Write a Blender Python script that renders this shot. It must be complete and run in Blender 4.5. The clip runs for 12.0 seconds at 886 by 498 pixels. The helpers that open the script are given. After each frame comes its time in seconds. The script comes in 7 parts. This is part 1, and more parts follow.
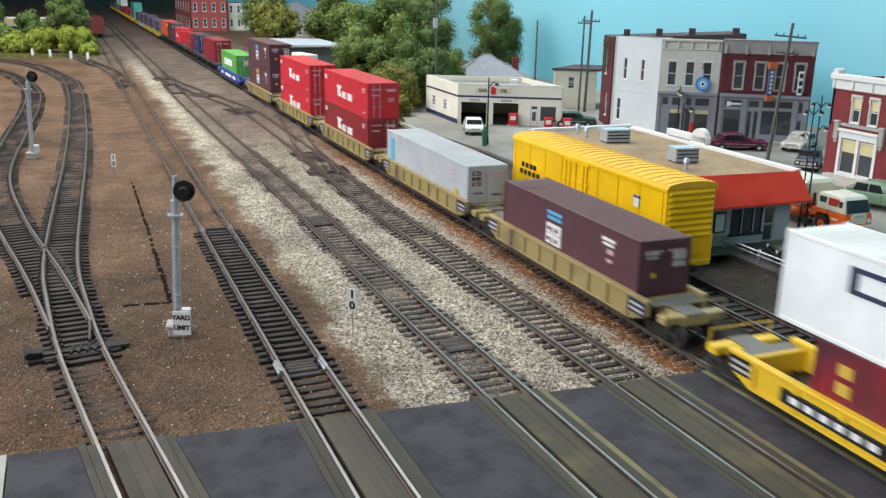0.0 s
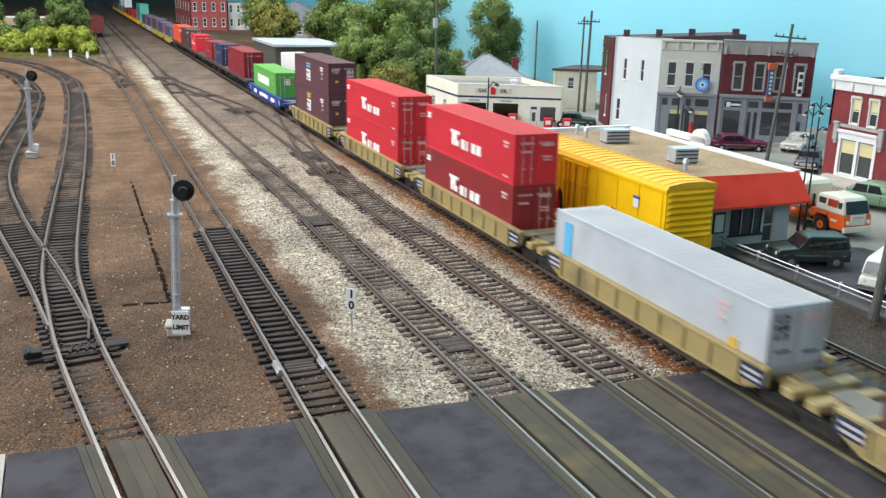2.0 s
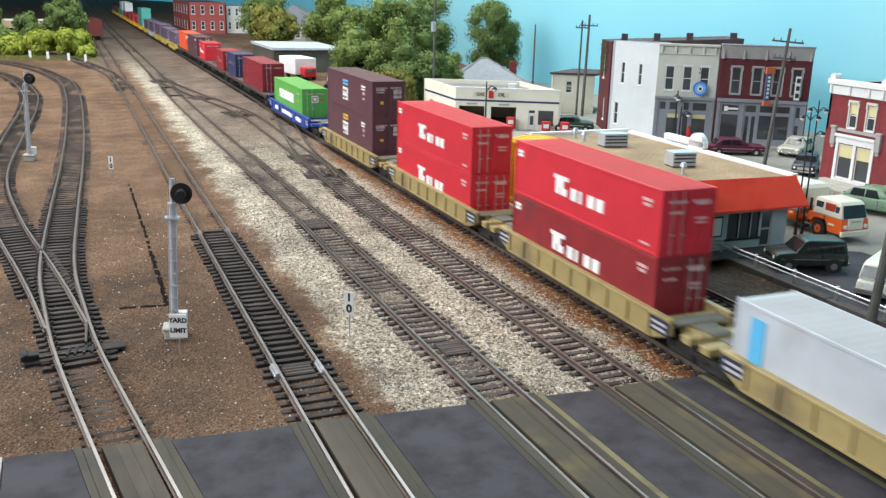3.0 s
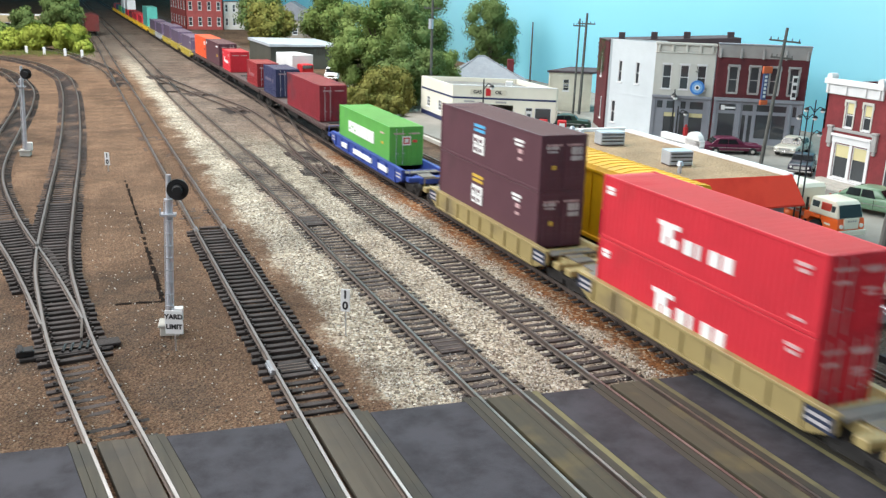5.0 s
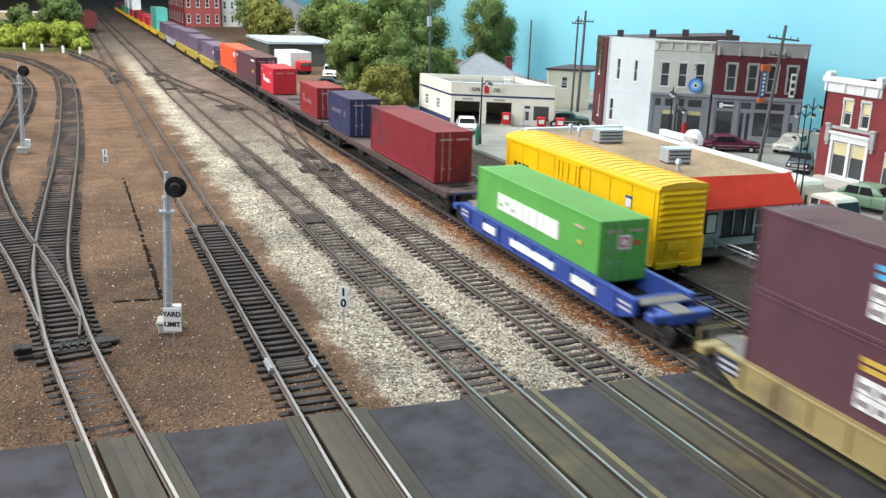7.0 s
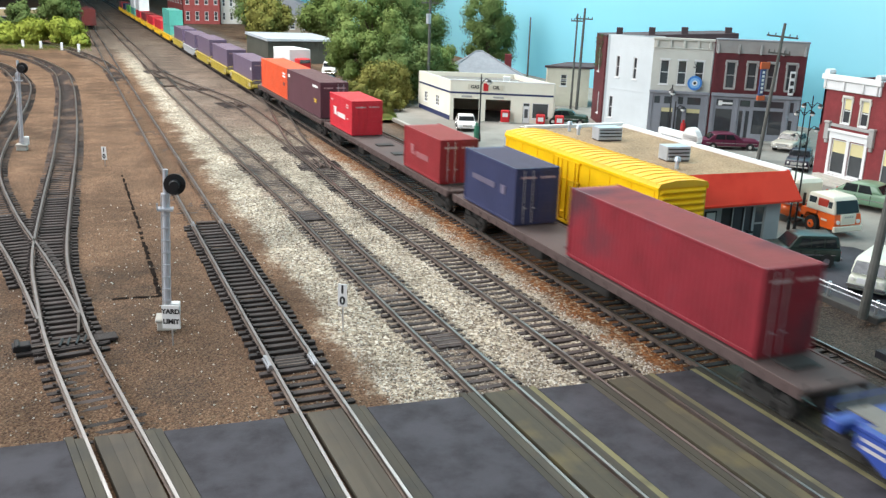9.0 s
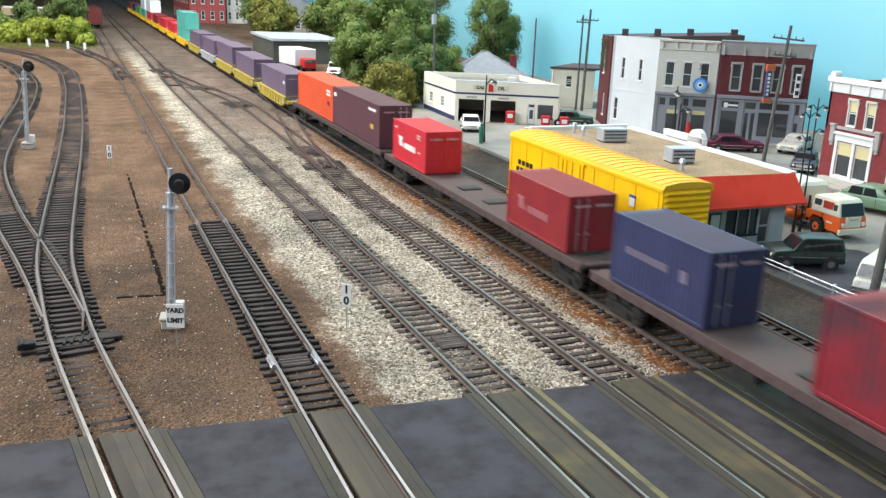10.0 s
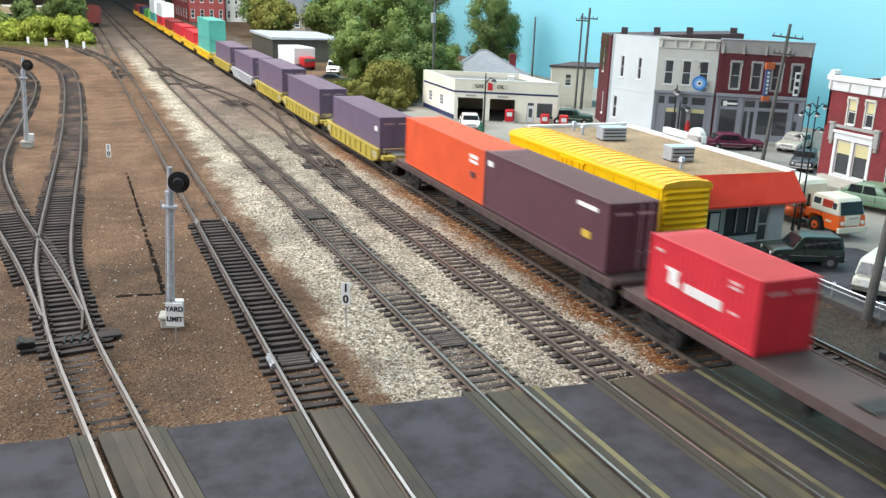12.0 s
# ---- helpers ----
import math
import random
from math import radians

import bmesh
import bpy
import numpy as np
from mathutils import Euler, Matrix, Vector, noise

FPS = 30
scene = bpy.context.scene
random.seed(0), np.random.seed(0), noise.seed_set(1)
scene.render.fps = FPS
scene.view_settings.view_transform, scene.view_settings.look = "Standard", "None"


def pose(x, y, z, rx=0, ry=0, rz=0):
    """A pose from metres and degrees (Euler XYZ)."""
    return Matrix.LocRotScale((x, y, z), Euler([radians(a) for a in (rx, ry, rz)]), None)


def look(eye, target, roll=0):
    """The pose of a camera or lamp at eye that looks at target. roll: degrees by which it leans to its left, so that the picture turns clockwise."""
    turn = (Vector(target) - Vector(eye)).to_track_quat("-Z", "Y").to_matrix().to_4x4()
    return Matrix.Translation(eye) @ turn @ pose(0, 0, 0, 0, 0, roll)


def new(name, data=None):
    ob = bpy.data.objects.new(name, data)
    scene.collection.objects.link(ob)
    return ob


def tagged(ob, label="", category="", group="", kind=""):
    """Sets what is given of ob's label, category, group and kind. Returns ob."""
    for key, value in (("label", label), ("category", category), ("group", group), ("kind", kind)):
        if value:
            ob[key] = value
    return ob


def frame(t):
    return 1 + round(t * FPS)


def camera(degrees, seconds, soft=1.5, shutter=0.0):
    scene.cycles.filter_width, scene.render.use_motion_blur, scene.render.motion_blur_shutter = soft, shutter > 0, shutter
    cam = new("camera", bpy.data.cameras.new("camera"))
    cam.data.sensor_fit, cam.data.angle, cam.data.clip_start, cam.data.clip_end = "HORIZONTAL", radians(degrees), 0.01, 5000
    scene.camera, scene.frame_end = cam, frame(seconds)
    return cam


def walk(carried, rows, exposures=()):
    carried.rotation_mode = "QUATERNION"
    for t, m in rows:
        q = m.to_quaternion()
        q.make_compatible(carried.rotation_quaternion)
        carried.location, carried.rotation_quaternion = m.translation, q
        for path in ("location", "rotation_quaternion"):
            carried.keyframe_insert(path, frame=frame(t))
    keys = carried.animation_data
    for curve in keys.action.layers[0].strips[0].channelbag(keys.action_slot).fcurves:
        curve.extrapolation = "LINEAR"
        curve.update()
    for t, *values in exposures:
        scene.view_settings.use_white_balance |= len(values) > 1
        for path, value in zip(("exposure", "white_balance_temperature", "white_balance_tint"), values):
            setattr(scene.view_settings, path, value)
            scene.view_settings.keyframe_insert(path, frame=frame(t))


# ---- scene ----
# ---- camera and its walk: a hand-held camera 15 cm above the rails of a model railway ----
cam = camera(52.03, 12.0, soft=1.4, shutter=0.8)
EYE = (0.0, 0.0, 0.1485)
TURNS = [
    (0.0, 73.815, -1.104, -22.0), (0.5, 73.799, -1.137, -21.842), (1.0, 73.754, -0.954, -21.865),
    (1.5, 73.735, -0.956, -21.976), (2.0, 73.82, -1.23, -22.004), (2.5, 73.968, -1.449, -21.985),
    (3.0, 74.039, -1.349, -22.111), (4.0, 73.96, -1.52, -22.19), (5.0, 73.889, -1.67, -22.256),
    (5.5, 73.871, -1.552, -22.194), (6.0, 73.806, -1.42, -22.42), (6.5, 73.732, -1.523, -22.505),
    (7.0, 73.74, -1.732, -22.35), (8.0, 73.66, -1.77, -22.38), (9.0, 73.586, -1.797, -22.398),
    (9.5, 73.572, -2.046, -22.183), (10.0, 73.609, -2.046, -22.05), (10.5, 73.601, -1.9, -22.08),
    (11.0, 73.54, -1.815, -22.24), (11.5, 73.489, -1.992, -22.199), (12.0, 73.52, -2.026, -22.098)]
walk(cam, [(t, pose(*EYE, a, b, c)) for t, a, b, c in TURNS], exposures=[(0.0, -0.5), (1.5, -0.26), (2.5, -0.23), (3.2, -0.2), (5.0, -0.11), (12.0, -0.11)])

# ---- light: a railway room with long ceiling tubes over the aisle and over the layout ----
world = bpy.data.worlds.new("room")
world.use_nodes = True
scene.world = world
world.node_tree.nodes["Background"].inputs[0].default_value = (0.7, 0.8, 1.0, 1)
world.node_tree.nodes["Background"].inputs[1].default_value = 0.03


def lamp(name, eye, target, sx, sy, watts, color):
    data = bpy.data.lights.new(name, "AREA")
    data.shape, data.size, data.size_y, data.energy, data.color = "RECTANGLE", sx, sy, watts, color
    ob = new(name, data)
    ob.matrix_world = look(eye, target)
    return ob


lamp("aisle_light", (-1.75, 0.2, 1.05), (0.4, 0.85, 0.0), 2.6, 0.8, 68, (0.90, 0.95, 1.0))
lamp("ceiling_light", (0.15, 1.4, 1.5), (0.75, 1.3, 0.1), 0.6, 2.8, 80, (1.0, 0.98, 0.95))

# ---- materials ----
K = 0.01  # the plan below is in centimetres


def mat(name, color, rough=0.7, metal=0.0, var=0.25, scale=40.0, bump=0.0, bump_scale=300.0, dark=None, spec=0.4, emit=0.0,
        patch=None, patch_scale=8.0, patch_at=0.55, per_object=0.0):
    """A worn surface: two scales of tone, optional patches of another colour and fine relief. Scales per metre."""
    m = bpy.data.materials.new(name)
    m.use_nodes = True
    nt = m.node_tree
    b = nt.nodes["Principled BSDF"]
    tc = nt.nodes.new("ShaderNodeTexCoord")
    n1 = nt.nodes.new("ShaderNodeTexNoise")
    n1.inputs["Scale"].default_value, n1.inputs["Detail"].default_value, n1.inputs["Roughness"].default_value = scale, 6, 0.65
    nt.links.new(tc.outputs["Object"], n1.inputs["Vector"])
    ramp = nt.nodes.new("ShaderNodeValToRGB")
    lo = dark or tuple(c * (1 - var) for c in color)
    hi = tuple(min(1, c * (1 + var * 0.8)) for c in color)
    ramp.color_ramp.elements[0].position, ramp.color_ramp.elements[0].color = 0.3, (*lo, 1)
    ramp.color_ramp.elements[1].position, ramp.color_ramp.elements[1].color = 0.7, (*hi, 1)
    nt.links.new(n1.outputs["Fac"], ramp.inputs["Fac"])
    out = ramp.outputs["Color"]
    if patch:
        n2 = nt.nodes.new("ShaderNodeTexNoise")
        n2.inputs["Scale"].default_value, n2.inputs["Detail"].default_value = patch_scale, 7
        nt.links.new(tc.outputs["Object"], n2.inputs["Vector"])
        r2 = nt.nodes.new("ShaderNodeValToRGB")
        r2.color_ramp.elements[0].position, r2.color_ramp.elements[1].position = patch_at - 0.06, patch_at + 0.1
        nt.links.new(n2.outputs["Fac"], r2.inputs["Fac"])
        mix = nt.nodes.new("ShaderNodeMixRGB")
        mix.inputs["Color2"].default_value = (*patch, 1)
        nt.links.new(r2.outputs["Color"], mix.inputs["Fac"])
        nt.links.new(out, mix.inputs["Color1"])
        out = mix.outputs["Color"]
    if per_object:
        info = nt.nodes.new("ShaderNodeObjectInfo")
        mr = nt.nodes.new("ShaderNodeMapRange")
        mr.inputs["To Min"].default_value, mr.inputs["To Max"].default_value = 1 - per_object, 1 + per_object
        nt.links.new(info.outputs["Random"], mr.inputs["Value"])
        hsv = nt.nodes.new("ShaderNodeHueSaturation")
        nt.links.new(mr.outputs["Result"], hsv.inputs["Value"])
        nt.links.new(out, hsv.inputs["Color"])
        out = hsv.outputs["Color"]
    nt.links.new(out, b.inputs["Base Color"])
    b.inputs["Roughness"].default_value, b.inputs["Metallic"].default_value = rough, metal
    b.inputs["Specular IOR Level"].default_value = spec
    if bump:
        n3 = nt.nodes.new("ShaderNodeTexNoise")
        n3.inputs["Scale"].default_value, n3.inputs["Detail"].default_value = bump_scale, 3
        nt.links.new(tc.outputs["Object"], n3.inputs["Vector"])
        bp = nt.nodes.new("ShaderNodeBump")
        bp.inputs["Strength"].default_value, bp.inputs["Distance"].default_value = bump, 0.001
        nt.links.new(n3.outputs["Fac"], bp.inputs["Height"])
        nt.links.new(bp.outputs["Normal"], b.inputs["Normal"])
    if emit:
        b.inputs["Emission Color"].default_value, b.inputs["Emission Strength"].default_value = (*color, 1), emit
    return m


def stones(name, tints, size, relief=1.0, gap=0.35):
    """Loose ballast or gritty dirt: little cells of several tints with raised middles. size: cells per metre."""
    m = bpy.data.materials.new(name)
    m.use_nodes = True
    nt = m.node_tree
    b = nt.nodes["Principled BSDF"]
    b.inputs["Roughness"].default_value, b.inputs["Specular IOR Level"].default_value = 0.85, 0.25
    tc = nt.nodes.new("ShaderNodeTexCoord")
    v = nt.nodes.new("ShaderNodeTexVoronoi")
    v.inputs["Scale"].default_value = size
    nt.links.new(tc.outputs["Object"], v.inputs["Vector"])
    sep = nt.nodes.new("ShaderNodeSeparateColor")
    nt.links.new(v.outputs["Color"], sep.inputs["Color"])
    ramp = nt.nodes.new("ShaderNodeValToRGB")
    ramp.color_ramp.interpolation = "CONSTANT"
    while len(ramp.color_ramp.elements) < len(tints):
        ramp.color_ramp.elements.new(0.5)
    for i, (e, c) in enumerate(zip(ramp.color_ramp.elements, tints)):
        e.position, e.color = i / len(tints), (*c, 1)
    nt.links.new(sep.outputs["Red"], ramp.inputs["Fac"])
    big = nt.nodes.new("ShaderNodeTexNoise")
    big.inputs["Scale"].default_value, big.inputs["Detail"].default_value = 22, 8
    nt.links.new(tc.outputs["Object"], big.inputs["Vector"])
    mr = nt.nodes.new("ShaderNodeMapRange")
    mr.inputs["From Min"].default_value, mr.inputs["From Max"].default_value = 0.3, 0.7
    mr.inputs["To Min"].default_value, mr.inputs["To Max"].default_value = 0.7, 1.25
    nt.links.new(big.outputs["Fac"], mr.inputs["Value"])
    hsv = nt.nodes.new("ShaderNodeHueSaturation")
    nt.links.new(mr.outputs["Result"], hsv.inputs["Value"])
    nt.links.new(ramp.outputs["Color"], hsv.inputs["Color"])
    nt.links.new(hsv.outputs["Color"], b.inputs["Base Color"])
    inv = nt.nodes.new("ShaderNodeMath")
    inv.operation, inv.inputs[0].default_value = "SUBTRACT", 1.0
    nt.links.new(v.outputs["Distance"], inv.inputs[1])
    bp = nt.nodes.new("ShaderNodeBump")
    bp.inputs["Strength"].default_value, bp.inputs["Distance"].default_value = relief, 0.0009
    nt.links.new(inv.outputs["Value"], bp.inputs["Height"])
    nt.links.new(bp.outputs["Normal"], b.inputs["Normal"])
    return m


GRAVELS = {
    "dirt": [(0.145, 0.084, 0.050), (0.185, 0.113, 0.070), (0.098, 0.055, 0.034), (0.225, 0.145, 0.090), (0.155, 0.091, 0.054), (0.074, 0.042, 0.028)],
    "oil": [(0.055, 0.036, 0.025), (0.075, 0.048, 0.032), (0.035, 0.024, 0.018), (0.10, 0.064, 0.040), (0.06, 0.039, 0.027), (0.03, 0.021, 0.017)],
    "ballast": [(0.40, 0.355, 0.275), (0.26, 0.22, 0.165), (0.56, 0.52, 0.44), (0.14, 0.115, 0.09), (0.34, 0.295, 0.225), (0.45, 0.395, 0.305)],
    "bed": [(0.175, 0.138, 0.112), (0.125, 0.096, 0.08), (0.23, 0.185, 0.15), (0.10, 0.078, 0.066), (0.16, 0.115, 0.088), (0.19, 0.145, 0.108)],
    "rust": [(0.19, 0.072, 0.022), (0.11, 0.042, 0.016), (0.21, 0.10, 0.045), (0.145, 0.055, 0.018), (0.22, 0.085, 0.026), (0.34, 0.26, 0.18)],
    "cinder": [(0.05, 0.042, 0.036), (0.075, 0.06, 0.05), (0.035, 0.03, 0.027), (0.09, 0.075, 0.06), (0.06, 0.05, 0.04), (0.045, 0.04, 0.035)]}


def ground_material():
    """Loose stone and dirt whose kinds lie in strips along the tracks, with ragged edges."""
    m = bpy.data.materials.new("railway_ground")
    m.use_nodes = True
    nt = m.node_tree
    b = nt.nodes["Principled BSDF"]
    b.inputs["Roughness"].default_value, b.inputs["Specular IOR Level"].default_value = 0.9, 0.2
    add, lk = nt.nodes.new, nt.links.new

    def math_node(op, a, c=None, clamp=False):
        n = add("ShaderNodeMath")
        n.operation, n.use_clamp = op, clamp
        for k, v in enumerate((a, c)):
            if v is None:
                continue
            if isinstance(v, (int, float)):
                n.inputs[k].default_value = v
            else:
                lk(v, n.inputs[k])
        return n.outputs[0]

    def step(v, a, c):
        n = add("ShaderNodeMapRange")
        n.interpolation_type = "SMOOTHSTEP"
        n.inputs["From Min"].default_value, n.inputs["From Max"].default_value = a, c
        lk(v, n.inputs["Value"])
        return n.outputs["Result"]

    tc = add("ShaderNodeTexCoord")
    sep = add("ShaderNodeSeparateXYZ")
    lk(tc.outputs["Object"], sep.inputs[0])
    ns = []
    for sc, dt in ((35.0, 8), (9.0, 5), (400.0, 3)):
        n = add("ShaderNodeTexNoise")
        n.inputs["Scale"].default_value, n.inputs["Detail"].default_value, n.inputs["Roughness"].default_value = sc, dt, 0.7
        lk(tc.outputs["Object"], n.inputs["Vector"])
        ns.append(n.outputs["Fac"])
    x = math_node("ADD", sep.outputs[0], math_node("MULTIPLY", math_node("SUBTRACT", ns[0], 0.5), 0.045))
    x = math_node("ADD", x, math_node("MULTIPLY", math_node("SUBTRACT", ns[2], 0.5), 0.02))
    y = math_node("ADD", sep.outputs[1], math_node("MULTIPLY", math_node("SUBTRACT", ns[1], 0.5), 0.6))

    vor = add("ShaderNodeTexVoronoi")
    vor.inputs["Scale"].default_value = 760
    lk(tc.outputs["Object"], vor.inputs["Vector"])
    fine = add("ShaderNodeTexVoronoi")
    fine.inputs["Scale"].default_value = 1750
    lk(tc.outputs["Object"], fine.inputs["Vector"])
    rgb, rgb2 = add("ShaderNodeSeparateColor"), add("ShaderNodeSeparateColor")
    lk(vor.outputs["Color"], rgb.inputs[0])
    lk(fine.outputs["Color"], rgb2.inputs[0])

    def tints(key, source):
        r = add("ShaderNodeValToRGB")
        r.color_ramp.interpolation = "CONSTANT"
        cols = GRAVELS[key]
        while len(r.color_ramp.elements) < len(cols):
            r.color_ramp.elements.new(0.5)
        for k, (e, c) in enumerate(zip(r.color_ramp.elements, cols)):
            e.position, e.color = k / len(cols), (*c, 1)
        lk(source, r.inputs[0])
        return r.outputs[0]

    def over(low, high, fac):
        n = add("ShaderNodeMixRGB")
        lk(fac, n.inputs[0]), lk(low, n.inputs[1]), lk(high, n.inputs[2])
        return n.outputs[0]

    def strip(a, c, e=0.006):
        return math_node("MULTIPLY", step(x, a - e, a + e), math_node("SUBTRACT", 1.0, step(x, c - e, c + e)))

    def both(p, q):
        return math_node("MULTIPLY", p, q)

    far = step(y, 0.70, 1.05)
    near = math_node("SUBTRACT", 1.0, far)
    col = tints("dirt", rgb2.outputs[0])
    bed, bal = tints("bed", rgb.outputs[0]), tints("ballast", rgb.outputs[0])
    col = over(col, bed, both(strip(0.04, 0.40, 0.02), step(y, 1.5, 2.1)))
    col = over(col, bed, both(strip(0.118, 0.34, 0.01), far))
    col = over(col, bal, both(strip(0.106, 0.222, 0.008), near))
    col = over(col, bal, both(strip(0.106, 0.128, 0.008), math_node("SUBTRACT", 1.0, step(y, 1.5, 2.2))))
    col = over(col, bed, both(strip(0.131, 0.156, 0.005), math_node("MULTIPLY", near, 0.85)))
    col = over(col, bed, both(strip(0.185, 0.203, 0.004), math_node("MULTIPLY", near, 0.45)))
    col = over(col, tints("rust", rgb.outputs[0]), both(strip(0.217, 0.272, 0.008), near))
    col = over(col, tints("cinder", rgb2.outputs[0]), both(strip(0.268, 0.362, 0.006), math_node("SUBTRACT", 1.0, step(y, 0.7, 0.95))))
    oil = both(both(strip(-0.075, 0.062, 0.03), step(y, 0.30, 0.37)), math_node("SUBTRACT", 1.0, step(y, 0.44, 0.56)))
    col = over(col, tints("oil", rgb2.outputs[0]), both(oil, math_node("MULTIPLY", step(ns[0], 0.40, 0.58), 0.85)))
    tone = add("ShaderNodeMapRange")
    tone.inputs["From Min"].default_value, tone.inputs["From Max"].default_value = 0.3, 0.7
    tone.inputs["To Min"].default_value, tone.inputs["To Max"].default_value = 0.62, 1.3
    lk(ns[0], tone.inputs["Value"])
    hsv = add("ShaderNodeHueSaturation")
    lk(tone.outputs[0], hsv.inputs["Value"]), lk(col, hsv.inputs["Color"])
    stain = add("ShaderNodeMapRange")
    stain.inputs["From Min"].default_value, stain.inputs["From Max"].default_value = 0.36, 0.56
    stain.inputs["To Min"].default_value, stain.inputs["To Max"].default_value = 0.66, 1.1
    lk(ns[1], stain.inputs["Value"])
    hsv2 = add("ShaderNodeHueSaturation")
    lk(stain.outputs[0], hsv2.inputs["Value"]), lk(hsv.outputs[0], hsv2.inputs["Color"])
    lk(hsv2.outputs[0], b.inputs["Base Color"])
    bp = add("ShaderNodeBump")
    bp.inputs["Strength"].default_value, bp.inputs["Distance"].default_value = 0.9, 0.0008
    lk(math_node("ADD", math_node("MULTIPLY", vor.outputs["Distance"], -1.0), math_node("MULTIPLY", ns[2], 1.2)), bp.inputs["Height"])
    lk(bp.outputs[0], b.inputs["Normal"])
    return m


GROUND = ground_material()
ASPHALT = mat("asphalt", (0.041, 0.039, 0.047), 0.7, var=0.4, scale=110, bump=0.15, bump_scale=2600, patch=(0.058, 0.056, 0.067), patch_scale=48, patch_at=0.52, spec=0.2)


def board(name, low, high, stain, rough=0.7):
    """Weathered timber or rubber: long streaks, worn patches and a faint grain along y."""
    m = bpy.data.materials.new(name)
    m.use_nodes = True
    nt = m.node_tree
    add, lk = nt.nodes.new, nt.links.new
    b = nt.nodes["Principled BSDF"]
    b.inputs["Roughness"].default_value, b.inputs["Specular IOR Level"].default_value = rough, 0.3
    tc, info = add("ShaderNodeTexCoord"), add("ShaderNodeObjectInfo")
    mp = add("ShaderNodeMapping")
    mp.inputs["Scale"].default_value = (260, 10, 260)
    lk(tc.outputs["Object"], mp.inputs["Vector"])
    grain, worn = add("ShaderNodeTexNoise"), add("ShaderNodeTexNoise")
    grain.inputs["Scale"].default_value, grain.inputs["Detail"].default_value = 1.0, 5
    worn.inputs["Scale"].default_value, worn.inputs["Detail"].default_value = 55, 6
    lk(mp.outputs[0], grain.inputs["Vector"]), lk(tc.outputs["Object"], worn.inputs["Vector"])
    ramp = add("ShaderNodeValToRGB")
    ramp.color_ramp.elements[0].position, ramp.color_ramp.elements[0].color = 0.32, (*low, 1)
    ramp.color_ramp.elements[1].position, ramp.color_ramp.elements[1].color = 0.68, (*high, 1)
    lk(grain.outputs["Fac"], ramp.inputs[0])
    edge = add("ShaderNodeMapRange")
    edge.inputs["From Min"].default_value, edge.inputs["From Max"].default_value = 0.5, 0.68
    edge.inputs["To Max"].default_value = 0.75
    lk(worn.outputs["Fac"], edge.inputs["Value"])
    mix = add("ShaderNodeMixRGB")
    mix.inputs[2].default_value = (*stain, 1)
    lk(edge.outputs[0], mix.inputs[0]), lk(ramp.outputs[0], mix.inputs[1])
    tone, hsv = add("ShaderNodeMapRange"), add("ShaderNodeHueSaturation")
    tone.inputs["To Min"].default_value, tone.inputs["To Max"].default_value = 0.8, 1.2
    lk(info.outputs["Random"], tone.inputs["Value"]), lk(tone.outputs[0], hsv.inputs["Value"]), lk(mix.outputs[0], hsv.inputs["Color"])
    lk(hsv.outputs[0], b.inputs["Base Color"])
    bp = add("ShaderNodeBump")
    bp.inputs["Strength"].default_value, bp.inputs["Distance"].default_value = 0.25, 0.0005
    lk(grain.outputs["Fac"], bp.inputs["Height"]), lk(bp.outputs[0], b.inputs["Normal"])
    return m


PANEL = board("grimy_crossing_board", (0.060, 0.049, 0.037), (0.084, 0.070, 0.052), (0.052, 0.045, 0.039))
PLANK = board("dark_edge_plank", (0.046, 0.041, 0.032), (0.072, 0.063, 0.046), (0.04, 0.038, 0.034))
STAINED = board("ochre_stained_board", (0.046, 0.041, 0.030), (0.068, 0.060, 0.040), (0.115, 0.092, 0.042))
OCHREPLANK = board("ochre_stained_plank", (0.13, 0.115, 0.06), (0.21, 0.19, 0.095), (0.075, 0.07, 0.048))

STREET = mat("street_concrete", (0.25, 0.24, 0.215), 0.8, var=0.25, scale=14, bump=0.3, bump_scale=900, patch=(0.14, 0.135, 0.125), patch_scale=6, patch_at=0.58)
WALKWAY = mat("pale_concrete", (0.42, 0.40, 0.36), 0.8, var=0.2, scale=30, bump=0.2, bump_scale=900)
TIE = mat("dark_tie", (0.040, 0.031, 0.029), 0.75, var=0.5, scale=150, bump=0.4, bump_scale=1200, per_object=0.5)
RAIL = mat("rusty_rail", (0.13, 0.10, 0.085), 0.5, 0.3, var=0.4, scale=90)
RAILHEAD = mat("polished_railhead", (0.60, 0.585, 0.58), 0.33, 1.0, var=0.12, scale=60)
DULLHEAD = mat("dull_railhead", (0.24, 0.215, 0.20), 0.36, 0.9, var=0.3, scale=60)
STEEL = mat("bare_steel", (0.62, 0.64, 0.68), 0.35, 0.85, var=0.2, scale=80)
BLACK = mat("black_plastic", (0.018, 0.018, 0.02), 0.45, var=0.3, scale=80)
WHITE = mat("white_paint", (0.70, 0.70, 0.70), 0.6, var=0.06, scale=50)
TYPE = mat("black_lettering", (0.02, 0.02, 0.022), 0.6, var=0.1)
GLASS = mat("dark_window", (0.05, 0.055, 0.06), 0.08, var=0.3, scale=20, spec=0.7)


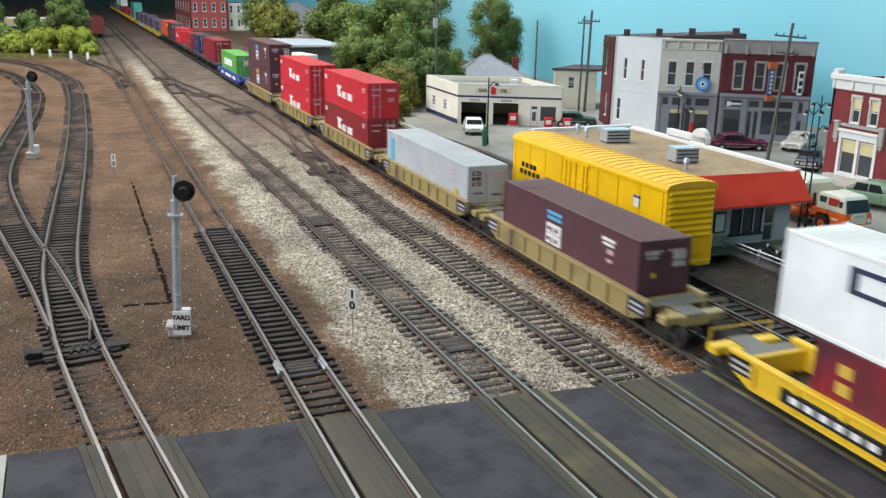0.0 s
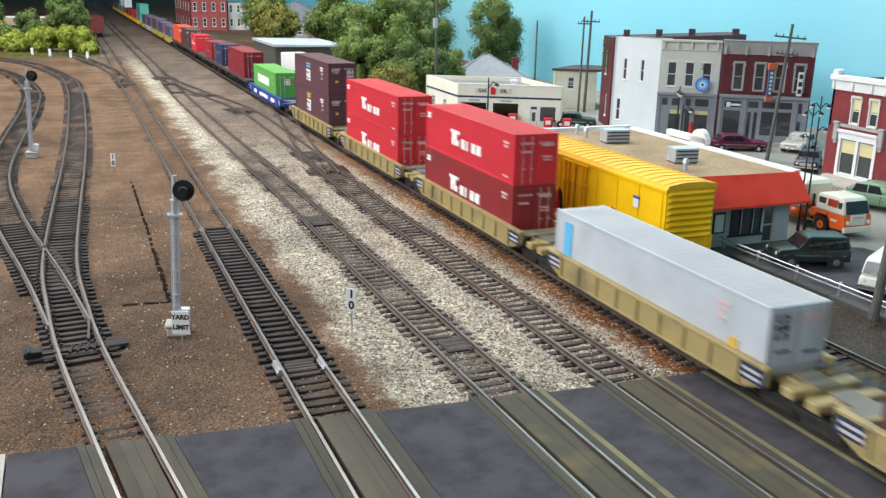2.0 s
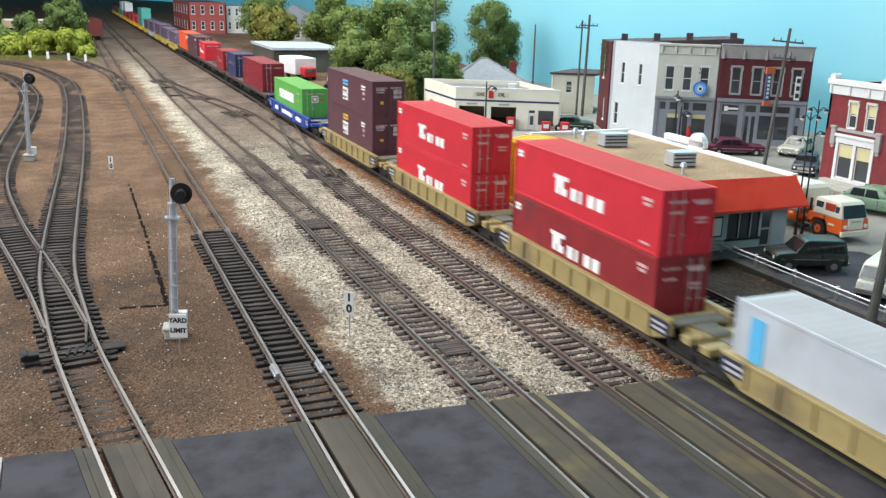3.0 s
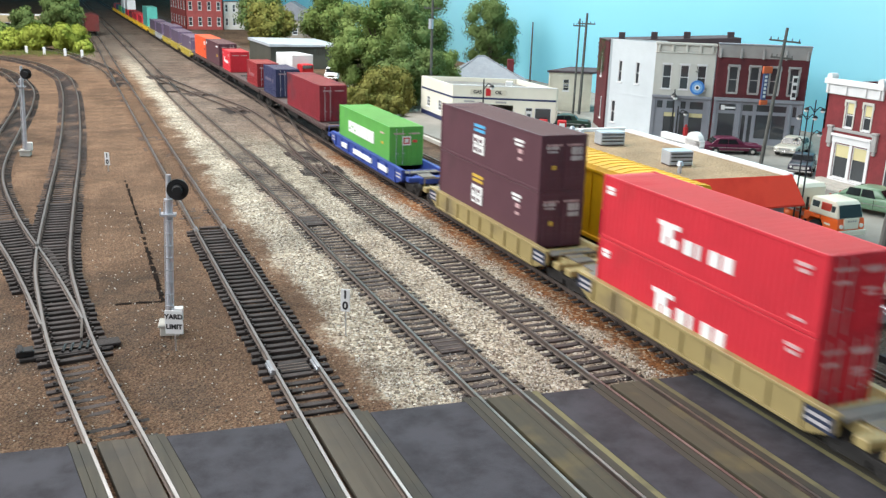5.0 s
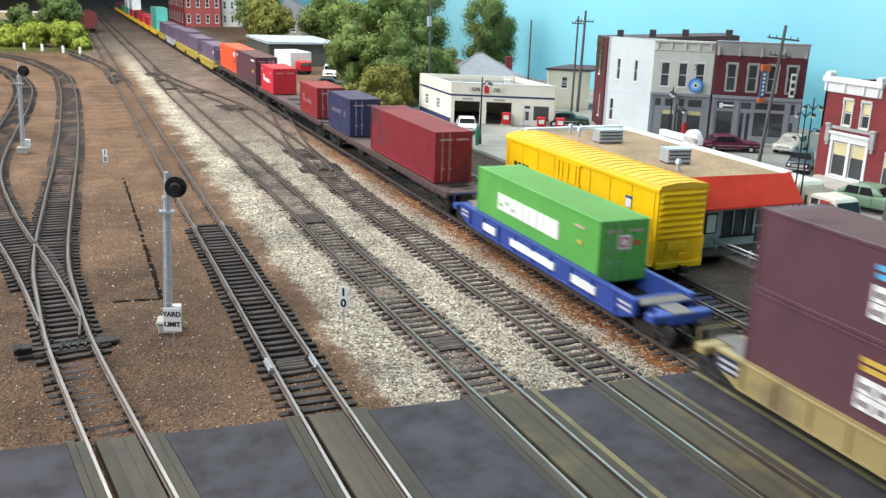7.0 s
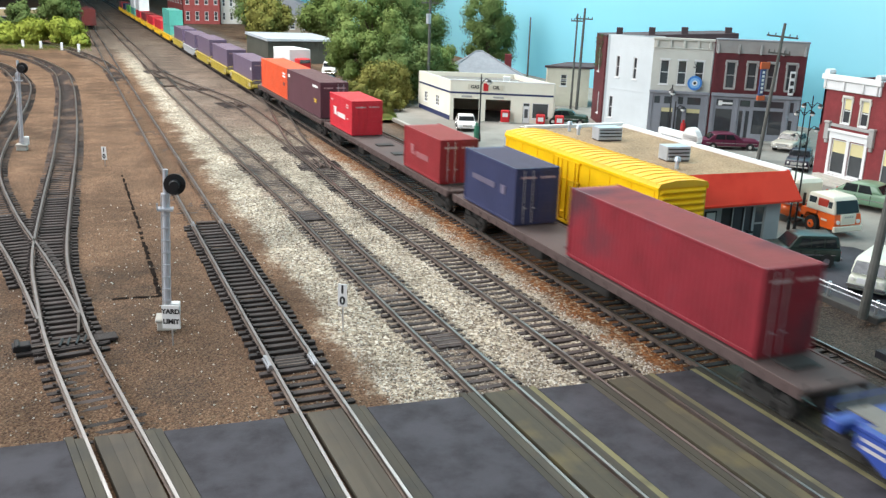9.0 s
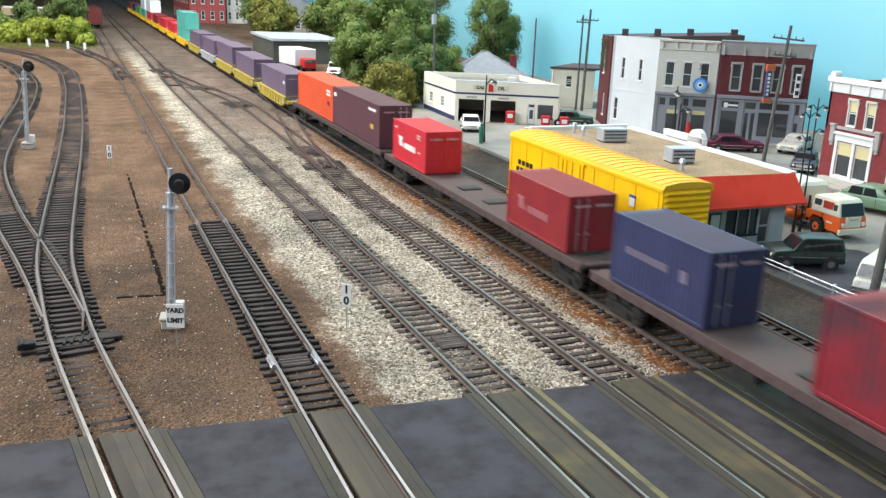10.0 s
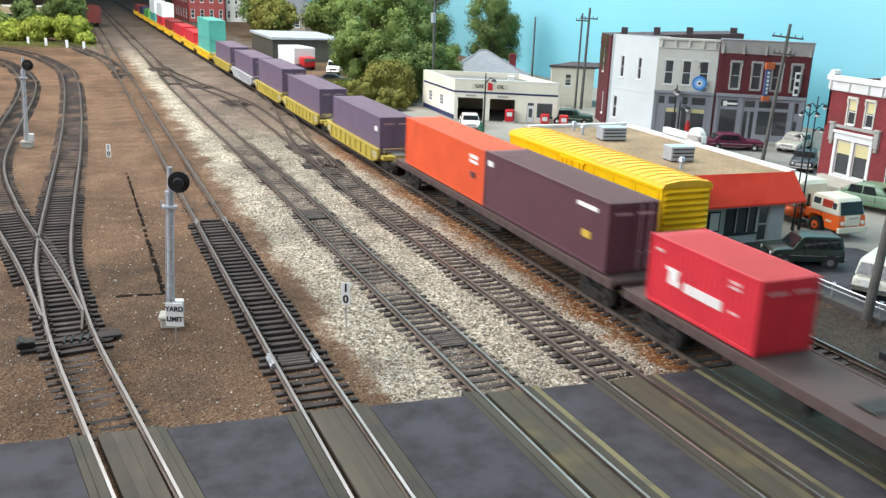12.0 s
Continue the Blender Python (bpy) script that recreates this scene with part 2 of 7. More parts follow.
# ---- modelling helpers ----
def link(name, bm, material, parent=None, label="", smooth=False):
    for v in bm.verts:
        v.co *= K
    me = bpy.data.meshes.new(name)
    bm.to_mesh(me)
    bm.free()
    for m in (material if isinstance(material, (list, tuple)) else [material]):
        me.materials.append(m)
    if smooth:
        for p in me.polygons:
            p.use_smooth = True
    ob = new(name, me)
    ob.parent = parent
    if label:
        ob["label"] = label
    return ob


def part(name, bm, material, parent, label="", smooth=False):
    return link(name, bm, material, parent, label, smooth)


def thing(name, x, y, z, turn=0.0, label="", category="", group="", kind=""):
    """An Empty at a thing's base, in centimetres and degrees."""
    ob = new(name)
    ob.empty_display_size = 0.01
    ob.matrix_basis = pose(x * K, y * K, z * K, 0, 0, turn)
    return tagged(ob, label, category, group, kind)


def box(bm, x0, x1, y0, y1, z0, z1, bevel=0.0, mi=0):
    r = bmesh.ops.create_cube(bm, size=1.0)
    vs = r["verts"]
    for v in vs:
        v.co = Vector(((x0 + x1) / 2 + v.co.x * (x1 - x0), (y0 + y1) / 2 + v.co.y * (y1 - y0), (z0 + z1) / 2 + v.co.z * (z1 - z0)))
    fs = {f for v in vs for f in v.link_faces}
    for f in fs:
        f.material_index = mi
    if bevel:
        bmesh.ops.bevel(bm, geom=list({e for v in vs for e in v.link_edges}), offset=bevel, segments=1, affect="EDGES", profile=0.5)


def boxes(*rows, bevel=0.0):
    bm = bmesh.new()
    for r in rows:
        box(bm, *r, bevel=bevel)
    return bm


def rod(bm, a, b, r0, r1=None, seg=8, mi=0):
    """A tapered rod from a to b."""
    a, b = Vector(a), Vector(b)
    r1 = r0 if r1 is None else r1
    m = Matrix.Translation((a + b) / 2) @ (b - a).to_track_quat("Z", "Y").to_matrix().to_4x4()
    r = bmesh.ops.create_cone(bm, cap_ends=True, segments=seg, radius1=r0, radius2=r1, depth=(b - a).length, matrix=m)
    for f in {f for v in r["verts"] for f in v.link_faces}:
        f.material_index = mi


def slab(bm, poly, z0, z1, mi=0):
    """An upright prism over a plan polygon (counter-clockwise); z1 may be a list, one height a corner."""
    n = len(poly)
    tops = z1 if isinstance(z1, (list, tuple)) else [z1] * n
    lo = [bm.verts.new((x, y, z0)) for x, y in poly]
    hi = [bm.verts.new((x, y, h)) for (x, y), h in zip(poly, tops)]
    fs = [bm.faces.new(hi), bm.faces.new(lo[::-1])]
    fs += [bm.faces.new((lo[i], lo[(i + 1) % n], hi[(i + 1) % n], hi[i])) for i in range(n)]
    for f in fs:
        f.material_index = mi


def profile_y(bm, pts, y0, y1, mi=0):
    """A section in x and z, drawn out along y."""
    n = len(pts)
    a = [bm.verts.new((x, y0, z)) for x, z in pts]
    b = [bm.verts.new((x, y1, z)) for x, z in pts]
    fs = [bm.faces.new(a), bm.faces.new(b[::-1])]
    fs += [bm.faces.new((a[i], b[i], b[(i + 1) % n], a[(i + 1) % n])) for i in range(n)]
    for f in fs:
        f.material_index = mi
    bmesh.ops.recalc_face_normals(bm, faces=bm.faces[:])


def ball(bm, c, r, sub=2, squash=1.0, mi=0):
    g = bmesh.ops.create_icosphere(bm, subdivisions=sub, radius=r, matrix=Matrix.Translation(c) @ Matrix.Diagonal((1, 1, squash, 1)))
    for f in {f for v in g["verts"] for f in v.link_faces}:
        f.material_index = mi


def words(name, text, size, material, parent, m, depth=0.004):
    """Lettering as a mesh; m places it in the parent's space (metres); size in centimetres."""
    cu = bpy.data.curves.new(name, "FONT")
    cu.body, cu.size, cu.align_x, cu.align_y, cu.extrude = text, size * K, "CENTER", "CENTER", depth * K
    cu.offset = size * K * 0.042
    ob = bpy.data.objects.new(name, cu)
    scene.collection.objects.link(ob)
    bpy.context.view_layer.update()
    me = bpy.data.meshes.new_from_object(ob.evaluated_get(bpy.context.evaluated_depsgraph_get()))
    bpy.data.objects.remove(ob)
    me.materials.clear()
    me.materials.append(material)
    out = new(name, me)
    out.parent, out.matrix_basis = parent, m
    return out


# ---- ground: one sheet from the aisle to the horizon ----
def edge_y(x):
    return 29.4 - 0.083 * (x + 0.7)


def ground_z(x, y):
    z = -0.34
    steps = [(-900, -0.35), (9.6, -0.35), (11.6, -0.27), (22.6, -0.26), (27.5, -0.3), (28.6, -0.8), (35.2, -0.8), (36.2, -0.34), (900, -0.34)]
    for (xa, za), (xb, zb) in zip(steps, steps[1:]):
        if xa <= x <= xb:
            z = za + (zb - za) * (x - xa) / (xb - xa)
    if y < edge_y(x) + 0.6:
        z = min(z, -0.3)
    n = noise.noise(Vector((x * 0.35, y * 0.35, 0))) * 0.07 + noise.noise(Vector((x * 1.7, y * 1.7, 3))) * 0.06
    return z + (n if x < 36 else 0.0)


def build_ground():
    xs = [-320, -200, -120, -60, -35, -22] + [-16 + 0.5 * i for i in range(112)] + [40.5, 46, 60, 80, 100]
    ys = [-320, -150, -40, -5, 10] + [12 + 0.5 * i for i in range(100)] + [62.5 + 1.5 * i for i in range(60)] + [155 + 6 * i for i in range(62)] + [560, 640, 800, 990]
    bm = bmesh.new()
    grid = [[bm.verts.new((x, y, ground_z(x, y))) for x in xs] for y in ys]
    for j in range(len(ys) - 1):
        for i in range(len(xs) - 1):
            f = bm.faces.new((grid[j][i], grid[j][i + 1], grid[j + 1][i + 1], grid[j + 1][i]))
            f.smooth = True
    ob = link("ground", bm, GROUND)
    tagged(ob, "brown dirt and pale stone ballast of a model railway", "ground", kind="structure")


build_ground()


# ---- tracks ----
GAUGE = 1.74


def smooth_line(pts, step):
    """A rounded line through plan points, in even steps: rows of x, y and heading."""
    pts = [Vector(p) for p in pts]
    p = [2 * pts[0] - pts[1]] + pts + [2 * pts[-1] - pts[-2]]
    dense = []
    for i in range(1, len(p) - 2):
        for k in range(40):
            t = k / 40
            dense.append(0.5 * (2 * p[i] + (p[i + 1] - p[i - 1]) * t + (2 * p[i - 1] - 5 * p[i] + 4 * p[i + 1] - p[i + 2]) * t * t
                                + (3 * p[i] - p[i - 1] - 3 * p[i + 1] + p[i + 2]) * t ** 3))
    dense.append(pts[-1])
    out, left = [], 0.0
    for a, b in zip(dense, dense[1:]):
        d = b - a
        while left <= d.length and d.length > 0:
            q = a + d * (left / d.length)
            out.append((q.x, q.y, math.atan2(d.y, d.x)))
            left += step
        left -= d.length
    return out


def rail_mesh(line, off, z=0.0):
    bm = bmesh.new()
    prev = None
    sec = [(-0.11, -0.22), (0.11, -0.22), (0.11, -0.19), (0.03, -0.17), (0.03, -0.06), (0.055, -0.05), (0.055, -0.004), (-0.055, -0.004), (-0.055, -0.05), (-0.03, -0.06), (-0.03, -0.17), (-0.11, -0.19)]
    for x, y, a in line:
        nx, ny = math.sin(a), -math.cos(a)
        ring = [bm.verts.new((x + nx * (off + s), y + ny * (off + s), z + h)) for s, h in sec]
        if prev:
            for i in range(len(sec)):
                f = bm.faces.new((prev[i], ring[i], ring[(i + 1) % len(sec)], prev[(i + 1) % len(sec)]))
                f.material_index = 1 if i in (6, 5, 7) else 0
        prev = ring
    bmesh.ops.recalc_face_normals(bm, faces=bm.faces[:])
    return bm


TIE_MESH = []


def tie_data():
    if not TIE_MESH:
        for k in range(4):
            bm = bmesh.new()
            box(bm, -1.45 + random.uniform(-.05, .05), 1.45 + random.uniform(-.05, .05), -0.15, 0.15, -0.42, -0.2 - random.uniform(0, .03), 0.02)
            for sx in (-1, 1):
                for s in (-0.19, 0.19):
                    box(bm, sx * 0.87 + s - 0.05, sx * 0.87 + s + 0.05, -0.08, 0.08, -0.22, -0.15)
            ob = link("tie", bm, TIE)
            TIE_MESH.append(ob.data)
            bpy.data.objects.remove(ob)
    return TIE_MESH


def track(label, pts, near=78.0, skip=lambda x, y: False, z=0.0, spacing=0.66, rails=(-1, 1), sink=lambda y: 0.0, head=None):
    ob = thing("track", 0, 0, 0, 0, label, "railway track", kind="structure")
    line = smooth_line(pts, 2.0)
    for s in rails:
        part("rail", rail_mesh(line, s * GAUGE / 2, z), [RAIL, head or RAILHEAD], ob)
    rest = bmesh.new()
    for x, y, a in smooth_line(pts, spacing):
        if skip(x, y):
            continue
        a += random.uniform(-0.02, 0.02)
        zt = z - sink(y)
        if y < near:
            t = new("tie", random.choice(tie_data()))
            t.parent = ob
            t.matrix_basis = pose((x + random.uniform(-.05, .05)) * K, y * K, zt * K, 0, random.uniform(-0.8, 0.8), math.degrees(a) - 90)
        else:
            c, s = math.cos(a - math.pi / 2), math.sin(a - math.pi / 2)
            slab(rest, [(x + c * u - s * v, y + s * u + c * v) for u, v in ((-1.45, -.15), (1.45, -.15), (1.45, .15), (-1.45, .15))], zt - 0.4, zt - 0.21)
    if len(rest.verts):
        far = part("ties", rest, TIE, ob)
        far["kind"] = "stuff"
    else:
        rest.free()
    return ob


def in_road(x, y):
    return y < edge_y(x) + 0.1


track("weathered rails of a yard lead with a turnout", [(3.0, 12), (1.27, 25), (0.72, 29), (-0.5, 38), (-1.0, 44), (-1.35, 52), (-0.9, 66), (-0.2, 83), (0.35, 105), (0.5, 135), (-1.0, 158), (-8, 185), (-26, 215)], skip=in_road, sink=lambda y: 0.13 if y < 37 else 0.0 if y < 66 else 0.1)
track("curving yard track with rusty rails", [(-0.95, 41.6), (-1.66, 46.6), (-2.4, 51.2), (-4.4, 63), (-5.9, 78), (-5.4, 98), (-4.6, 120), (-5.2, 140), (-9.5, 165), (-22, 195)], skip=lambda x, y: y < 47, sink=lambda y: 0.0 if y < 62 else 0.1)
track("branch line curving away from the main track", [(7.85, 140), (7.4, 154), (5.6, 174), (-0.5, 205), (-13, 229), (-40, 255)], near=0, sink=lambda y: 0.12)
track("straight lead track on brown dirt", [(7.95, 10), (7.8, 25), (7.7, 60), (7.75, 102), (7.9, 170), (8.2, 300), (8.2, 880)], skip=in_road, sink=lambda y: 0.0 if 33 < y < 56.5 else 0.07 if y < 33 else 0.16)
track("main track on pale stone ballast", [(14.8, 10), (14.5, 25), (14.3, 45), (14.35, 64), (13.8, 100), (13.6, 140), (14.0, 200), (14.5, 880)], skip=in_road, sink=lambda y: 0.02 if y < 57 else 0.05 if y < 84 else 0.1, head=DULLHEAD)
track("second main track on pale stone ballast", [(19.9, 10), (19.65, 25), (19.4, 45), (19.2, 60), (19.5, 74), (19.7, 95), (19.4, 112), (16.4, 132), (13.9, 152), (13.7, 165)], skip=in_road, head=DULLHEAD, sink=lambda y: 0.0 if y < 82 else 0.09)
track("connecting track with a turnout", [(19.5, 72), (20.2, 84), (21.9, 97), (23.6, 110), (24.3, 122)], near=0, skip=lambda x, y: y < 82, sink=lambda y: 0.07, head=DULLHEAD)
track("main track under a container train", [(24.6, 5), (24.35, 25), (24.3, 60), (24.3, 200), (24.3, 880)], skip=in_road, head=DULLHEAD)
track("siding beside a loading platform", [(30.6, 5), (30.5, 40), (30.5, 70), (29.5, 100), (26.8, 130), (25.0, 150)], skip=in_road, z=-0.5, head=DULLHEAD)


def turnout_details():
    ob = thing("switch_stand", -0.55, 38.6, -0.35, 6, "black ground throw beside turnout points", "switch stand")
    part("headblock", boxes((-2.1, 1.55, -0.5, -0.15, 0, 0.16), (-2.1, 1.55, 0.15, 0.5, 0, 0.16), bevel=0.03), TIE, ob)
    part("throw_bar", boxes((-1.5, 0.9, -0.06, 0.06, 0.17, 0.22), bevel=0.02), RAIL, ob)
    part("motor_box", boxes((-2.2, -1.5, -0.3, 0.3, 0.16, 0.42), (-2.1, -1.9, -0.4, 0.4, 0.42, 0.5), bevel=0.04), BLACK, ob)
    for pts in (((-0.2, 39.3), (-0.1, 41.9)), ((-1.66, 40.6), (-1.8, 41.9))):
        bm = bmesh.new()
        for (xa, ya), (xb, yb) in zip(pts, pts[1:]):
            slab(bm, [(xa - 0.045, ya), (xa + 0.045, ya), (xb + 0.055, yb), (xb - 0.055, yb)], -0.2, -0.012)
        blade = part("switch_point", bm, DULLHEAD, ob)
        blade.matrix_basis = ob.matrix_basis.inverted()
    bm = bmesh.new()
    for u in (-0.45, -0.15, 0.2, 0.5):
        rod(bm, (u, -0.35, 0.2), (u + 0.2, 0.3, 0.26), 0.06, seg=6)
    part("throw_linkage", bm, BLACK, ob)
    box_m = bmesh.new()
    box(box_m, 0.95, 1.9, -0.34, 0.4, 0.1, 0.24, 0.03)
    part("end_block", box_m, TIE, ob)


turnout_details()


def joiners():
    """Bright clamp joiners where rail lengths meet."""
    for k, (x, y) in enumerate(((6.78, 33.8), (8.6, 33.6), (6.87, 56.3), (8.62, 56.5))):
        ob = thing("rail_joiner", x, y, -0.22, 0, "bright metal rail joiner clamped on a rail", "rail joiner", "rail joiners")
        l = 0.55 if k < 2 else 0.3
        part("clamp", boxes((-0.12, 0.12, -l, l, 0.0, 0.12), (-0.07, 0.07, -l, l, 0.12, 0.222), bevel=0.015), STEEL, ob)


joiners()


def track_plates():
    """Dark plates between the rails and the frogs of the far turnouts."""
    for x, y, w, l in ((14.62, 33.9, 0.62, 0.75), (14.35, 56.7, 0.62, 1.2), (7.72, 33.7, 0.62, 0.45), (7.75, 56.75, 0.62, 0.2)):
        ob = thing("track_plate", x, y, -0.24, 0, "dark grimy plate lying between two rails", "track plate", "track plates")
        part("plate", boxes((-w, w, -l, l, 0.0, 0.09), bevel=0.02), TIE, ob)
        for i in range(3):
            part("slat", boxes((-w + 0.05, w - 0.05, -l * 0.7 + l * 0.6 * i, -l * 0.7 + l * 0.6 * i + 0.08, 0.085, 0.11)), RAIL, ob)
    for x, y, turn, n in ((19.5, 73.5, -4, 6), (19.2, 111.5, 8, 9), (17.0, 128.5, 14, 7), (14.0, 152, 6, 7)):
        ob = thing("turnout_frog", x, y, -0.26, turn, "dark frog and check rails of a turnout", "turnout", "turnout frogs")
        for u, l, k in ((-0.62, 2.4, 2), (0.62, 2.4, -2), (0.0, 1.7, 5), (0.0, 1.7, -5)):
            part("check_rail", boxes((-0.06, 0.06, -l, l, 0.0, 0.25), bevel=0.02), RAIL, ob).matrix_basis = pose(u * K, 0, 0, 0, 0, k)
        for i in range(n):
            part("long_tie", boxes((-1.9, 1.7, -0.16, 0.16, -0.1, 0.035), bevel=0.02), TIE, ob).matrix_basis = pose(0, (i - n / 2) * 0.66 * K, 0)


track_plates()


def loose_stones():
    rng = np.random.default_rng(11)
    rails = [6.9, 8.65, 13.4, 15.2, 18.5, 20.25, 23.4]
    vs, fs = [], []
    count = 0
    while count < 14000:
        y = 27.6 + 36 * rng.random() ** 1.5
        x = rng.uniform(10.4, 22.0) if rng.random() < 0.93 else rng.uniform(-6, 10)
        if y < edge_y(x) + 0.05 or min(abs(x - r) for r in rails) < 0.16:
            continue
        if x > 10 and (abs(x - 14.3) < 0.8 or abs(x - 19.4) < 0.8) and rng.random() < 0.7:
            continue
        r = rng.uniform(0.022, 0.058)
        n = len(vs)
        z = ground_z(x, y) + r * 0.35
        d = rng.uniform(0.65, 1.25, 6) * r
        a = rng.uniform(0, 6.28)
        c, s_ = math.cos(a), math.sin(a)
        for (u, v, w), q in zip(((1, 0, 0), (0, 1, 0), (-1, 0, 0), (0, -1, 0), (0, 0, 0.8), (0, 0, -0.8)), d):
            vs.append(((x + (u * c - v * s_) * q) * K, (y + (u * s_ + v * c) * q) * K, (z + w * q) * K))
        for k in range(4):
            fs.append((n + k, n + (k + 1) % 4, n + 4))
            fs.append((n + (k + 1) % 4, n + k, n + 5))
        count += 1
    me = bpy.data.meshes.new("ballast_stones")
    me.from_pydata(vs, [], fs)
    m = bpy.data.materials.new("loose_stone")
    m.use_nodes = True
    nt = m.node_tree
    g, r = nt.nodes.new("ShaderNodeNewGeometry"), nt.nodes.new("ShaderNodeValToRGB")
    r.color_ramp.interpolation = "CONSTANT"
    cols = [(0.46, 0.42, 0.36), (0.24, 0.20, 0.16), (0.62, 0.60, 0.55), (0.34, 0.28, 0.21), (0.52, 0.47, 0.40), (0.16, 0.12, 0.09)]
    while len(r.color_ramp.elements) < len(cols):
        r.color_ramp.elements.new(0.5)
    for k, (e, c) in enumerate(zip(r.color_ramp.elements, cols)):
        e.position, e.color = k / len(cols), (*c, 1)
    nt.links.new(g.outputs["Random Per Island"], r.inputs[0])
    nt.links.new(r.outputs[0], nt.nodes["Principled BSDF"].inputs["Base Color"])
    nt.nodes["Principled BSDF"].inputs["Roughness"].default_value = 0.85
    me.materials.append(m)
    tagged(new("ballast_stones", me), "loose grey and tan ballast stones", "gravel", kind="stuff")


loose_stones()


# ---- level crossing ----
def build_crossing():
    centres = [lambda y: 1.27 - (y - 25) * 0.134, lambda y: 7.8 + (25 - y) * 0.01, lambda y: 14.5 + (25 - y) * 0.02, lambda y: 19.65 + (25 - y) * 0.016, lambda y: 24.35 + (25 - y) * 0.012]
    ob = thing("road", 0, 0, 0, 0, "dark asphalt road with plank edges over five tracks", "level crossing", kind="structure")
    y0 = 8.0

    def strip(name, fa, fb, material, z, lip=0.0, rough=0.0):
        bm = bmesh.new()
        ya, yb = edge_y(fa(28)) + lip, edge_y(fb(28)) + lip
        n = 8
        left = [(fa(y0 + (ya - y0) * i / n), y0 + (ya - y0) * i / n) for i in range(n + 1)]
        right = [(fb(y0 + (yb - y0) * i / n), y0 + (yb - y0) * i / n) for i in range(n + 1)]
        slab(bm, right[:1] + right[1:] + left[::-1], -0.34, z)
        part(name, bm, material, ob)

    for k, c in enumerate(centres):
        g = GAUGE / 2
        inner = 2 * (g - 0.24) / 3
        for i in range(3):
            a = -g + 0.24 + inner * i
            strip("centre_board", lambda y, c=c, a=a: c(y) + a + 0.003, lambda y, c=c, a=a: c(y) + a + inner - 0.003, STAINED if k > 1 else PANEL, -0.02 - 0.008 * (i % 2), 0.05 + random.uniform(-.05, .05))
        for s in (-1, 1):
            for w, (u0, u1) in enumerate(((g + 0.08, g + 0.37), (g + 0.385, g + 0.63))):
                a, b = (u0, u1) if s > 0 else (-u1, -u0)
                strip("plank", lambda y, c=c, a=a: c(y) + a, lambda y, c=c, b=b: c(y) + b, OCHREPLANK if w and k > 1 and (s > 0 or k == 4) else PLANK, -0.012 - 0.012 * w, random.uniform(0.0, 0.3))
    for k in range(4):
        strip("asphalt_slab", lambda y, k=k: centres[k](y) + 1.52, lambda y, k=k: centres[k + 1](y) - 1.52, ASPHALT, -0.015, random.uniform(-.1, .1))
    strip("asphalt_slab", lambda y: -2.9, lambda y: centres[0](y) - 1.52, ASPHALT, -0.015)
    strip("asphalt_slab", lambda y: centres[4](y) + 1.52, lambda y: 29.0, ASPHALT, -0.015)
    strip("asphalt_slab", lambda y: 32.0, lambda y: 80.0, ASPHALT, -0.02)
    strip("kerb", lambda y: -9.0, lambda y: -2.95, WALKWAY, 0.02)


build_crossing()


# ---- the container train ----
TRAIN_X = 24.3
RUN = np.polyfit([0, 1.5, 2.5, 5.5, 6.5, 9.5, 10.5, 12], [22.8, 43.8, 57.7, 101.9, 116.9, 165.4, 182.2, 207.7], 3)
TRAIN = []  # every car and container with its place along the train and its height


def paint(name, color, **kw):
    base = dict(rough=0.5, var=0.14, scale=30, bump=0.05, bump_scale=500, patch=tuple(c * 0.62 + 0.018 for c in color), patch_scale=35, patch_at=0.66)
    base.update(kw)
    return mat(name, color, **base)


def fade(name, color):
    return mat(name, color, rough=0.75, var=0.12, scale=40)


OCHRE = paint("ochre_car_paint", (0.355, 0.275, 0.118), patch=(0.22, 0.17, 0.09), patch_scale=55, patch_at=0.58)
YELLOW = paint("bright_yellow_car_paint", (0.78, 0.50, 0.03))
OLIVE = paint("dirty_yellow_car_paint", (0.46, 0.36, 0.07))
CARBLUE = paint("deep_blue_car_paint", (0.035, 0.07, 0.30))
CARGREY = paint("grey_car_paint", (0.42, 0.43, 0.44))
NAVY = paint("navy_end_panel", (0.03, 0.04, 0.075))
DECK = paint("weathered_deck", (0.085, 0.056, 0.052), rough=0.75)
DECKGREY = paint("dusty_grey_deck", (0.18, 0.17, 0.155), rough=0.75)
UNDER = mat("grimy_running_gear", (0.035, 0.032, 0.03), 0.7, 0.2, var=0.4, scale=90)
MARK = fade("pale_marking", (0.80, 0.80, 0.78))
WORN = fade("nearly_gone_marking", (0.36, 0.13, 0.14))
FADED = fade("worn_pale_marking", (0.50, 0.34, 0.34))
SKYMARK = fade("light_blue_marking", (0.10, 0.42, 0.70))
YMARK = fade("yellow_marking", (0.62, 0.40, 0.06))
BLUEMARK = fade("worn_blue_grey_marking", (0.15, 0.13, 0.19))
PINKMARK = fade("worn_pink_marking", (0.62, 0.40, 0.40))
PALEMARK = fade("dirty_white_marking", (0.46, 0.43, 0.43))
REDMARK = fade("red_marking", (0.6, 0.05, 0.05))
ROOFDUST = {}


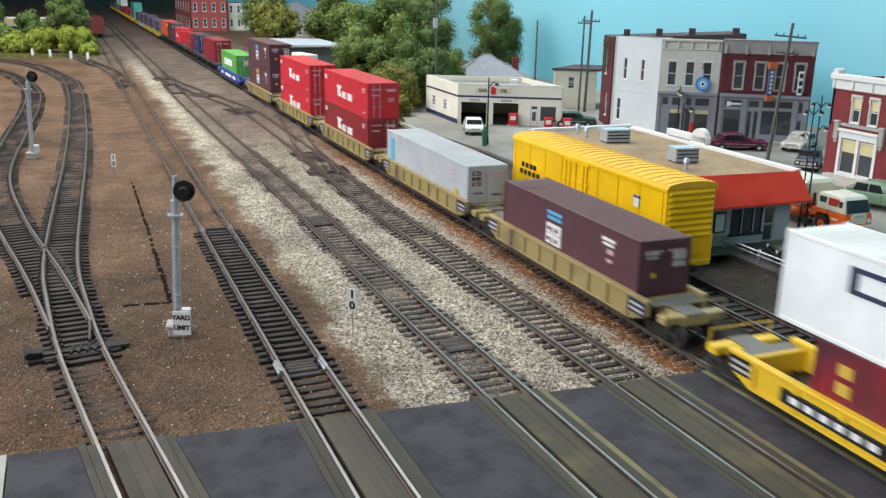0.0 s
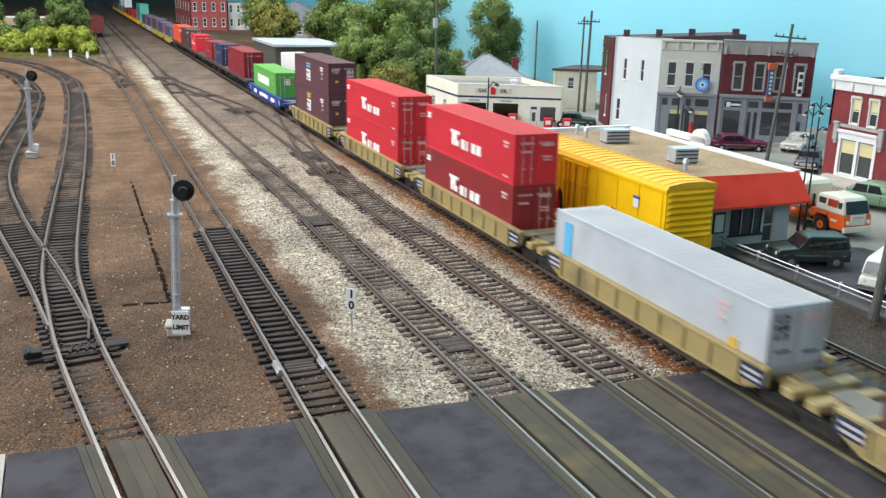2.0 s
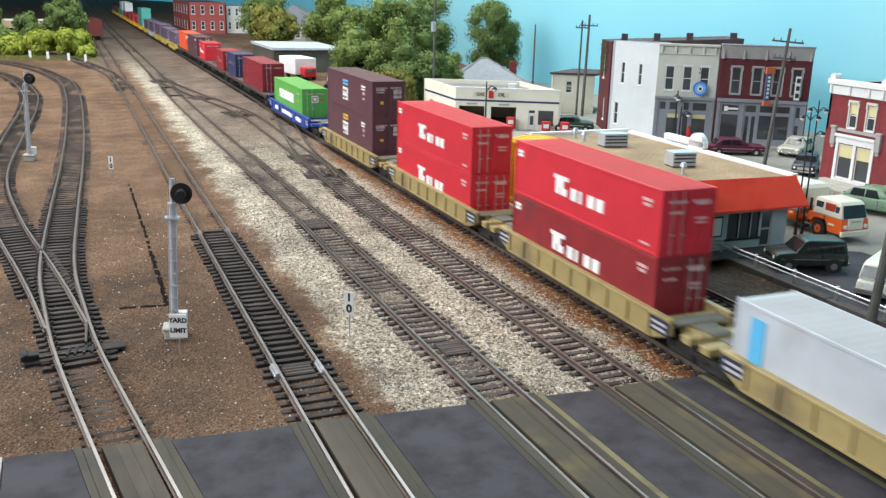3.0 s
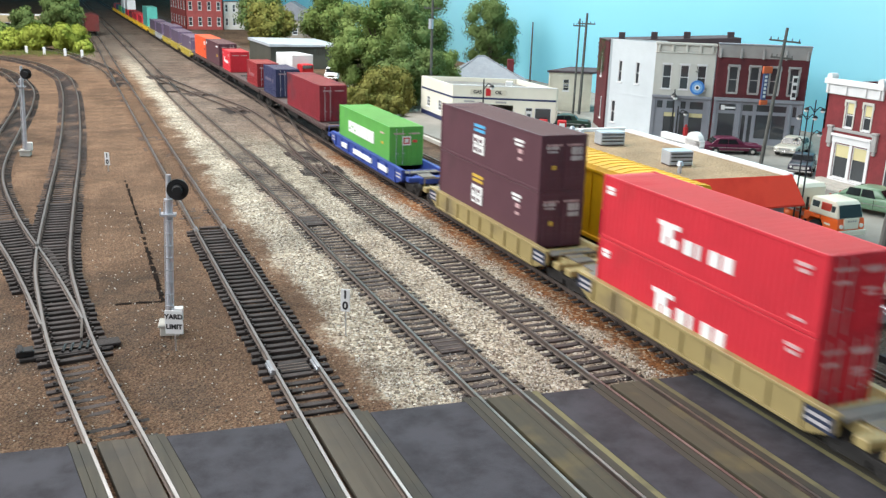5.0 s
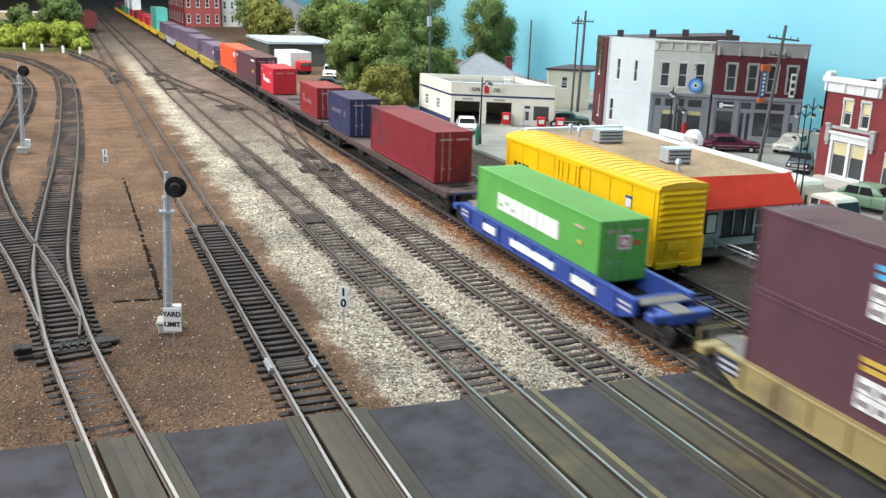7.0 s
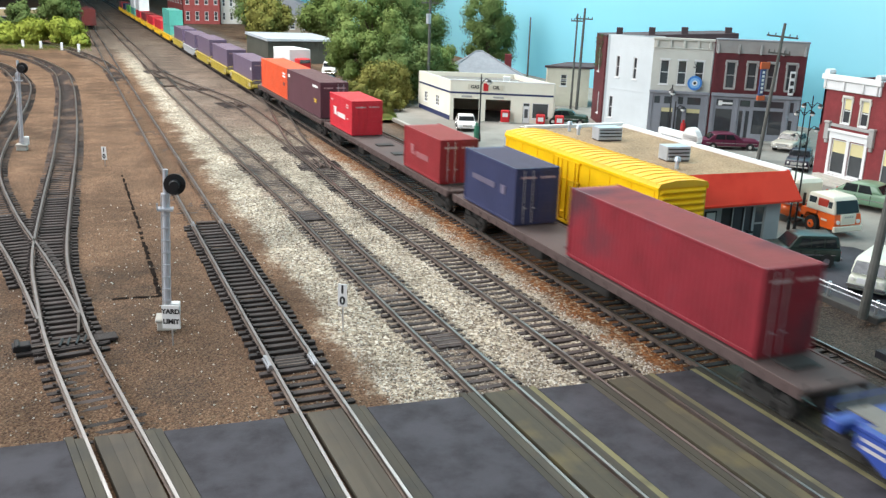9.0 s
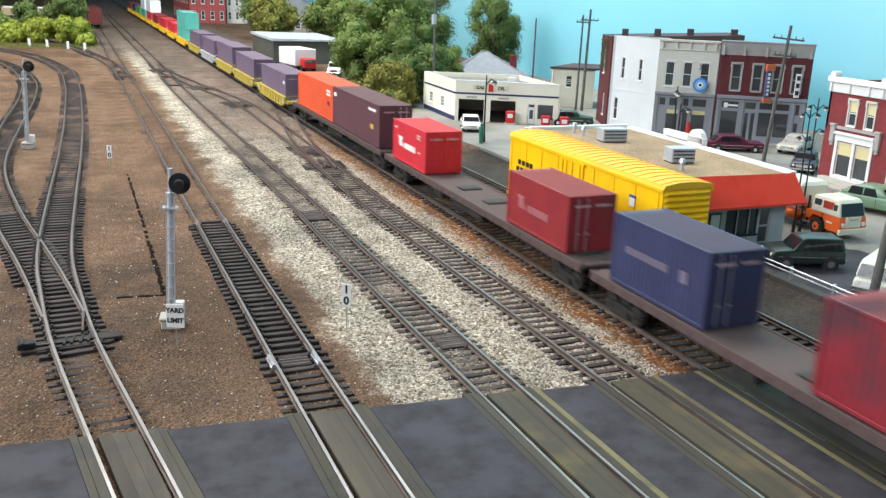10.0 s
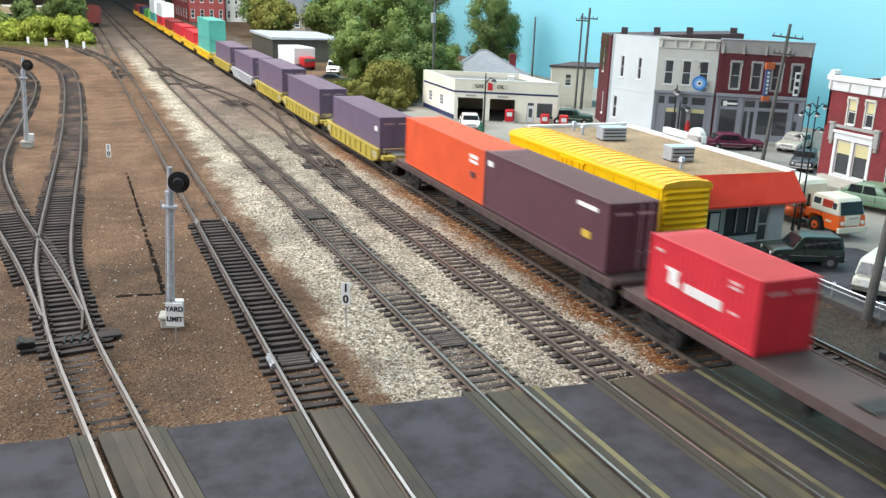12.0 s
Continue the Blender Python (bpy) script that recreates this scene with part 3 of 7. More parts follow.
def dusty(m):
    """The same paint under roof dust."""
    if m.name not in ROOFDUST:
        n = m.copy()
        n.name = m.name + "_roof"
        r = [q for q in n.node_tree.nodes if q.type == "VALTORGB"][0]
        for e in r.color_ramp.elements:
            c = e.color
            e.color = (c[0] * 0.72 + 0.045, c[1] * 0.72 + 0.034, c[2] * 0.72 + 0.025, 1)
        n.node_tree.nodes["Principled BSDF"].inputs["Roughness"].default_value = 0.85
        ROOFDUST[m.name] = n
    return ROOFDUST[m.name]


def container(label, color, L, far, z0, H=2.97, marks=(), ribs=True, doors=True, door_marks=()):
    """far: the place of its rear end along the train; z0: the height on which it stands. marks: side bars (u from rear, z, length, height, material)."""
    ob = thing("container", TRAIN_X, far - L / 2, z0, 0, label, "shipping container", "containers of the train")
    w, h = 1.4, L / 2
    bm = bmesh.new()
    line = []
    n = int(L / 0.34) if ribs else 0
    for i in range(n):
        y = -h + 0.25 + (L - 0.5) * (i + 0.5) / n
        line += [(0.05, y - 0.12), (0.02, y - 0.07), (0.02, y + 0.07), (0.05, y + 0.12)]
    if not n:
        line = [(0.035, -h + 0.1), (0.035, h - 0.1)]
    plan = [(w - 0.05, -h + 0.05)] + [(w - q, y) for q, y in line] + [(w - 0.05, h - 0.03), (-w + 0.05, h - 0.03)] + [(-w + q, y) for q, y in reversed(line)] + [(-w + 0.05, -h + 0.05)]
    slab(bm, plan, 0.05, H - 0.04)
    part("body", bm, color, ob)
    for sx in (-1, 1):
        for sy in (-1, 1):
            part("corner_post", boxes((sx * (w - 0.09) - 0.09, sx * (w - 0.09) + 0.09, sy * (h - 0.09) - 0.09, sy * (h - 0.09) + 0.09, 0, H), bevel=0.015), color, ob)
        part("top_rail", boxes((sx * (w - 0.05) - 0.05, sx * (w - 0.05) + 0.05, -h + 0.18, h - 0.18, H - 0.14, H - 0.01), bevel=0.012), color, ob)
        part("bottom_rail", boxes((sx * (w - 0.05) - 0.05, sx * (w - 0.05) + 0.05, -h + 0.18, h - 0.18, 0.0, 0.15), bevel=0.012), color, ob)
    part("header", boxes((-w + 0.18, w - 0.18, -h + 0.01, -h + 0.08, H - 0.16, H - 0.01)), color, ob)
    part("threshold", boxes((-w + 0.18, w - 0.18, -h + 0.01, -h + 0.08, 0.0, 0.14)), color, ob)
    bm = bmesh.new()
    top = [(-h + 0.1, H - 0.05)]
    for i in range(int((L - 0.6) / 0.5)):
        y = -h + 0.5 + i * 0.5
        top += [(y - 0.15, H - 0.02), (y - 0.1, H - 0.002), (y + 0.1, H - 0.002), (y + 0.15, H - 0.02)]
    top += [(h - 0.1, H - 0.05)]
    va, vb = [bm.verts.new((-w + 0.1, y, z)) for y, z in top], [bm.verts.new((w - 0.1, y, z)) for y, z in top]
    bm.faces.new(va), bm.faces.new(vb[::-1])
    for i in range(len(top)):
        k = (i + 1) % len(top)
        bm.faces.new((va[i], vb[i], vb[k], va[k]))
    bmesh.ops.recalc_face_normals(bm, faces=bm.faces[:])
    part("roof", bm, dusty(color), ob)
    if doors:
        for s in (-1, 1):
            bm = bmesh.new()
            x0, x1 = (-w + 0.2, -0.02) if s < 0 else (0.02, w - 0.2)
            box(bm, x0, x1, -h - 0.0, -h + 0.06, 0.16, H - 0.18, 0.01)
            for k in range(5):
                z = 0.4 + k * (H - 0.7) / 5
                box(bm, x0 + 0.08, x1 - 0.08, -h - 0.02, -h + 0.01, z, z + (H - 0.7) / 5 * 0.7)
            d = part("door", bm, color, ob)
            rods = STEEL if random.random() < 0.3 else color
            for u in (0.3, 0.75):
                bm = bmesh.new()
                x = x0 + (x1 - x0) * u
                rod(bm, (x, -h - 0.04, 0.1), (x, -h - 0.04, H - 0.12), 0.022, seg=6)
                box(bm, x - 0.05, x + 0.18, -h - 0.06, -h - 0.03, 0.95, 1.0)
                part("lock_rod", bm, rods, d)
            part("stencil", boxes((x0 + 0.15, x1 - 0.12, -h - 0.032, -h - 0.02, H - 0.6, H - 0.48)), FADED, ob)
    for k, (u, z, l, t, m) in enumerate(marks):
        y = h - u
        part("marking", boxes((-w - 0.012 - 0.003 * (k % 12), -w + 0.03, y - l, y, z, z + t)), m, ob)
    for k, (xa, xb, za, zb, m) in enumerate(door_marks):
        part("door_marking", boxes((xa, xb, -h - 0.036 - 0.003 * (k % 12), -h, za, zb)), m, ob)
    TRAIN.append((ob, far - L / 2, z0))
    return ob


def truck_mesh():
    bm = bmesh.new()
    for sx in (-1, 1):
        box(bm, sx * 1.02 - 0.09, sx * 1.02 + 0.09, -1.25, 1.25, 0.42, 0.62, 0.03)
        slab(bm, [(sx * 1.02 - 0.1, -0.55), (sx * 1.02 + 0.1, -0.55), (sx * 1.02 + 0.1, 0.55), (sx * 1.02 - 0.1, 0.55)], 0.18, 0.7)
        for sy in (-1, 1):
            box(bm, sx * 1.02 - 0.13, sx * 1.02 + 0.13, sy * 1.0 - 0.16, sy * 1.0 + 0.16, 0.38, 0.66, 0.03)
    box(bm, -1.0, 1.0, -0.25, 0.25, 0.45, 0.7)
    return bm


def add_truck(ob, y):
    t = part("truck", truck_mesh(), UNDER, ob)
    t.matrix_basis = pose(0, y * K, 0)
    for sy in (-1, 1):
        bm = bmesh.new()
        rod(bm, (-1.1, sy, 0.47), (1.1, sy, 0.47), 0.07, seg=8)
        for sx in (-1, 1):
            rod(bm, (sx * 0.87 - 0.12, sy, 0.47), (sx * 0.87 + 0.12, sy, 0.47), 0.47, seg=20)
        part("wheelset", bm, UNDER, t)


def well_car(label, color, far, near, panel=NAVY, writing=()):
    L = far - near
    h = L / 2
    ob = thing("well_car", TRAIN_X, (far + near) / 2, 0, 0, label, "railway car", "cars of the train")
    well = h - 2.4
    for sx in (-1, 1):
        bm = bmesh.new()
        a, b = sx * 1.42, sx * 1.62
        x0, x1 = min(a, b), max(a, b)
        pts = [(-well - 0.9, 0.95), (-well + 0.3, 0.5), (well - 0.3, 0.5), (well + 0.9, 0.95), (well + 0.9, 1.55), (-well - 0.9, 1.55)]
        va = [bm.verts.new((x0, y, z)) for y, z in pts]
        vb = [bm.verts.new((x1, y, z)) for y, z in pts]
        bm.faces.new(va)
        bm.faces.new(vb[::-1])
        for i in range(6):
            bm.faces.new((va[i], vb[i], vb[(i + 1) % 6], va[(i + 1) % 6]))
        bmesh.ops.recalc_face_normals(bm, faces=bm.faces[:])
        box(bm, x0 - 0.06, x1 + 0.06, -well - 0.9, well + 0.9, 1.55, 1.68, 0.02)
        side = part("side_sill", bm, color, ob)
        o = sx * 1.62
        for i in range(9):
            y = -well + 0.6 + (2 * well - 1.2) * i / 8
            part("stake", boxes((min(o, o + sx * 0.1), max(o, o + sx * 0.1), y - 0.09, y + 0.09, 0.63, 1.55)), color, side)
        part("lower_flange", boxes((min(o, o + sx * 0.08), max(o, o + sx * 0.08), -well + 0.4, well - 0.4, 0.5, 0.62), bevel=0.01), color, side)
        for sy in (-1, 1):
            y0, y1 = sorted((sy * (well - 0.6), sy * (well + 0.85)))
            pn = part("end_panel", boxes((min(o, o + sx * 0.03), max(o, o + sx * 0.03), y0, y1, 0.86, 1.5)), panel, side)
            part("stencil", boxes(*[(min(o + sx * 0.028, o + sx * 0.04), max(o + sx * 0.028, o + sx * 0.04), y0 + 0.2, y1 - 0.2, z, z + 0.12) for z in (0.98, 1.24)]), PALEMARK, pn)
        if panel is BLACK:
            band = part("lettering_band", boxes((min(o, o + sx * 0.11), max(o, o + sx * 0.11), -6.0, 7.2, 0.8, 1.3)), BLACK, side)
            for i in range(18):
                u = -5.6 + 0.7 * i
                if i % 7 != 4:
                    part("marking", boxes((min(o + sx * 0.1, o + sx * 0.12), max(o + sx * 0.1, o + sx * 0.12), u, u + 0.42, 0.93, 1.17)), MARK, band)
        for u, l in writing:
            part("marking", boxes((min(o, o + sx * 0.11), max(o, o + sx * 0.11), u, u + l, 0.85, 1.25)), MARK, side)
    part("well_floor", boxes((-1.42, 1.42, -well, well, 0.5, 0.62)), UNDER, ob)
    for sy in (-1, 1):
        bm = bmesh.new()
        y0, y1 = sorted((sy * well, sy * (well + 0.22)))
        box(bm, -1.45, 1.45, y0, y1, 0.6, 1.5, 0.02)
        y0, y1 = sorted((sy * (well + 0.2), sy * (h - 0.1)))
        box(bm, -0.75, 0.75, y0, y1, 0.85, 1.3, 0.04)
        box(bm, -1.6, 1.6, *sorted((sy * (h - 0.75), sy * (h - 0.15))), 1.0, 1.34, 0.03)
        part("end_frame", bm, color, ob)
        bm = bmesh.new()
        box(bm, -1.35, 1.35, *sorted((sy * (well + 0.25), sy * (well + 1.0))), 1.4, 1.47)
        box(bm, -0.5, 0.5, *sorted((sy * (well + 1.0), sy * (h - 0.1))), 1.34, 1.4)
        part("walkway", bm, DECKGREY, ob)
        bm = bmesh.new()
        for sx in (-1, 1):
            rod(bm, (sx * 1.5, sy * (h - 0.2), 1.3), (sx * 1.5, sy * (h - 0.2), 1.95), 0.03, seg=6)
        rod(bm, (-1.5, sy * (h - 0.2), 1.92), (1.5, sy * (h - 0.2), 1.92), 0.03, seg=6)
        part("handrail", bm, color, ob)
        add_truck(ob, sy * (h - 1.0))
    bm = bmesh.new()
    rod(bm, (0, -h - 0.25, 0.75), (0, h + 0.25, 0.75), 0.14, seg=6)
    part("drawbar", bm, UNDER, ob)
    TRAIN.append((ob, (far + near) / 2, 0.0))
    return ob


def flat_car(label, far, near):
    L = far - near
    h = L / 2
    ob = thing("flat_car", TRAIN_X, (far + near) / 2, 0, 0, label, "railway car", "cars of the train")
    part("deck", boxes((-1.5, 1.5, -h, h, 1.5, 1.7), bevel=0.03), DECK, ob)
    bm = bmesh.new()
    for sx in (-1, 1):
        box(bm, sx * 1.5 - 0.07, sx * 1.5 + 0.07, -h + 0.1, h - 0.1, 1.3, 1.75, 0.02)
        for i in range(26):
            y = -h + 0.9 + (L - 1.8) * i / 25
            box(bm, sx * 1.56 - 0.05, sx * 1.56 + 0.05, y - 0.06, y + 0.06, 1.36, 1.62)
    part("side_sill", bm, DECK, ob)
    bm = bmesh.new()
    profile_y(bm, [(-0.6, 1.5), (0.6, 1.5), (0.5, 0.9), (-0.5, 0.9)], -h + 5.0, h - 5.0)
    box(bm, -1.1, 1.1, -2.4, 2.4, 0.6, 1.0, 0.05)
    for y in (-h + 2.3, h - 2.3):
        box(bm, -0.9, 0.9, y - 0.35, y + 0.35, 0.68, 1.5)
    box(bm, -0.35, 0.35, -h + 0.1, h - 0.1, 0.95, 1.5)
    box(bm, -1.2, -0.5, 4.0, 5.4, 0.6, 1.35, 0.05)
    part("underframe", bm, UNDER, ob)
    for y in (-h + 2.0, -2.0, 2.0, h - 2.0):
        part("hitch", boxes((-0.7, 0.7, y - 0.5, y + 0.5, 1.69, 1.8), bevel=0.03), UNDER, ob)
    bm = bmesh.new()
    for sy in (-1, 1):
        for sx in (-1, 1):
            rod(bm, (sx * 1.4, sy * (h - 0.05), 0.5), (sx * 1.4, sy * (h - 0.05), 1.95), 0.03, seg=6)
        rod(bm, (-0.4, sy * h, 1.9), (0.4, sy * h, 1.9), 0.03, seg=6)
        rod(bm, (0, sy * (h - 1), 0.75), (0, sy * (h + 0.3), 0.75), 0.13, seg=6)
    part("end_fittings", bm, UNDER, ob)
    for sy in (-1, 1):
        add_truck(ob, sy * (h - 2.3))
    TRAIN.append((ob, (far + near) / 2, 0.0))
    return ob


RED = paint("red_container_paint", (0.60, 0.028, 0.045), patch=(0.48, 0.03, 0.04))
DULLRED = paint("faded_red_container_paint", (0.28, 0.024, 0.030), var=0.22, patch_at=0.6)
BROWN = paint("maroon_brown_container_paint", (0.104, 0.043, 0.057), patch=(0.08, 0.037, 0.046))
# Brown paint turned purple: the bluish side sheen is put into its colour.
SHEENBROWN = paint("purple_brown_container_paint", (0.145, 0.105, 0.17), rough=0.38)
PALE = paint("pale_grey_container_paint", (0.46, 0.49, 0.53), patch=(0.40, 0.41, 0.42))
GREEN = paint("green_container_paint", (0.11, 0.38, 0.075), patch=(0.1, 0.33, 0.08))
OXIDE = paint("oxide_red_container_paint", (0.245, 0.020, 0.032), patch=(0.10, 0.03, 0.04), patch_scale=28, patch_at=0.58, var=0.3)
BLUE = paint("dull_blue_container_paint", (0.036, 0.042, 0.105), patch=(0.05, 0.04, 0.06), patch_scale=26, patch_at=0.6, var=0.25)
ORANGE = paint("orange_container_paint", (0.72, 0.10, 0.035), patch=(0.62, 0.09, 0.04))
TEAL = paint("teal_container_paint", (0.10, 0.42, 0.36))
WHITEBOX = paint("white_container_paint", (0.86, 0.89, 0.90), patch=(0.82, 0.85, 0.87))

LINE = [(4.5, 1.72, 1.5, 0.2, MARK), (4.75, 0.95, 0.4, 0.85, MARK), (5.15, 1.32, 0.42, 0.4, MARK), (5.3, 0.95, 0.62, 0.36, MARK)]
LINE += [(6.3 + 0.82 * i, 0.9, 0.26 if i == 1 else 0.62, 0.6, MARK) for i in range(4)]
LINE += [(0.4, 2.35, 0.6, 0.14, MARK), (0.4, 2.15, 0.6, 0.14, MARK), (12.5, 2.3, 0.75, 0.12, PINKMARK), (12.6, 2.08, 0.55, 0.12, PINKMARK), (12.5, 0.35, 0.7, 0.1, PINKMARK)]
TILES = [(5.3 + 0.8 * i, 1.28 - 0.57 * j, 0.75, 0.52, MARK) for i in range(2) for j in range(2)]
TILES += [(5.42 + 0.8 * i, 1.42 - 0.57 * j, 0.3, 0.2, BROWN) for i in range(2) for j in range(2)] + [(5.86 + 0.8 * i, 1.34 - 0.57 * j, 0.1, 0.3, BROWN) for i in range(2) for j in range(2)]
REST = [(10.8, 2.3, 1.1, 0.14, MARK), (10.9, 2.08, 0.9, 0.12, MARK), (11.3, 1.7, 0.5, 0.22, PINKMARK), (11.3, 1.3, 0.45, 0.14, PINKMARK)]
MOSA = [(5.3, 2.3, 1.55, 0.17, SKYMARK), (5.35, 2.02, 1.5, 0.17, SKYMARK)] + TILES + REST
MOSB = [(5.3, 2.3, 1.55, 0.17, YMARK), (5.35, 2.02, 1.5, 0.17, YMARK)] + TILES + REST
DOORWHITE = [(-1.08, -0.3, 2.28, 2.44, PALEMARK), (-1.0, -0.4, 2.1, 2.2, PALEMARK), (0.42, 0.74, 1.98, 2.38, PALEMARK), (0.78, 1.1, 1.98, 2.38, PALEMARK), (0.42, 1.1, 1.66, 1.9, PALEMARK), (-0.7, -0.45, 1.2, 1.42, YMARK)]
DOORRED = [(0.3, 1.1, 2.25, 2.4, PINKMARK), (-1.0, -0.3, 1.9, 2.02, PINKMARK), (0.35, 1.0, 1.6, 1.7, PINKMARK), (0.4, 1.0, 1.42, 1.5, PINKMARK)]
DOORGREY = [(-1.1, -0.5, 2.35, 2.62, NAVY), (-1.1, -0.5, 2.02, 2.26, NAVY), (-1.1, -0.5, 1.68, 1.92, NAVY), (-1.02, -0.6, 2.44, 2.54, PINKMARK), (-1.02, -0.6, 1.75, 1.85, PINKMARK), (0.3, 1.1, 2.2, 2.45, PINKMARK), (0.3, 1.05, 1.0, 1.1, NAVY), (-1.0, -0.3, 1.15, 1.22, NAVY)]

OC = "ochre well car of an articulated set with navy end panels"
FRONT = 47.5
well_car("bright yellow well car with black and white lettering band", YELLOW, FRONT + 2.9, FRONT - 20.5, BLACK)
container("dark red container low in a yellow well car", OXIDE, 13.9, FRONT - 2.6, 0.62, marks=[(1.1, 2.0, 0.6, 0.42, YMARK), (1.1, 1.35, 0.6, 0.42, YMARK)])
container("tall white container stacked on a dark red one", WHITEBOX, 16.0, FRONT - 0.6, 3.6, 3.3, marks=[(3.0, 1.9, 5.5, 0.16, BLUE), (3.0, 2.65, 5.5, 0.16, BLUE), (3.0, 2.05, 0.35, 0.6, BLUE), (4.7, 2.05, 0.5, 0.6, BLUE), (6.6, 2.05, 0.5, 0.6, BLUE)], ribs=False)
for far, near in ((72.6, 52.9), (92.6, 72.9), (112.6, 92.9), (132.6, 112.9), (152.6, 132.9)):
    well_car(OC, OCHRE, far, near)
container("maroon brown container with white lettering blocks", BROWN, 13.9, 69.5, 1.1, marks=MOSA, ribs=False, door_marks=DOORWHITE)
container("pale grey container with a sky blue stripe", PALE, 16.0, 90.8, 0.9, marks=[(0.9, 0.75, 0.75, 1.75, SKYMARK), (13.0, 2.25, 0.8, 0.12, PINKMARK), (13.1, 1.95, 0.5, 0.12, PINKMARK), (13.1, 1.6, 0.5, 0.12, PINKMARK), (13.9, 0.75, 0.55, 0.4, YMARK)], ribs=False, door_marks=DOORGREY)
container("faded red container with white lettering under another", DULLRED, 13.9, 109.9, 0.95, marks=LINE, door_marks=DOORRED)
container("bright red container with white lettering stacked on top", RED, 13.9, 109.9, 3.94, marks=LINE, door_marks=DOORRED)
container("red container with white lettering in a well car", RED, 13.9, 129.8, 0.75, marks=LINE, door_marks=DOORRED)
container("red container with white lettering on another", RED, 13.9, 129.8, 3.74, marks=LINE, door_marks=DOORRED)
container("maroon brown container with yellow mark", BROWN, 13.9, 149.9, 1.4, 3.05, marks=MOSB, ribs=False, door_marks=DOORWHITE)
container("maroon brown container with blue mark on another", BROWN, 13.9, 149.9, 4.47, 3.05, marks=MOSA, ribs=False, door_marks=DOORWHITE)
well_car("deep blue well car with white lettering", CARBLUE, 177.6, 155.2, CARBLUE, writing=[(-6.5, 2.2), (-2.5, 5.0), (4.5, 1.6)])
container("green container with a white lettering band", GREEN, 13.9, 174.2, 1.3, 3.05, marks=[(2.9 + 0.8 * i, 1.1, 0.72, 0.95, MARK) for i in range(9)] + [(3.15 + 0.8 * i, 1.35 + 0.22 * (i % 2), 0.3, 0.14, GREEN) for i in range(9)] + [(11.6, 2.3, 0.9, 0.1, PINKMARK), (11.9, 1.5, 0.5, 0.16, YMARK)], ribs=False, door_marks=[(-0.36, 0.36, 1.6, 2.3, MARK), (-0.26, 0.26, 1.7, 2.2, REDMARK), (-0.16, 0.16, 1.8, 2.1, MARK), (0.5, 0.9, 1.8, 2.0, REDMARK)])
flat_car("long brown weathered flat car under two containers", 209.6, 178.6)
container("oxide red container on a flat car", OXIDE, 13.9, 195.2, 1.78, 3.5, marks=[])
container("dull blue short container with white lettering", BLUE, 6.96, 208.1, 1.78, 3.24, marks=[(1.2 + 0.4 * i, 1.6, 0.3, 0.32, BLUEMARK) for i in range(8)] + [(5.2, 1.5, 0.5, 0.5, BLUEMARK)])
flat_car("long brown flat car with a bare middle", 240.9, 210.4)
container("faded red short container with pale lettering", DULLRED, 6.96, 219.2, 1.78, 2.97, marks=[(1.3, 1.72, 0.85, 0.12, WORN), (1.5, 1.15, 0.26, 0.56, WORN), (1.82, 1.4, 0.28, 0.28, WORN), (1.9, 1.15, 0.34, 0.22, WORN)] + [(2.6 + 0.48 * i, 1.1, 0.36, 0.38, WORN) for i in range(5)])
container("bright red short container with white lettering", RED, 6.96, 239.3, 1.78, 2.97, marks=[(1.3, 1.72, 0.85, 0.14, MARK), (1.5, 1.15, 0.28, 0.58, MARK), (1.8, 1.4, 0.3, 0.3, MARK), (1.9, 1.15, 0.35, 0.24, MARK)] + [(2.6 + 0.48 * i, 1.1, 0.38, 0.4, MARK) for i in range(5)] + [(0.5, 2.35, 0.5, 0.12, PINKMARK), (5.3, 2.4, 0.6, 0.1, PINKMARK), (5.3, 2.2, 0.6, 0.1, PINKMARK), (5.4, 1.2, 0.5, 0.1, PINKMARK)])
flat_car("long brown flat car under two long containers", 272.4, 241.7)
container("maroon brown long container on a flat car", BROWN, 13.9, 256.6, 1.78, 3.42, marks=[(0.5, 2.6, 0.7, 0.3, MARK), (11.0, 2.75, 1.9, 0.2, MARK), (11.6, 1.3, 0.8, 0.35, YMARK)], ribs=False)
container("orange long container on a flat car", ORANGE, 13.9, 270.5, 1.78, 3.38, marks=[(11.7, 2.6, 1.2, 0.22, MARK), (11.7, 2.3, 1.2, 0.18, MARK), (11.9, 1.4, 0.7, 0.35, BROWN)])
PM = [(12.6, 2.1, 0.7, 0.35, MARK)]
for k, far in enumerate((290.5, 309.4, 326.1, 343.8, 361.5)):
    well_car("grey low well car" if k == 3 else "dirty yellow well car of an articulated set", CARGREY if k == 3 else OLIVE, far + 2.6, far - 15.6, OLIVE if k != 3 else CARGREY)
    container("brown container with bluish sheen in its colour, in a low well car", SHEENBROWN, 13.9, far, 0.9 + (0.3 if k == 2 else 0), 3.3, marks=PM if k == 0 else [], ribs=False)
for k in range(9):
    far = 382.5 + 19.5 * k
    well_car("yellow well car far back in the train", YELLOW, far + 2.8, far - 16.4, YELLOW)
    low = (TEAL, RED, RED, DULLRED, RED, TEAL, GREEN, BLUE, DULLRED)[k]
    container("far container low in a yellow car", low, 13.9, far, 0.8, ribs=False, doors=False)
    if k in (0, 4, 5):
        container("tall teal container stacked high" if k == 0 else "pale container stacked high", TEAL if k == 0 else WHITEBOX, 13.9, far, 3.8, 3.2, ribs=False, doors=False)


def motions():
    times = [0.5 * i for i in range(25)]
    for ob, y, z in TRAIN:
        walk(ob, [(t, pose(TRAIN_X * K, (y - float(np.polyval(RUN, t))) * K, z * K)) for t in times])


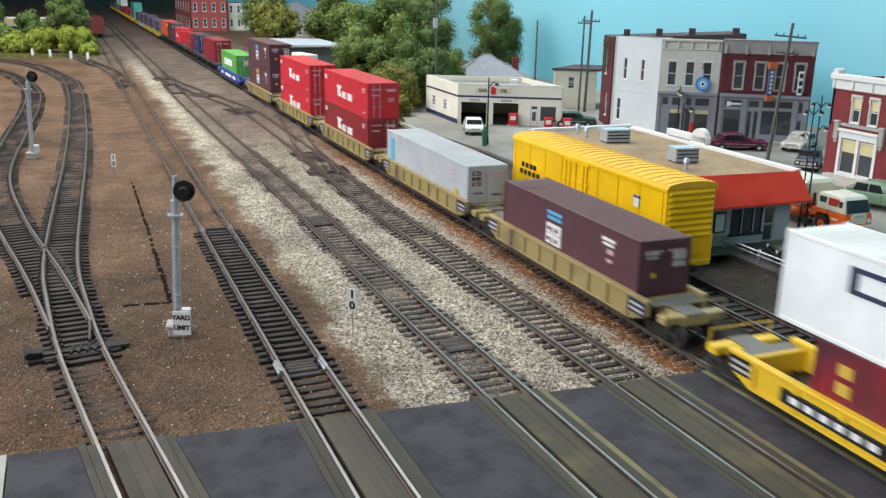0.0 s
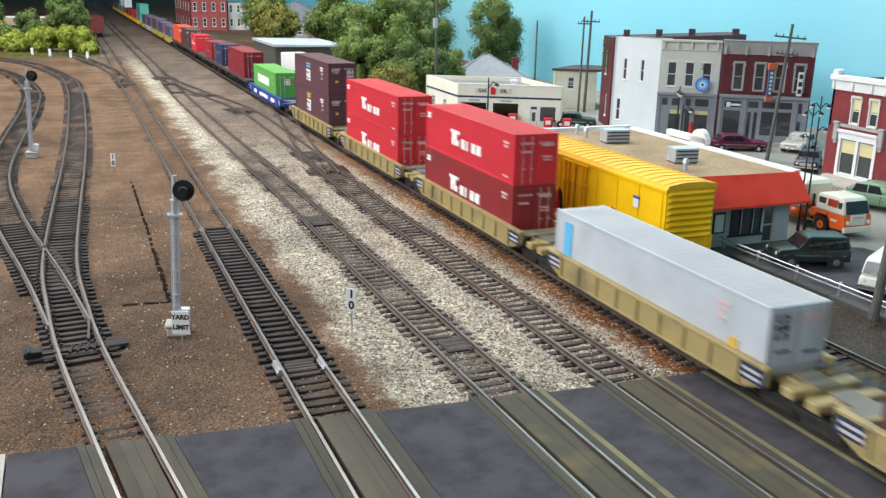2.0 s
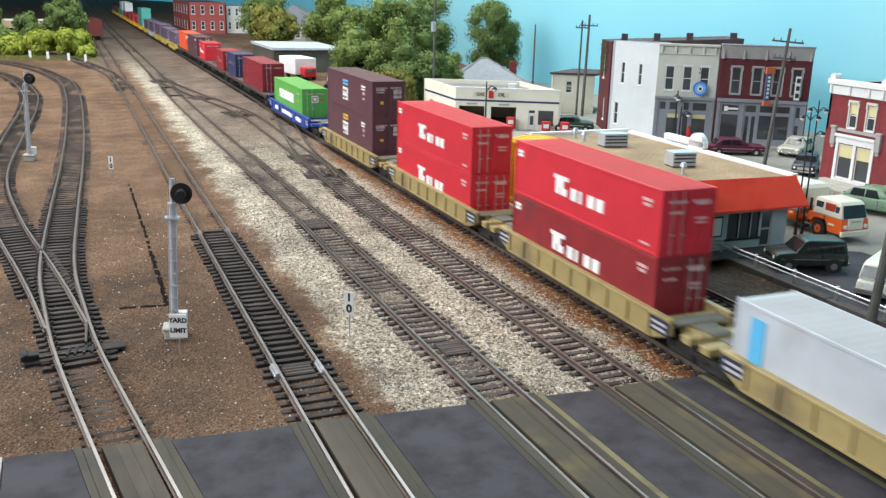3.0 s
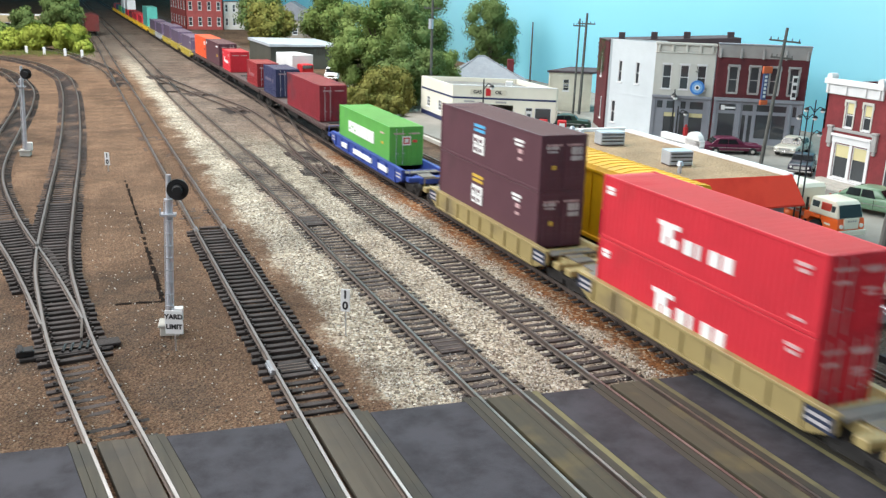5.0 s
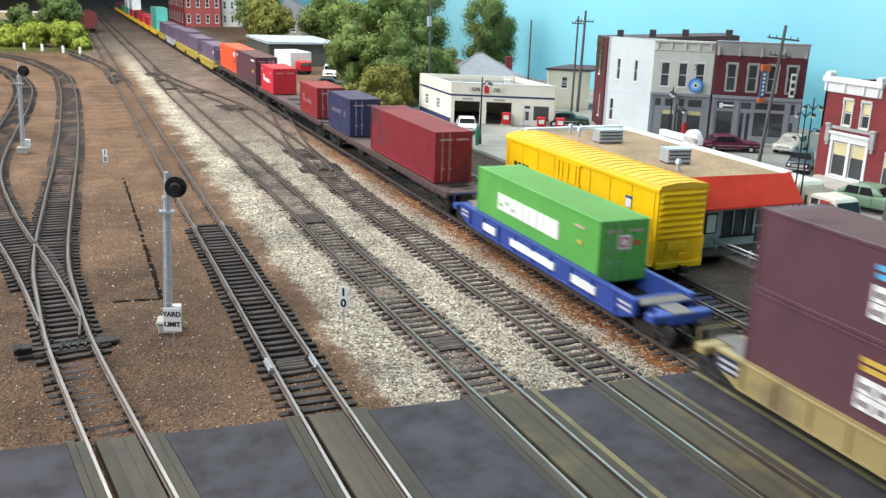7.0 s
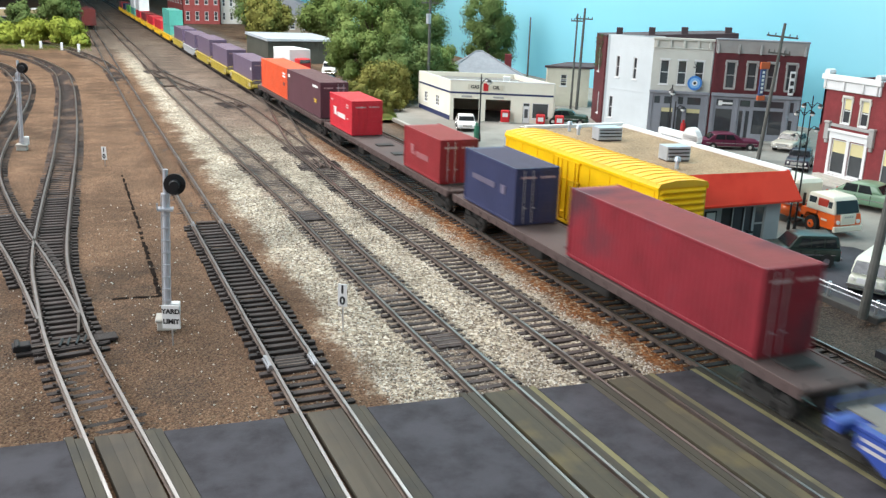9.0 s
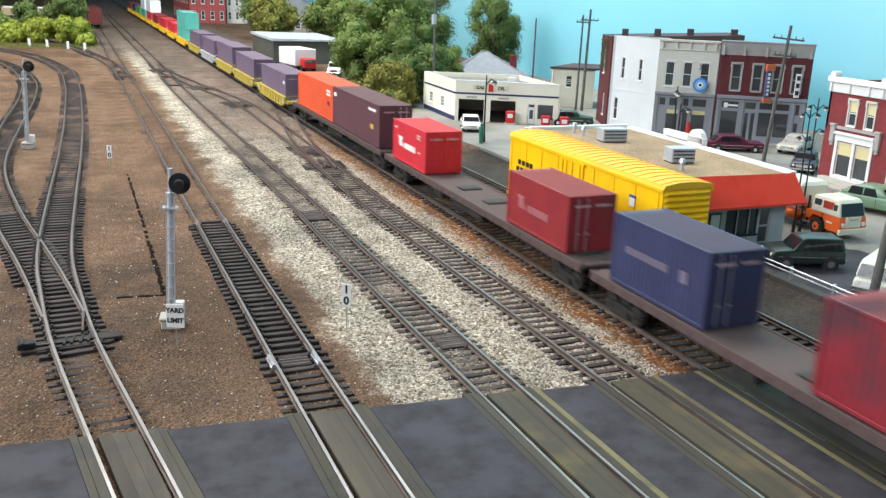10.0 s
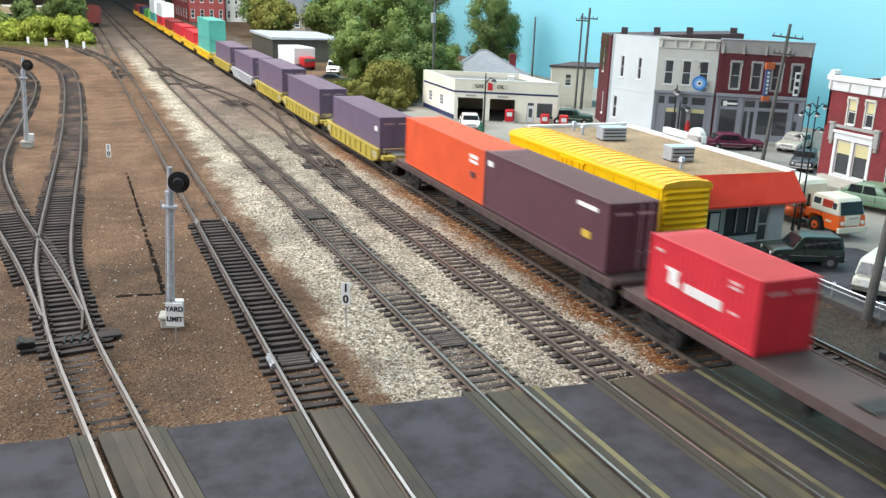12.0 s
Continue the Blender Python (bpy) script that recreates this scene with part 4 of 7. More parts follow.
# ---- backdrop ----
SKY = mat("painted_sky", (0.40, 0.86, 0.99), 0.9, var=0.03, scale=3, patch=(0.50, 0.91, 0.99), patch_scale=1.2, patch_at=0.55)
# The board is no lamp; this added blue glow brightens its painted sky.
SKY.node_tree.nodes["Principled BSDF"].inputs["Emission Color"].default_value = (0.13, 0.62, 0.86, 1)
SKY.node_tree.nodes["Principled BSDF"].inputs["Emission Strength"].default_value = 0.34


def build_backdrop():
    pts = [(84, -60), (82, 60), (78.5, 100), (75.5, 132), (77, 165), (83, 230), (92, 360), (96, 600), (84, 800), (50, 890), (0, 910), (-60, 880), (-110, 760), (-130, 560)]
    bm = bmesh.new()
    line = smooth_line(pts, 6)
    cols = [[bm.verts.new((x + d * math.sin(a), y - d * math.cos(a), z)) for d, z in ((0, -2), (0, 75), (0.6, 75), (0.6, -2))] for x, y, a in line]
    for a, b in zip(cols, cols[1:]):
        for i in range(4):
            bm.faces.new((a[i], b[i], b[(i + 1) % 4], a[(i + 1) % 4])).smooth = True
    bmesh.ops.recalc_face_normals(bm, faces=bm.faces[:])
    tagged(link("backdrop", bm, SKY), "plain light blue painted sky backdrop board with an added glow", "backdrop", kind="structure")


build_backdrop()
PLASTER = mat("room_plaster", (0.42, 0.42, 0.42), 0.9, var=0.05, scale=2)


def build_room():
    for name, b, label in (("wall_west", (-330, -320, -320, 990, -110, 205), "plain grey room wall along the aisle"), ("wall_east", (100, 110, -320, 990, -110, 205), "plain grey room wall behind the backdrop"),
                           ("wall_south", (-330, 110, -330, -320, -110, 205), "plain grey room wall behind the camera"), ("wall_north", (-330, 110, 990, 1000, -110, 205), "plain grey room wall at the far end")):
        tagged(link(name, boxes(b), PLASTER), label, "wall", kind="structure")
    tagged(link("ceiling", boxes((-330, 110, -330, 1000, 205, 215)), PLASTER), "plain grey room ceiling", "ceiling", kind="structure")


build_room()

# ---- lineside things ----
SIGNALGREY = mat("silver_signal_paint", (0.55, 0.57, 0.62), 0.4, 0.5, var=0.2, scale=120)


def signal(x, y, H, z0, turn, label):
    ob = thing("signal", x, y, z0, turn, label, "railway signal", "block signals")
    ob.matrix_basis = pose(x * K, y * K, z0 * K, 0, 2.2, turn)
    part("base", boxes((-0.42, 0.42, -0.4, 0.4, 0, 0.42), (-0.5, 0.5, -0.48, 0.48, 0.42, 0.55), bevel=0.04), WALKWAY, ob)
    part("relay_case", boxes((0.1, 0.55, -0.2, 0.25, 0.55, 1.2), bevel=0.03), WHITE, ob)
    bm = bmesh.new()
    rod(bm, (0, 0, 0.5), (0, 0, H - 1.1), 0.16, 0.15, 12)
    rod(bm, (0, 0, H - 1.1), (0, 0, H), 0.11, 0.11, 12)
    rod(bm, (0, 0, H - 1.15), (0, 0, H - 1.05), 0.2, 0.2, 12)
    part("mast", bm, SIGNALGREY, ob, smooth=False)
    bm = bmesh.new()
    for s in (-0.17, 0.17):
        rod(bm, (s, -0.26, 0.55), (s, -0.26, H - 1.1), 0.022, seg=6)
    part("ladder", bm, SIGNALGREY, ob)
    lad = ob.children[-1]
    for i in range(int((H - 2.0) / 0.55)):
        part("rung", boxes((-0.19, 0.19, -0.285, -0.235, 0.8 + 0.55 * i, 0.85 + 0.55 * i)), SIGNALGREY, lad)
    part("platform", boxes((-0.32, 0.32, -0.4, 0.12, H - 1.75, H - 1.66), (-0.36, -0.3, -0.4, -0.34, H - 1.7, H - 1.4)), SIGNALGREY, ob)
    bm = bmesh.new()
    rod(bm, (0.38, -0.16, H - 0.62), (0.38, -0.06, H - 0.62), 0.46, 0.46, 28)
    head = part("target", bm, BLACK, ob)
    bm = bmesh.new()
    rod(bm, (0.38, -0.5, H - 0.62), (0.38, -0.14, H - 0.62), 0.2, 0.24, 16)
    box(bm, 0.0, 0.4, -0.1, 0.02, H - 0.7, H - 0.55)
    part("hood", bm, BLACK, head)
    return ob


signal(3.5, 39.5, 7.2, -0.35, -10, "silver signal mast with a black round target and ladder")
signal(-3.6, 86.0, 7.7, -0.35, -10, "far silver signal mast with a black round target")


def yard_sign():
    ob = thing("yard_limit_sign", 3.5, 37.4, -0.35, -24, "white yard limit board on a thin steel post", "railway sign")
    bm = bmesh.new()
    rod(bm, (0, 0, 0), (0, 0, 1.5), 0.035, seg=6)
    part("post", bm, STEEL, ob)
    board = part("board", boxes((-0.38, 0.38, -0.09, -0.03, 0.78, 1.82), bevel=0.01), WHITE, ob)
    for text, z in (("YARD", 1.55), ("LIMIT", 1.1)):
        words("lettering", text, 0.29, TYPE, board, pose(0, -0.098 * K, z * K, 90))


def mile_sign(x, y, z, far):
    ob = thing("mile_sign", x, y, z, -34, "small far white number sign on a post" if far else "narrow white sign numbered ten on a thin post", "railway sign", "number signs")
    bm = bmesh.new()
    rod(bm, (0, 0, 0), (0, 0, 1.4), 0.035, seg=6)
    part("post", bm, STEEL, ob)
    board = part("board", boxes((-0.21, 0.21, -0.08, -0.03, 1.15, 2.2), bevel=0.01), WHITE, ob)
    for text, q in (("1", 1.94), ("0", 1.42)):
        words("lettering", text, 0.5, TYPE, board, pose(0, -0.088 * K, q * K, 90))


yard_sign()
mile_sign(10.75, 36.6, -0.25, False)
mile_sign(2.75, 77.5, -1.0, True)


# Near-black strips on the ground stand in for the joint's shaded depth.
GAPDARK = mat("sooty_gap", (0.014, 0.010, 0.008), 0.95, var=0.4, scale=300, spec=0.05)


def twig():
    ob = thing("scrap_rail", -4.9, 35.0, -0.3, 60, "short loose piece of rusty rail on dirt", "scrap metal")
    part("bar", boxes((-1.6, 1.6, -0.06, 0.06, 0, 0.1), bevel=0.02), RAIL, ob)
    ob = thing("board_joint", 0, 0, 0, 0, "dark open joint between two baseboards under dirt", "gap", kind="structure")
    rng = random.Random(4)
    for xa, ya, xb, yb, w in ((3.78, 73.4, 3.73, 56.9, 0.08), (3.73, 56.9, 3.62, 43.9, 0.11), (3.62, 43.9, 1.43, 44.1, 0.13)):
        n = 26
        for i in range(n):
            if rng.random() < 0.13:
                continue
            t0, t1 = i / n, (i + 1.05) / n
            dx, dy = xb - xa, yb - ya
            l = math.hypot(dx, dy)
            nx, ny = -dy / l, dx / l
            q0, q1 = w * rng.uniform(0.5, 1.3), w * rng.uniform(0.5, 1.3)
            j = rng.uniform(-0.03, 0.03)
            ring = [(xa + dx * t0 + nx * (j - q0), ya + dy * t0 + ny * (j - q0)), (xa + dx * t1 + nx * (j - q1), ya + dy * t1 + ny * (j - q1)),
                    (xa + dx * t1 + nx * (j + q1), ya + dy * t1 + ny * (j + q1)), (xa + dx * t0 + nx * (j + q0), ya + dy * t0 + ny * (j + q0))]
            bm = bmesh.new()
            slab(bm, ring, -0.6, max(ground_z(x, y) for x, y in ring) + 0.012)
            part("gap", bm, GAPDARK, ob)


twig()
for x, y in ((-3.2, 200), (0.6, 196), (3.6, 192), (-6.5, 203)):
    ob = thing("marker_post", x, y, -0.4, 0, "short white marker post beside the branch line", "marker post", "marker posts")
    part("post", boxes((-0.25, 0.25, -0.2, 0.2, 0, 1.5), bevel=0.05), WHITE, ob)

# ---- yellow refrigerator car on the siding ----
REEFER = paint("reefer_yellow", (0.90, 0.53, 0.006), rough=0.4, patch=(0.84, 0.48, 0.008))
REEFROOF = paint("reefer_roof_yellow", (0.80, 0.44, 0.02), rough=0.6, patch=(0.62, 0.36, 0.05))


def reefer():
    ob = thing("refrigerator_car", 30.55, 48.4, -0.5, 0.6, "bright yellow insulated boxcar with graffiti on a siding", "railway car")
    w, h, z0, z1 = 1.62, 9.1, 1.0, 5.15
    bm = bmesh.new()
    box(bm, -w + 0.03, w - 0.03, -h + 0.06, h - 0.06, z0, z1 - 0.02)
    for sx in (-1, 1):
        for i in range(9):
            y = -h + 0.4 + (2 * h - 0.8) * i / 8
            if abs(y - 0.4) > 1.6:
                box(bm, sx * w - 0.015, sx * w + 0.01, y - 0.02, y + 0.02, z0 + 0.2, z1 - 0.25)
        box(bm, sx * w - 0.06, sx * w + 0.06, -h, h, z1 - 0.2, z1, 0.02)
        box(bm, sx * w - 0.06, sx * w + 0.06, -h, h, z0 - 0.15, z0 + 0.1, 0.02)
    part("body", bm, REEFER, ob)
    bm = bmesh.new()
    profile_y(bm, [(-w - 0.05, z1 - 0.02), (w + 0.05, z1 - 0.02), (w - 0.1, z1 + 0.2), (0.6, z1 + 0.34), (-0.6, z1 + 0.34), (-w + 0.1, z1 + 0.2)], -h - 0.03, h + 0.03)
    roof = part("roof", bm, REEFROOF, ob)
    for i in range(24):
        y = -h + 0.4 + (2 * h - 0.8) * i / 23
        bm = bmesh.new()
        profile_y(bm, [(-w, z1 + 0.06), (-w + 0.1, z1 + 0.17), (-0.6, z1 + 0.32), (0.6, z1 + 0.32), (w - 0.1, z1 + 0.17), (w, z1 + 0.06), (w - 0.1, z1 + 0.23), (0.6, z1 + 0.375), (-0.6, z1 + 0.375), (-w + 0.1, z1 + 0.23)], y - 0.07, y + 0.07)
        part("roof_rib", bm, REEFROOF, roof)
    for i in range(8):
        z = 2.3 + 0.345 * i
        for sy in (-1, 1):
            bm = bmesh.new()
            y = sy * (h - 0.06)
            v = [bm.verts.new(p) for p in ((-w + 0.1, y, z), (w - 0.1, y, z), (w - 0.1, y, z + 0.3), (-w + 0.1, y, z + 0.3))]
            q = [bm.verts.new(p) for p in ((-w + 0.25, y + sy * 0.16, z + 0.13), (w - 0.25, y + sy * 0.16, z + 0.13), (w - 0.25, y + sy * 0.16, z + 0.19), (-w + 0.25, y + sy * 0.16, z + 0.19))]
            bm.faces.new(q)
            for k in range(4):
                bm.faces.new((v[k], v[(k + 1) % 4], q[(k + 1) % 4], q[k]))
            bmesh.ops.recalc_face_normals(bm, faces=bm.faces[:])
            part("end_corrugation", bm, REEFER, ob)
    part("tack_board", boxes((-0.8, 0.5, -h - 0.06, -h + 0.1, 1.7, 2.15), (0.1, 0.7, -h - 0.1, -h + 0.1, 1.25, 1.5)), REEFER, ob)
    for sx in (-1, 1):
        bm = bmesh.new()
        for s in (0, 0.42):
            x = sx * (w - 0.1 - s)
            rod(bm, (x, -h - 0.1, 0.7), (x, -h - 0.1, 2.5), 0.025, seg=5)
        for i in range(6):
            rod(bm, (sx * (w - 0.1), -h - 0.1, 0.85 + 0.28 * i), (sx * (w - 0.52), -h - 0.1, 0.85 + 0.28 * i), 0.025, seg=5)
        part("ladder", bm, REEFER, ob)
        bm = bmesh.new()
        for i in range(6):
            rod(bm, (sx * (w + 0.06), -h + 0.15, 0.85 + 0.28 * i), (sx * (w + 0.06), -h + 0.6, 0.85 + 0.28 * i), 0.025, seg=5)
        part("side_ladder", bm, REEFER, ob)
    bm = bmesh.new()
    box(bm, -w - 0.08, -w + 0.02, -1.0, 1.6, z0 + 0.15, z1 - 0.3, 0.03)
    door = part("door", bm, REEFER, ob)
    for y in (-0.7, 0.2, 0.9, 1.4):
        bm = bmesh.new()
        rod(bm, (-w - 0.13, y, z0 + 0.1), (-w - 0.13, y, z1 - 0.25), 0.035, seg=6)
        part("locking_bar", bm, REEFER, door)
    for z in (z0 + 0.5, z1 - 1.5, z1 - 0.3):
        part("door_rail", boxes((-w - 0.13, -w - 0.05, -1.2, 1.8, z, z + 0.09)), REEFER, door)
    part("shield", boxes((-w - 0.05, -w, -6.6, -6.1, 3.6, 4.2)), WHITE, ob, "white shield emblem")
    part("shield_band", boxes((-w - 0.06, -w, -6.64, -6.06, 4.1, 4.24)), fade("emblem_blue", (0.05, 0.08, 0.3)), ob)
    for i, (y, z) in enumerate(((7.6, 3.35), (7.0, 3.35), (6.4, 3.35), (5.9, 3.35), (7.8, 2.85), (7.2, 2.85), (6.6, 2.85), (6.0, 2.85), (5.4, 2.85))):
        part("stencil", boxes((-w - 0.045, -w, y - 0.32, y, z, z + 0.32)), TYPE, ob)
    random.seed(7)
    spray = fade("graffiti_red", (0.55, 0.02, 0.02))
    for i in range(12):
        y = 5.6 - 0.44 * i if i < 9 else -3.4 - 0.4 * (i - 9)
        bm = bmesh.new()
        a, t = random.uniform(1.2, 1.6), random.uniform(-0.3, 0.3)
        slab_pts = [(y, a), (y - 0.34, a + t * 0.4), (y - 0.42 + t, a + 1.25), (y + t * 0.6, a + 1.5)]
        va = [bm.verts.new((-w - 0.045, p, z)) for p, z in slab_pts]
        vb = [bm.verts.new((-w + 0.02, p, z)) for p, z in slab_pts]
        bm.faces.new(va)
        bm.faces.new(vb[::-1])
        for k in range(4):
            bm.faces.new((va[k], vb[k], vb[(k + 1) % 4], va[(k + 1) % 4]))
        bmesh.ops.recalc_face_normals(bm, faces=bm.faces[:])
        part("graffiti", bm, (spray, TYPE)[i % 3 == 2], ob, "red and black spray paint")
    part("underframe", boxes((-0.5, 0.5, -h + 0.3, h - 0.3, 0.65, 1.0), (-1.2, 1.0, -2.5, 2.2, 0.45, 0.9)), UNDER, ob)
    bm = bmesh.new()
    rod(bm, (0, -h - 0.6, 0.78), (0, -h + 0.5, 0.78), 0.14, seg=6)
    box(bm, -0.2, 0.2, -h - 0.85, -h - 0.5, 0.6, 0.95, 0.05)
    part("coupler", bm, UNDER, ob)
    part("end_sill", boxes((-1.5, 1.5, -h - 0.18, -h + 0.15, 0.72, 1.05), bevel=0.03), REEFER, ob)
    for sy in (-1, 1):
        add_truck(ob, sy * (h - 1.9))


reefer()

# ---- town ground, kerb and guard rail ----
def town_ground():
    bm = bmesh.new()
    slab(bm, [(36.4, 29.2), (83.8, 25.0), (83.8, 150), (46, 150), (38.5, 118), (34.8, 96), (36.4, 78)], -0.6, -0.3)
    tagged(link("street", bm, STREET), "worn grey concrete street and parking ground", "street", kind="structure")
    bm = bmesh.new()
    slab(bm, [(36.42, 29.3), (46.5, 28.4), (45.0, 40.5), (42.0, 42.3), (36.42, 42.6)], -0.32, -0.29)
    tagged(link("parking_lot", bm, ASPHALT), "dark worn asphalt parking lot beside the siding", "parking lot", kind="structure")
    ob = thing("kerb", 0, 0, 0, 0, "dark concrete retaining kerb along the siding", "kerb", kind="structure")
    for i in range(12):
        y = 30.0 + 4.0 * i
        part("kerb_stone", boxes((35.75, 36.38, y, y + 3.96, -0.9, -0.22), bevel=0.03), DARKCON, ob)
    for i in range(5):
        y = 79 + 3.6 * i
        part("pale_kerb_stone", boxes((34.25, 34.6, y, y + 3.55, -0.5, -0.1), bevel=0.04), WALKWAY, ob)
    fence = thing("guard_rail", 36.15, 0, -0.22, 0, "steel pipe guard rail along a kerb", "fence")
    for i in range(7):
        bm = bmesh.new()
        rod(bm, (0, 30.5 + 3.1 * i, 0), (0, 30.5 + 3.1 * i, 0.75), 0.09, 0.09, 8)
        part("post", bm, STEEL, fence)
    for z in (0.42, 0.66):
        bm = bmesh.new()
        rod(bm, (-0.1, 29.4, z), (-0.1, 50, z), 0.045, seg=6)
        part("rail", bm, STEEL, fence)
    fence = thing("picket_rail", 0, 0, -0.3, 0, "low dark railing beside the station yard", "fence")
    for i in range(5):
        bm = bmesh.new()
        rod(bm, (38.6, 76.5 - 1.6 * i, 0), (38.6, 76.5 - 1.6 * i, 1.2), 0.06, seg=6)
        part("post", bm, CARGREY, fence)
    for z in (0.6, 1.1):
        bm = bmesh.new()
        rod(bm, (38.6, 76.6, z), (38.6, 70, z), 0.04, seg=6)
        part("rail", bm, CARGREY, fence)


DARKCON = mat("grimy_concrete", (0.07, 0.066, 0.062), 0.85, var=0.35, scale=40, bump=0.3, bump_scale=700)
town_ground()


# ---- building kit ----
def wall(ob, ox, oy, turn, length, z0, z1, material, openings=(), th=0.22, name="wall"):
    """A wall along its own x axis with openings (u0, u1, z0, z1) through it; its outer face looks along its own -y."""
    bm = bmesh.new()
    cuts = sorted({0.0, length, *[q for o in openings for q in o[:2]]})
    for a, b in zip(cuts, cuts[1:]):
        z = z0
        for o in sorted([o for o in openings if o[0] <= a + 1e-6 and o[1] >= b - 1e-6], key=lambda o: o[2]):
            if o[2] > z:
                box(bm, a, b, 0, th, z, o[2])
            z = o[3]
        if z < z1:
            box(bm, a, b, 0, th, z, z1)
    bmesh.ops.remove_doubles(bm, verts=bm.verts[:], dist=1e-4)
    w = part(name, bm, material, ob)
    w.matrix_basis = pose(ox * K, oy * K, 0, 0, 0, turn)
    return w


def window(w, o, frame, panes=(1, 2), sill=True, glass=None, bar=0.07, blind=None):
    u0, u1, z0, z1 = o
    bm = bmesh.new()
    for a, b in ((u0, u0 + bar), (u1 - bar, u1)):
        box(bm, a, b, 0.03, 0.13, z0, z1)
    for a, b in ((z0, z0 + bar), (z1 - bar, z1)):
        box(bm, u0 + bar, u1 - bar, 0.03, 0.13, a, b)
    for i in range(1, panes[0]):
        x = u0 + (u1 - u0) * i / panes[0]
        box(bm, x - bar / 2, x + bar / 2, 0.04, 0.12, z0 + bar, z1 - bar)
    for i in range(1, panes[1]):
        z = z0 + (z1 - z0) * i / panes[1]
        box(bm, u0 + bar, u1 - bar, 0.045, 0.115, z - bar / 2, z + bar / 2)
    part("window_frame", bm, frame, w)
    part("pane", boxes((u0 + bar * 0.5, u1 - bar * 0.5, 0.09, 0.1, z0 + bar * 0.5, z1 - bar * 0.5)), glass or GLASS, w)
    if blind:
        part("blind", boxes((u0 + bar, u1 - bar, 0.075, 0.085, z0 + (z1 - z0) * blind, z1 - bar)), BLINDS, w)
    if sill:
        part("window_sill", boxes((u0 - 0.1, u1 + 0.1, -0.09, 0.05, z0 - 0.12, z0), bevel=0.015), frame, w)


def hood(w, o, material):
    u0, u1, z0, z1 = o
    part("window_hood", boxes((u0 - 0.16, u1 + 0.16, -0.13, 0.02, z1, z1 + 0.2), (u0 - 0.2, u0 - 0.02, -0.1, 0.02, z1 - 0.35, z1), (u1 + 0.02, u1 + 0.2, -0.1, 0.02, z1 - 0.35, z1), bevel=0.02), material, w)
    part("window_surround", boxes((u0 - 0.14, u0 - 0.005, -0.05, 0.02, z0, z1 - 0.36), (u1 + 0.005, u1 + 0.14, -0.05, 0.02, z0, z1 - 0.36)), material, w)


BLINDS = mat("cream_blind", (0.62, 0.55, 0.30), 0.8, var=0.1)
CREAM = mat("cream_wall_paint", (0.74, 0.71, 0.60), 0.65, var=0.1, scale=20, patch=(0.62, 0.58, 0.47), patch_scale=10, patch_at=0.64)
STRIPE = mat("navy_stripe", (0.02, 0.03, 0.10), 0.5, var=0.15)
WHITEWALL = mat("white_brick_paint", (0.56, 0.60, 0.62), 0.75, var=0.08, scale=30, bump=0.2, bump_scale=500, patch=(0.50, 0.53, 0.53), patch_scale=7, patch_at=0.63)
TANFRONT = mat("pale_stone_front", (0.56, 0.55, 0.50), 0.75, var=0.12, scale=30, bump=0.15, bump_scale=500)
BRICK = mat("dark_red_brick", (0.105, 0.020, 0.025), 0.8, var=0.3, scale=90, bump=0.3, bump_scale=600, patch=(0.075, 0.018, 0.02), patch_scale=14)
REDBRICK = mat("red_brick", (0.20, 0.030, 0.034), 0.8, var=0.25, scale=90, bump=0.3, bump_scale=600, patch=(0.14, 0.028, 0.03), patch_scale=12)
GREYTRIM = mat("grey_storefront_paint", (0.24, 0.25, 0.28), 0.6, var=0.15, scale=40)
STONE = mat("grey_stone_trim", (0.36, 0.35, 0.34), 0.7, var=0.18, scale=40)
GRAVEL = stones("tan_gravel_roof", [(0.36, 0.26, 0.16), (0.30, 0.21, 0.12), (0.42, 0.31, 0.20), (0.26, 0.18, 0.11)], 1500, 0.5)
TAR = mat("tar_roof", (0.07, 0.05, 0.055), 0.85, var=0.3, scale=30)
SHINGLE = mat("grey_shingles", (0.27, 0.28, 0.31), 0.8, var=0.15, scale=120, bump=0.4, bump_scale=500)
MANSARD = mat("orange_red_metal_roof", (0.95, 0.075, 0.04), 0.6, var=0.07, scale=20, patch=(0.80, 0.05, 0.028), patch_scale=40, spec=0.15)
PUTTY = mat("grey_putty_wall", (0.40, 0.41, 0.42), 0.7, var=0.12, scale=30)
VENT = mat("galvanised_vent", (0.52, 0.56, 0.62), 0.4, 0.4, var=0.15, scale=60)
PUMPRED = paint("pump_red", (0.50, 0.015, 0.02))
TANWALL = mat("tan_clapboard", (0.64, 0.60, 0.49), 0.75, var=0.12, scale=40)
IVY = mat("ivy_green", (0.06, 0.09, 0.035), 0.8, var=0.5, scale=90, bump=0.8, bump_scale=400)


